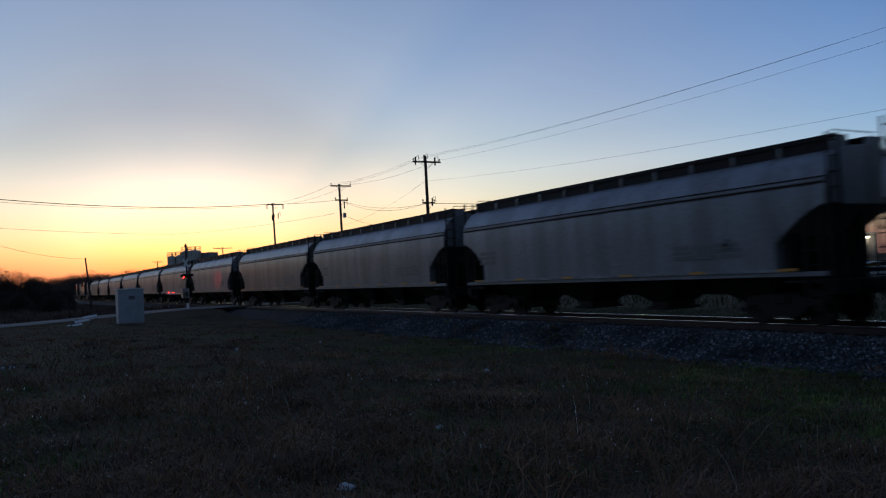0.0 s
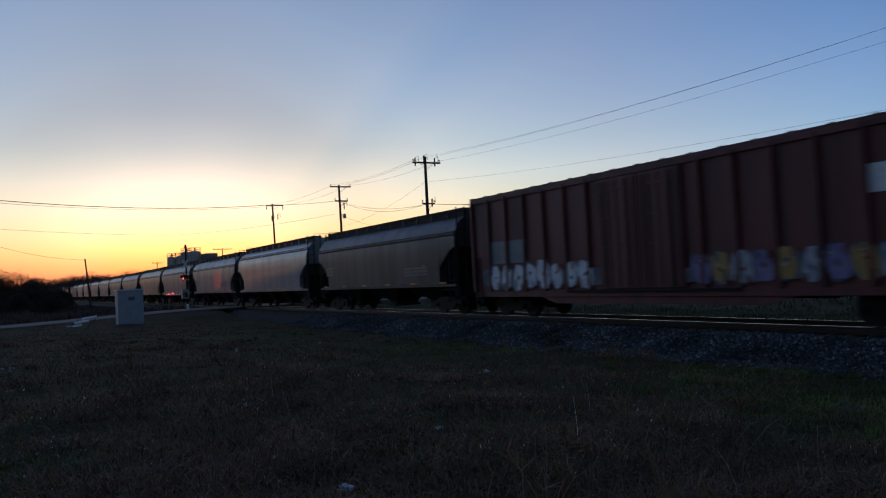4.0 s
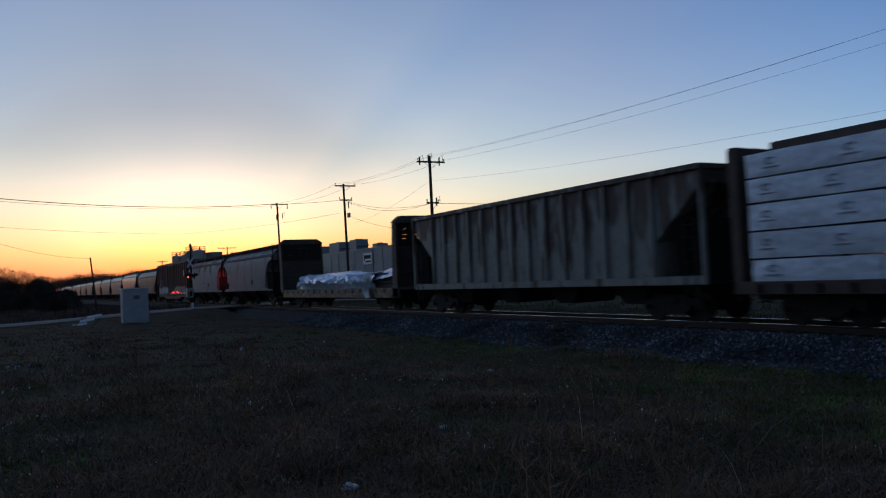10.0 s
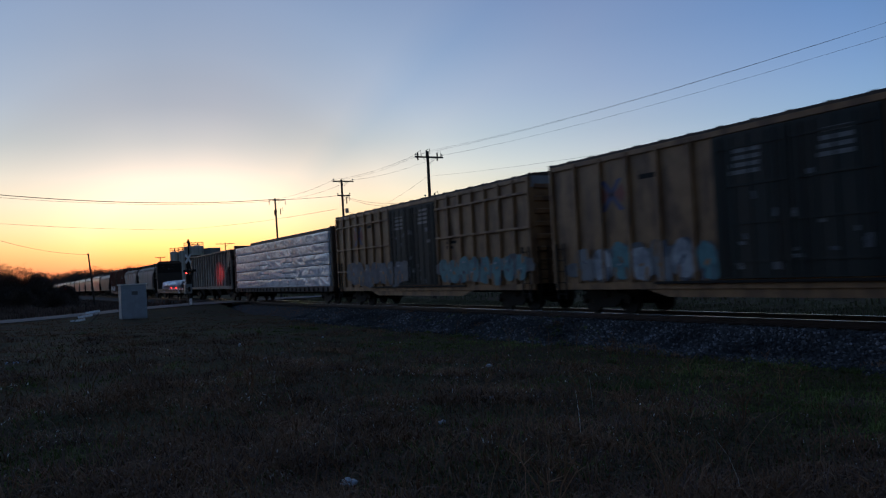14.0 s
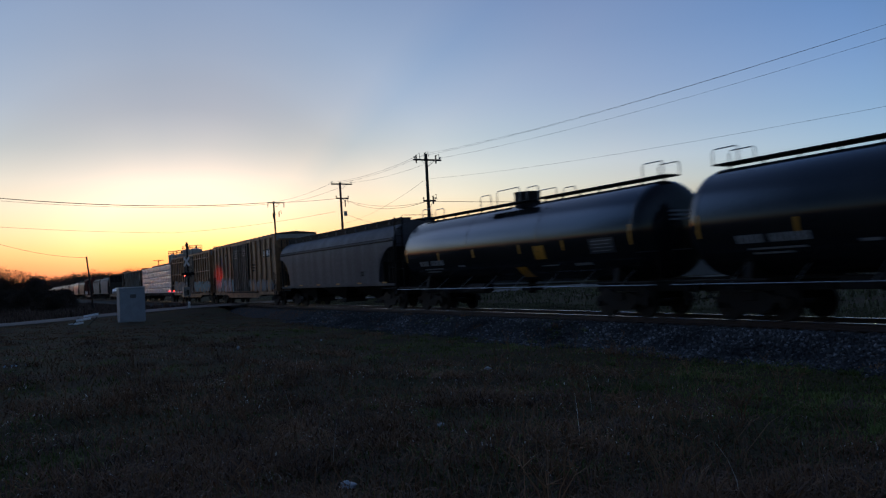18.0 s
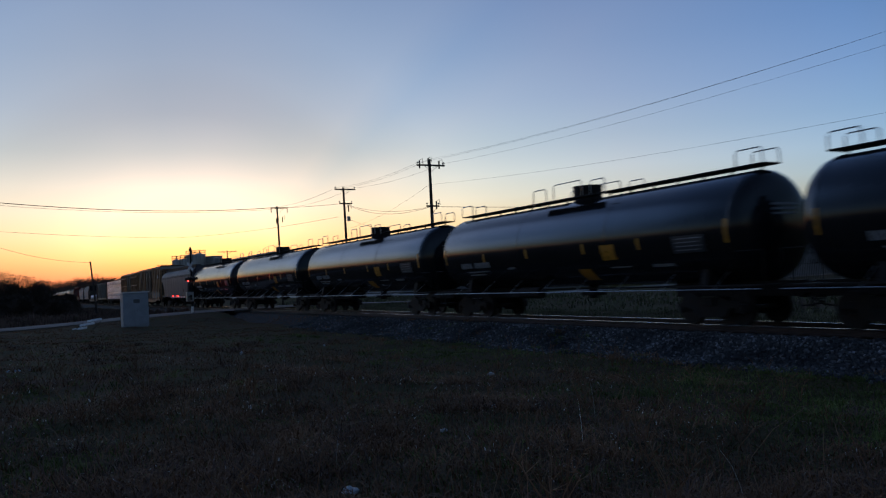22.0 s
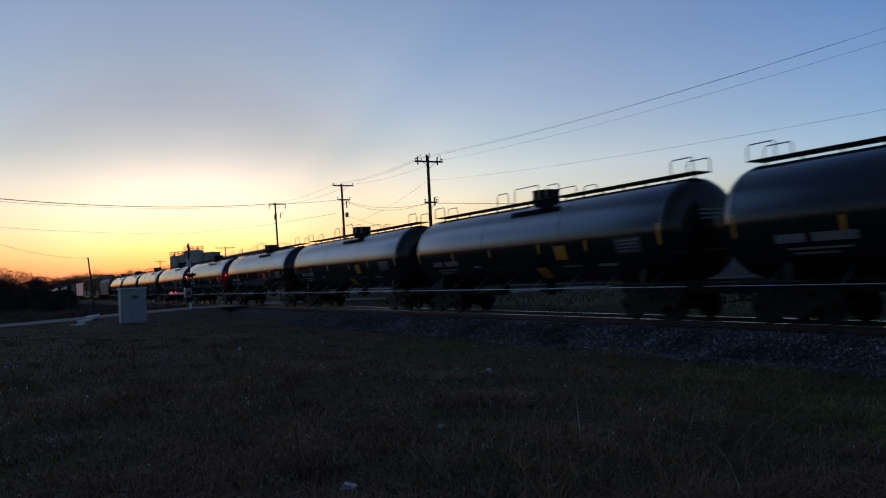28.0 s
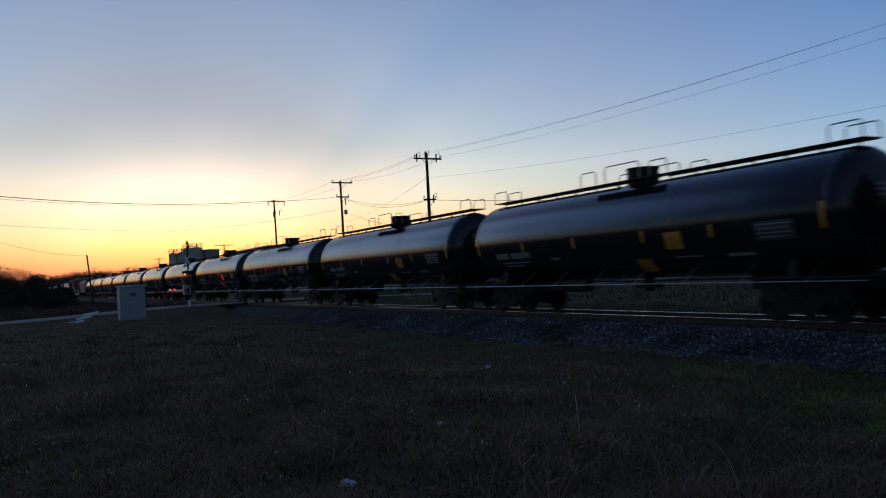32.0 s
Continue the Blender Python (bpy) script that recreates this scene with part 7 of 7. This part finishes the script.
def parked_car(m, paint, label):
    c = thing("parked_car", label, "car", m, group="cars parked behind the fence")
    half = [(-2.2, 0.35), (-2.25, 0.75), (-2.1, 0.95), (-1.35, 1.02), (-0.75, 1.42), (0.75, 1.45), (1.45, 1.05), (2.15, 0.9), (2.25, 0.6), (2.2, 0.35)]
    s = Shape().loft([[(x, y * (0.86 if z > 1.1 else 1), z) for x, z in half] for y in (-0.86, -0.8, 0.8, 0.86)])
    b = part("body", s, paint, c, smooth=True)
    for side in (-1, 1):
        part("side_window", Shape().slab([(-1.1, 1.05), (-0.68, 1.36), (0.68, 1.38), (1.2, 1.06)], side * 0.865 - 0.01, side * 0.865 + 0.01), GLASS_DARK, b)
        for x in (-1.35, 1.4):
            w = part("wheel", Shape().disc(x, side * 0.72, 0.32, 0.32, side * 0.18, 20, "y"), DARK_STEEL, c, "black tyre", True)
            part("rim", Shape().disc(x, side * 0.9, 0.32, 0.2, side * 0.01, 14, "y"), GALV, w)
        part("headlight", Shape().box(2.2, 2.26, side * 0.6 - 0.15, side * 0.6 + 0.15, 0.65, 0.8), GALV, c)
    return c


CAR_WHITE = plain("white_car_paint", (0.6, 0.62, 0.64), 0.25)
parked_car(pose(-40.6, 66.5, -0.45, 0, 0, 70), CAR_WHITE, "white sedan parked behind the fence")
parked_car(pose(-37.5, 72.0, -0.45, 0, 0, 64), plain("dark_car_paint", (0.03, 0.03, 0.04), 0.25), "dark sedan parked behind the fence")


# ---------------------------------------------------------------- trees and bushes
def twig_cloud(g, v, f, c, r, n, size, flat=1.0):
    """Small slim leaves and twig tips scattered through a ball."""
    for _ in range(n):
        while True:
            p = Vector((g.uniform(-1, 1), g.uniform(-1, 1), g.uniform(-1, 1)))
            if p.length < 1:
                break
        p = Vector(c) + Vector((p.x * r, p.y * r, p.z * r * flat))
        d = Vector((g.uniform(-1, 1), g.uniform(-1, 1), g.uniform(-0.4, 1))).normalized()
        s = d.cross(Vector((g.uniform(-1, 1), g.uniform(-1, 1), g.uniform(-1, 1)))).normalized()
        k = size * g.uniform(0.5, 1.3)
        b = len(v)
        v += [tuple(p - s * k * 0.3), tuple(p + s * k * 0.3), tuple(p + d * k * 1.6)]
        f.append((b, b + 1, b + 2))


def bush(x, y, w, h, seed, label="dense dark winter brush beside the railway", n=20000, size=0.085):
    g = random.Random(seed)
    t = thing("bush", label, "bush", pose(x, y, ground_z(x, y) - 0.05), group="brush by the road")
    stem = Shape()
    v, f = [], []
    for k in range(14):
        a, q = g.uniform(0, 6.28), g.random() ** 0.5 * w * 0.45
        hh = h * g.uniform(0.55, 1.0) * (1 - 0.35 * (q / w))
        top = Vector((math.cos(a) * q, math.sin(a) * q, hh))
        stem.tube([(math.cos(a) * q * 0.3, math.sin(a) * q * 0.3, 0), top * 0.6, top], [0.05, 0.035, 0.01], 5, False)
        twig_cloud(g, v, f, top * 0.8, h * 0.24, n // 12, size)
        twig_cloud(g, v, f, (top.x, top.y, hh * 0.35), h * 0.33, n // 20, size, 1.1)
        for j in range(16):
            u = top * g.uniform(0.6, 1)
            e = u + Vector((g.uniform(-1, 1), g.uniform(-1, 1), g.uniform(0, 1))) * h * 0.22
            stem.tube([u, e], [0.012, 0.004], 3, False)
    part("stem_clump", raw_mesh("stem_clump", stem.v, stem.f, BARK), None, t)
    part("foliage", raw_mesh("foliage", v, f, TWIG), None, t, "mass of fine dark twigs")
    return t


for i, (x, y, w, h) in enumerate(((-103, -0.6, 6, 5.6), (-102, 1.8, 4.5, 4.9), (-103.5, 3.4, 3.6, 4.6), (-104, 5.2, 3, 2.9), (-106, -4.5, 7, 5.4), (-104, 3.2, 3, 2.4), (-99, -6, 6, 3.8), (-105, 5.6, 4.5, 3.0), (-98, 0.6, 5, 3.2), (-125, -2.5, 7, 4.0), (-100, 4.2, 4, 2.6), (-96, -3.5, 5, 3.4),
                                  (-110, -9, 8, 4.4), (-121, -6, 8, 4.2))):
    bush(x, y, w, h, 40 + i)


def bare_tree(x, y, h, seed, label="bare winter tree with fine branching"):
    g = random.Random(seed)
    t = thing("tree", label, "tree", pose(x, y, ground_z(x, y) - 0.1), group="trees on the skyline")
    trunk = Shape().tube([(0, 0, 0), (0.1, 0.05, h * 0.3), (0.0, 0.1, h * 0.55)], [h * 0.025, h * 0.02, h * 0.012], 7, False)
    v, f = [], []
    for k in range(16):
        z = h * g.uniform(0.25, 0.55)
        a = g.uniform(0, 6.28)
        q = h * g.uniform(0.14, 0.36)
        e = Vector((math.cos(a) * q, math.sin(a) * q, min(h, z + h * g.uniform(0.2, 0.45))))
        m_ = Vector((e.x * 0.5, e.y * 0.5, z + (e.z - z) * 0.6))
        trunk.tube([(0, 0, z), m_, e], [h * 0.01, h * 0.007, h * 0.003], 4, False)
        for j in range(9):
            s_ = m_.lerp(e, g.random())
            e2 = s_ + Vector((g.uniform(-1, 1), g.uniform(-1, 1), g.uniform(-0.1, 1))) * h * 0.14
            trunk.tube([s_, e2], [h * 0.004, h * 0.0015], 3, False)
            twig_cloud(g, v, f, e2, h * 0.07, 9, h * 0.012)
    part("trunk", raw_mesh("trunk", trunk.v, trunk.f, BARK), None, t, "trunk and limbs")
    part("crown", raw_mesh("crown", v, f, TWIG), None, t, "sparse crown of fine twigs")
    return t


for i, (x, y, h) in enumerate(((-321, 41, 11.5), (-300, 30, 8.5), (-330, 46, 9.0), (-262, 18, 9.0), (-285, 29, 8.0), (-305, 52, 9.5), (-250, 38, 7.5))):
    bare_tree(x, y, h, 70 + i)


def woods(name, spots, seed, label):
    """A far belt of trees, joined: trunks and twig masses with an uneven top."""
    g = random.Random(seed)
    v, f, st = [], [], Shape()
    for x, y, h in spots:
        z = -0.6
        st.tube([(x, y, z), (x, y, z + h * 0.6)], [h * 0.02, h * 0.01], 4, False)
        for k in range(5):
            twig_cloud(g, v, f, (x + g.uniform(-1, 1) * h * 0.35, y + g.uniform(-1, 1) * h * 0.35, z + h * g.uniform(0.3, 0.8)), h * g.uniform(0.16, 0.28), 120, h * 0.024)
        twig_cloud(g, v, f, (x, y, z + h * 0.27), h * 0.42, 130, h * 0.045, 0.85)
    n = len(v)
    v += st.v
    f += [tuple(n + i for i in q) for q in st.f]
    return tagged(new(name, raw_mesh(name, v, f, TWIG)), label, "woods", kind="stuff")


g = random.Random(5)
spots = []
for k in range(330):
    x = -250 - 480 * g.random() ** 1.3
    spots.append((x, 27 + 45 * g.random() + (60 if x > -290 else 0) * g.random(), 7.6 + (-x - 250) * 0.021 + 1.5 * math.sin(x * 0.05) + g.uniform(-1.3, 1.5)))
for k in range(60):
    spots.append((-170 - 160 * g.random(), -50 + 47 * g.random(), g.uniform(5.5, 8.5)))
woods("far_woods", spots, 6, "dark belt of leafless trees on the skyline")
ring = []
for k in range(260):
    a = radians(g.uniform(-175, 62))
    r = g.uniform(330, 480)
    ring.append((r * math.sin(a), r * math.cos(a), g.uniform(7, 12)))
woods("distant_woods", ring, 7, "distant dark tree line round the fields")


# ---------------------------------------------------------------- what moves
def travelled(t):
    """Metres that the train has gone after t seconds; it slows a little."""
    return 13.58 * t - 0.02246 * t * t


def motions():
    times = [0.0, 4.0, 8.0, 12.0, 16.0, 20.0, 24.0, 28.0, 32.0]
    for car, middle in train:
        walk(car, [(t, pose(middle - travelled(t), TRACK_Y, 0)) for t in times])
    # All wheels are alike and turn alike: the first is keyed, the others share its keys.
    first = wheelsets[0]
    turns = [(i / 20, pose(0, 0, 0, 0, -math.degrees(travelled(i / 20) / WHEEL_R) % 360, 0)) for i in range(641)]
    walk(first, turns)
    keys = first.animation_data
    for car, _ in train:
        for o in car.children_recursive:
            if o.name.startswith("wheelset") and o != first:
                o.rotation_mode = "QUATERNION"
                own = o.animation_data_create()
                own.action = keys.action
                own.action_slot = keys.action_slot


motions()
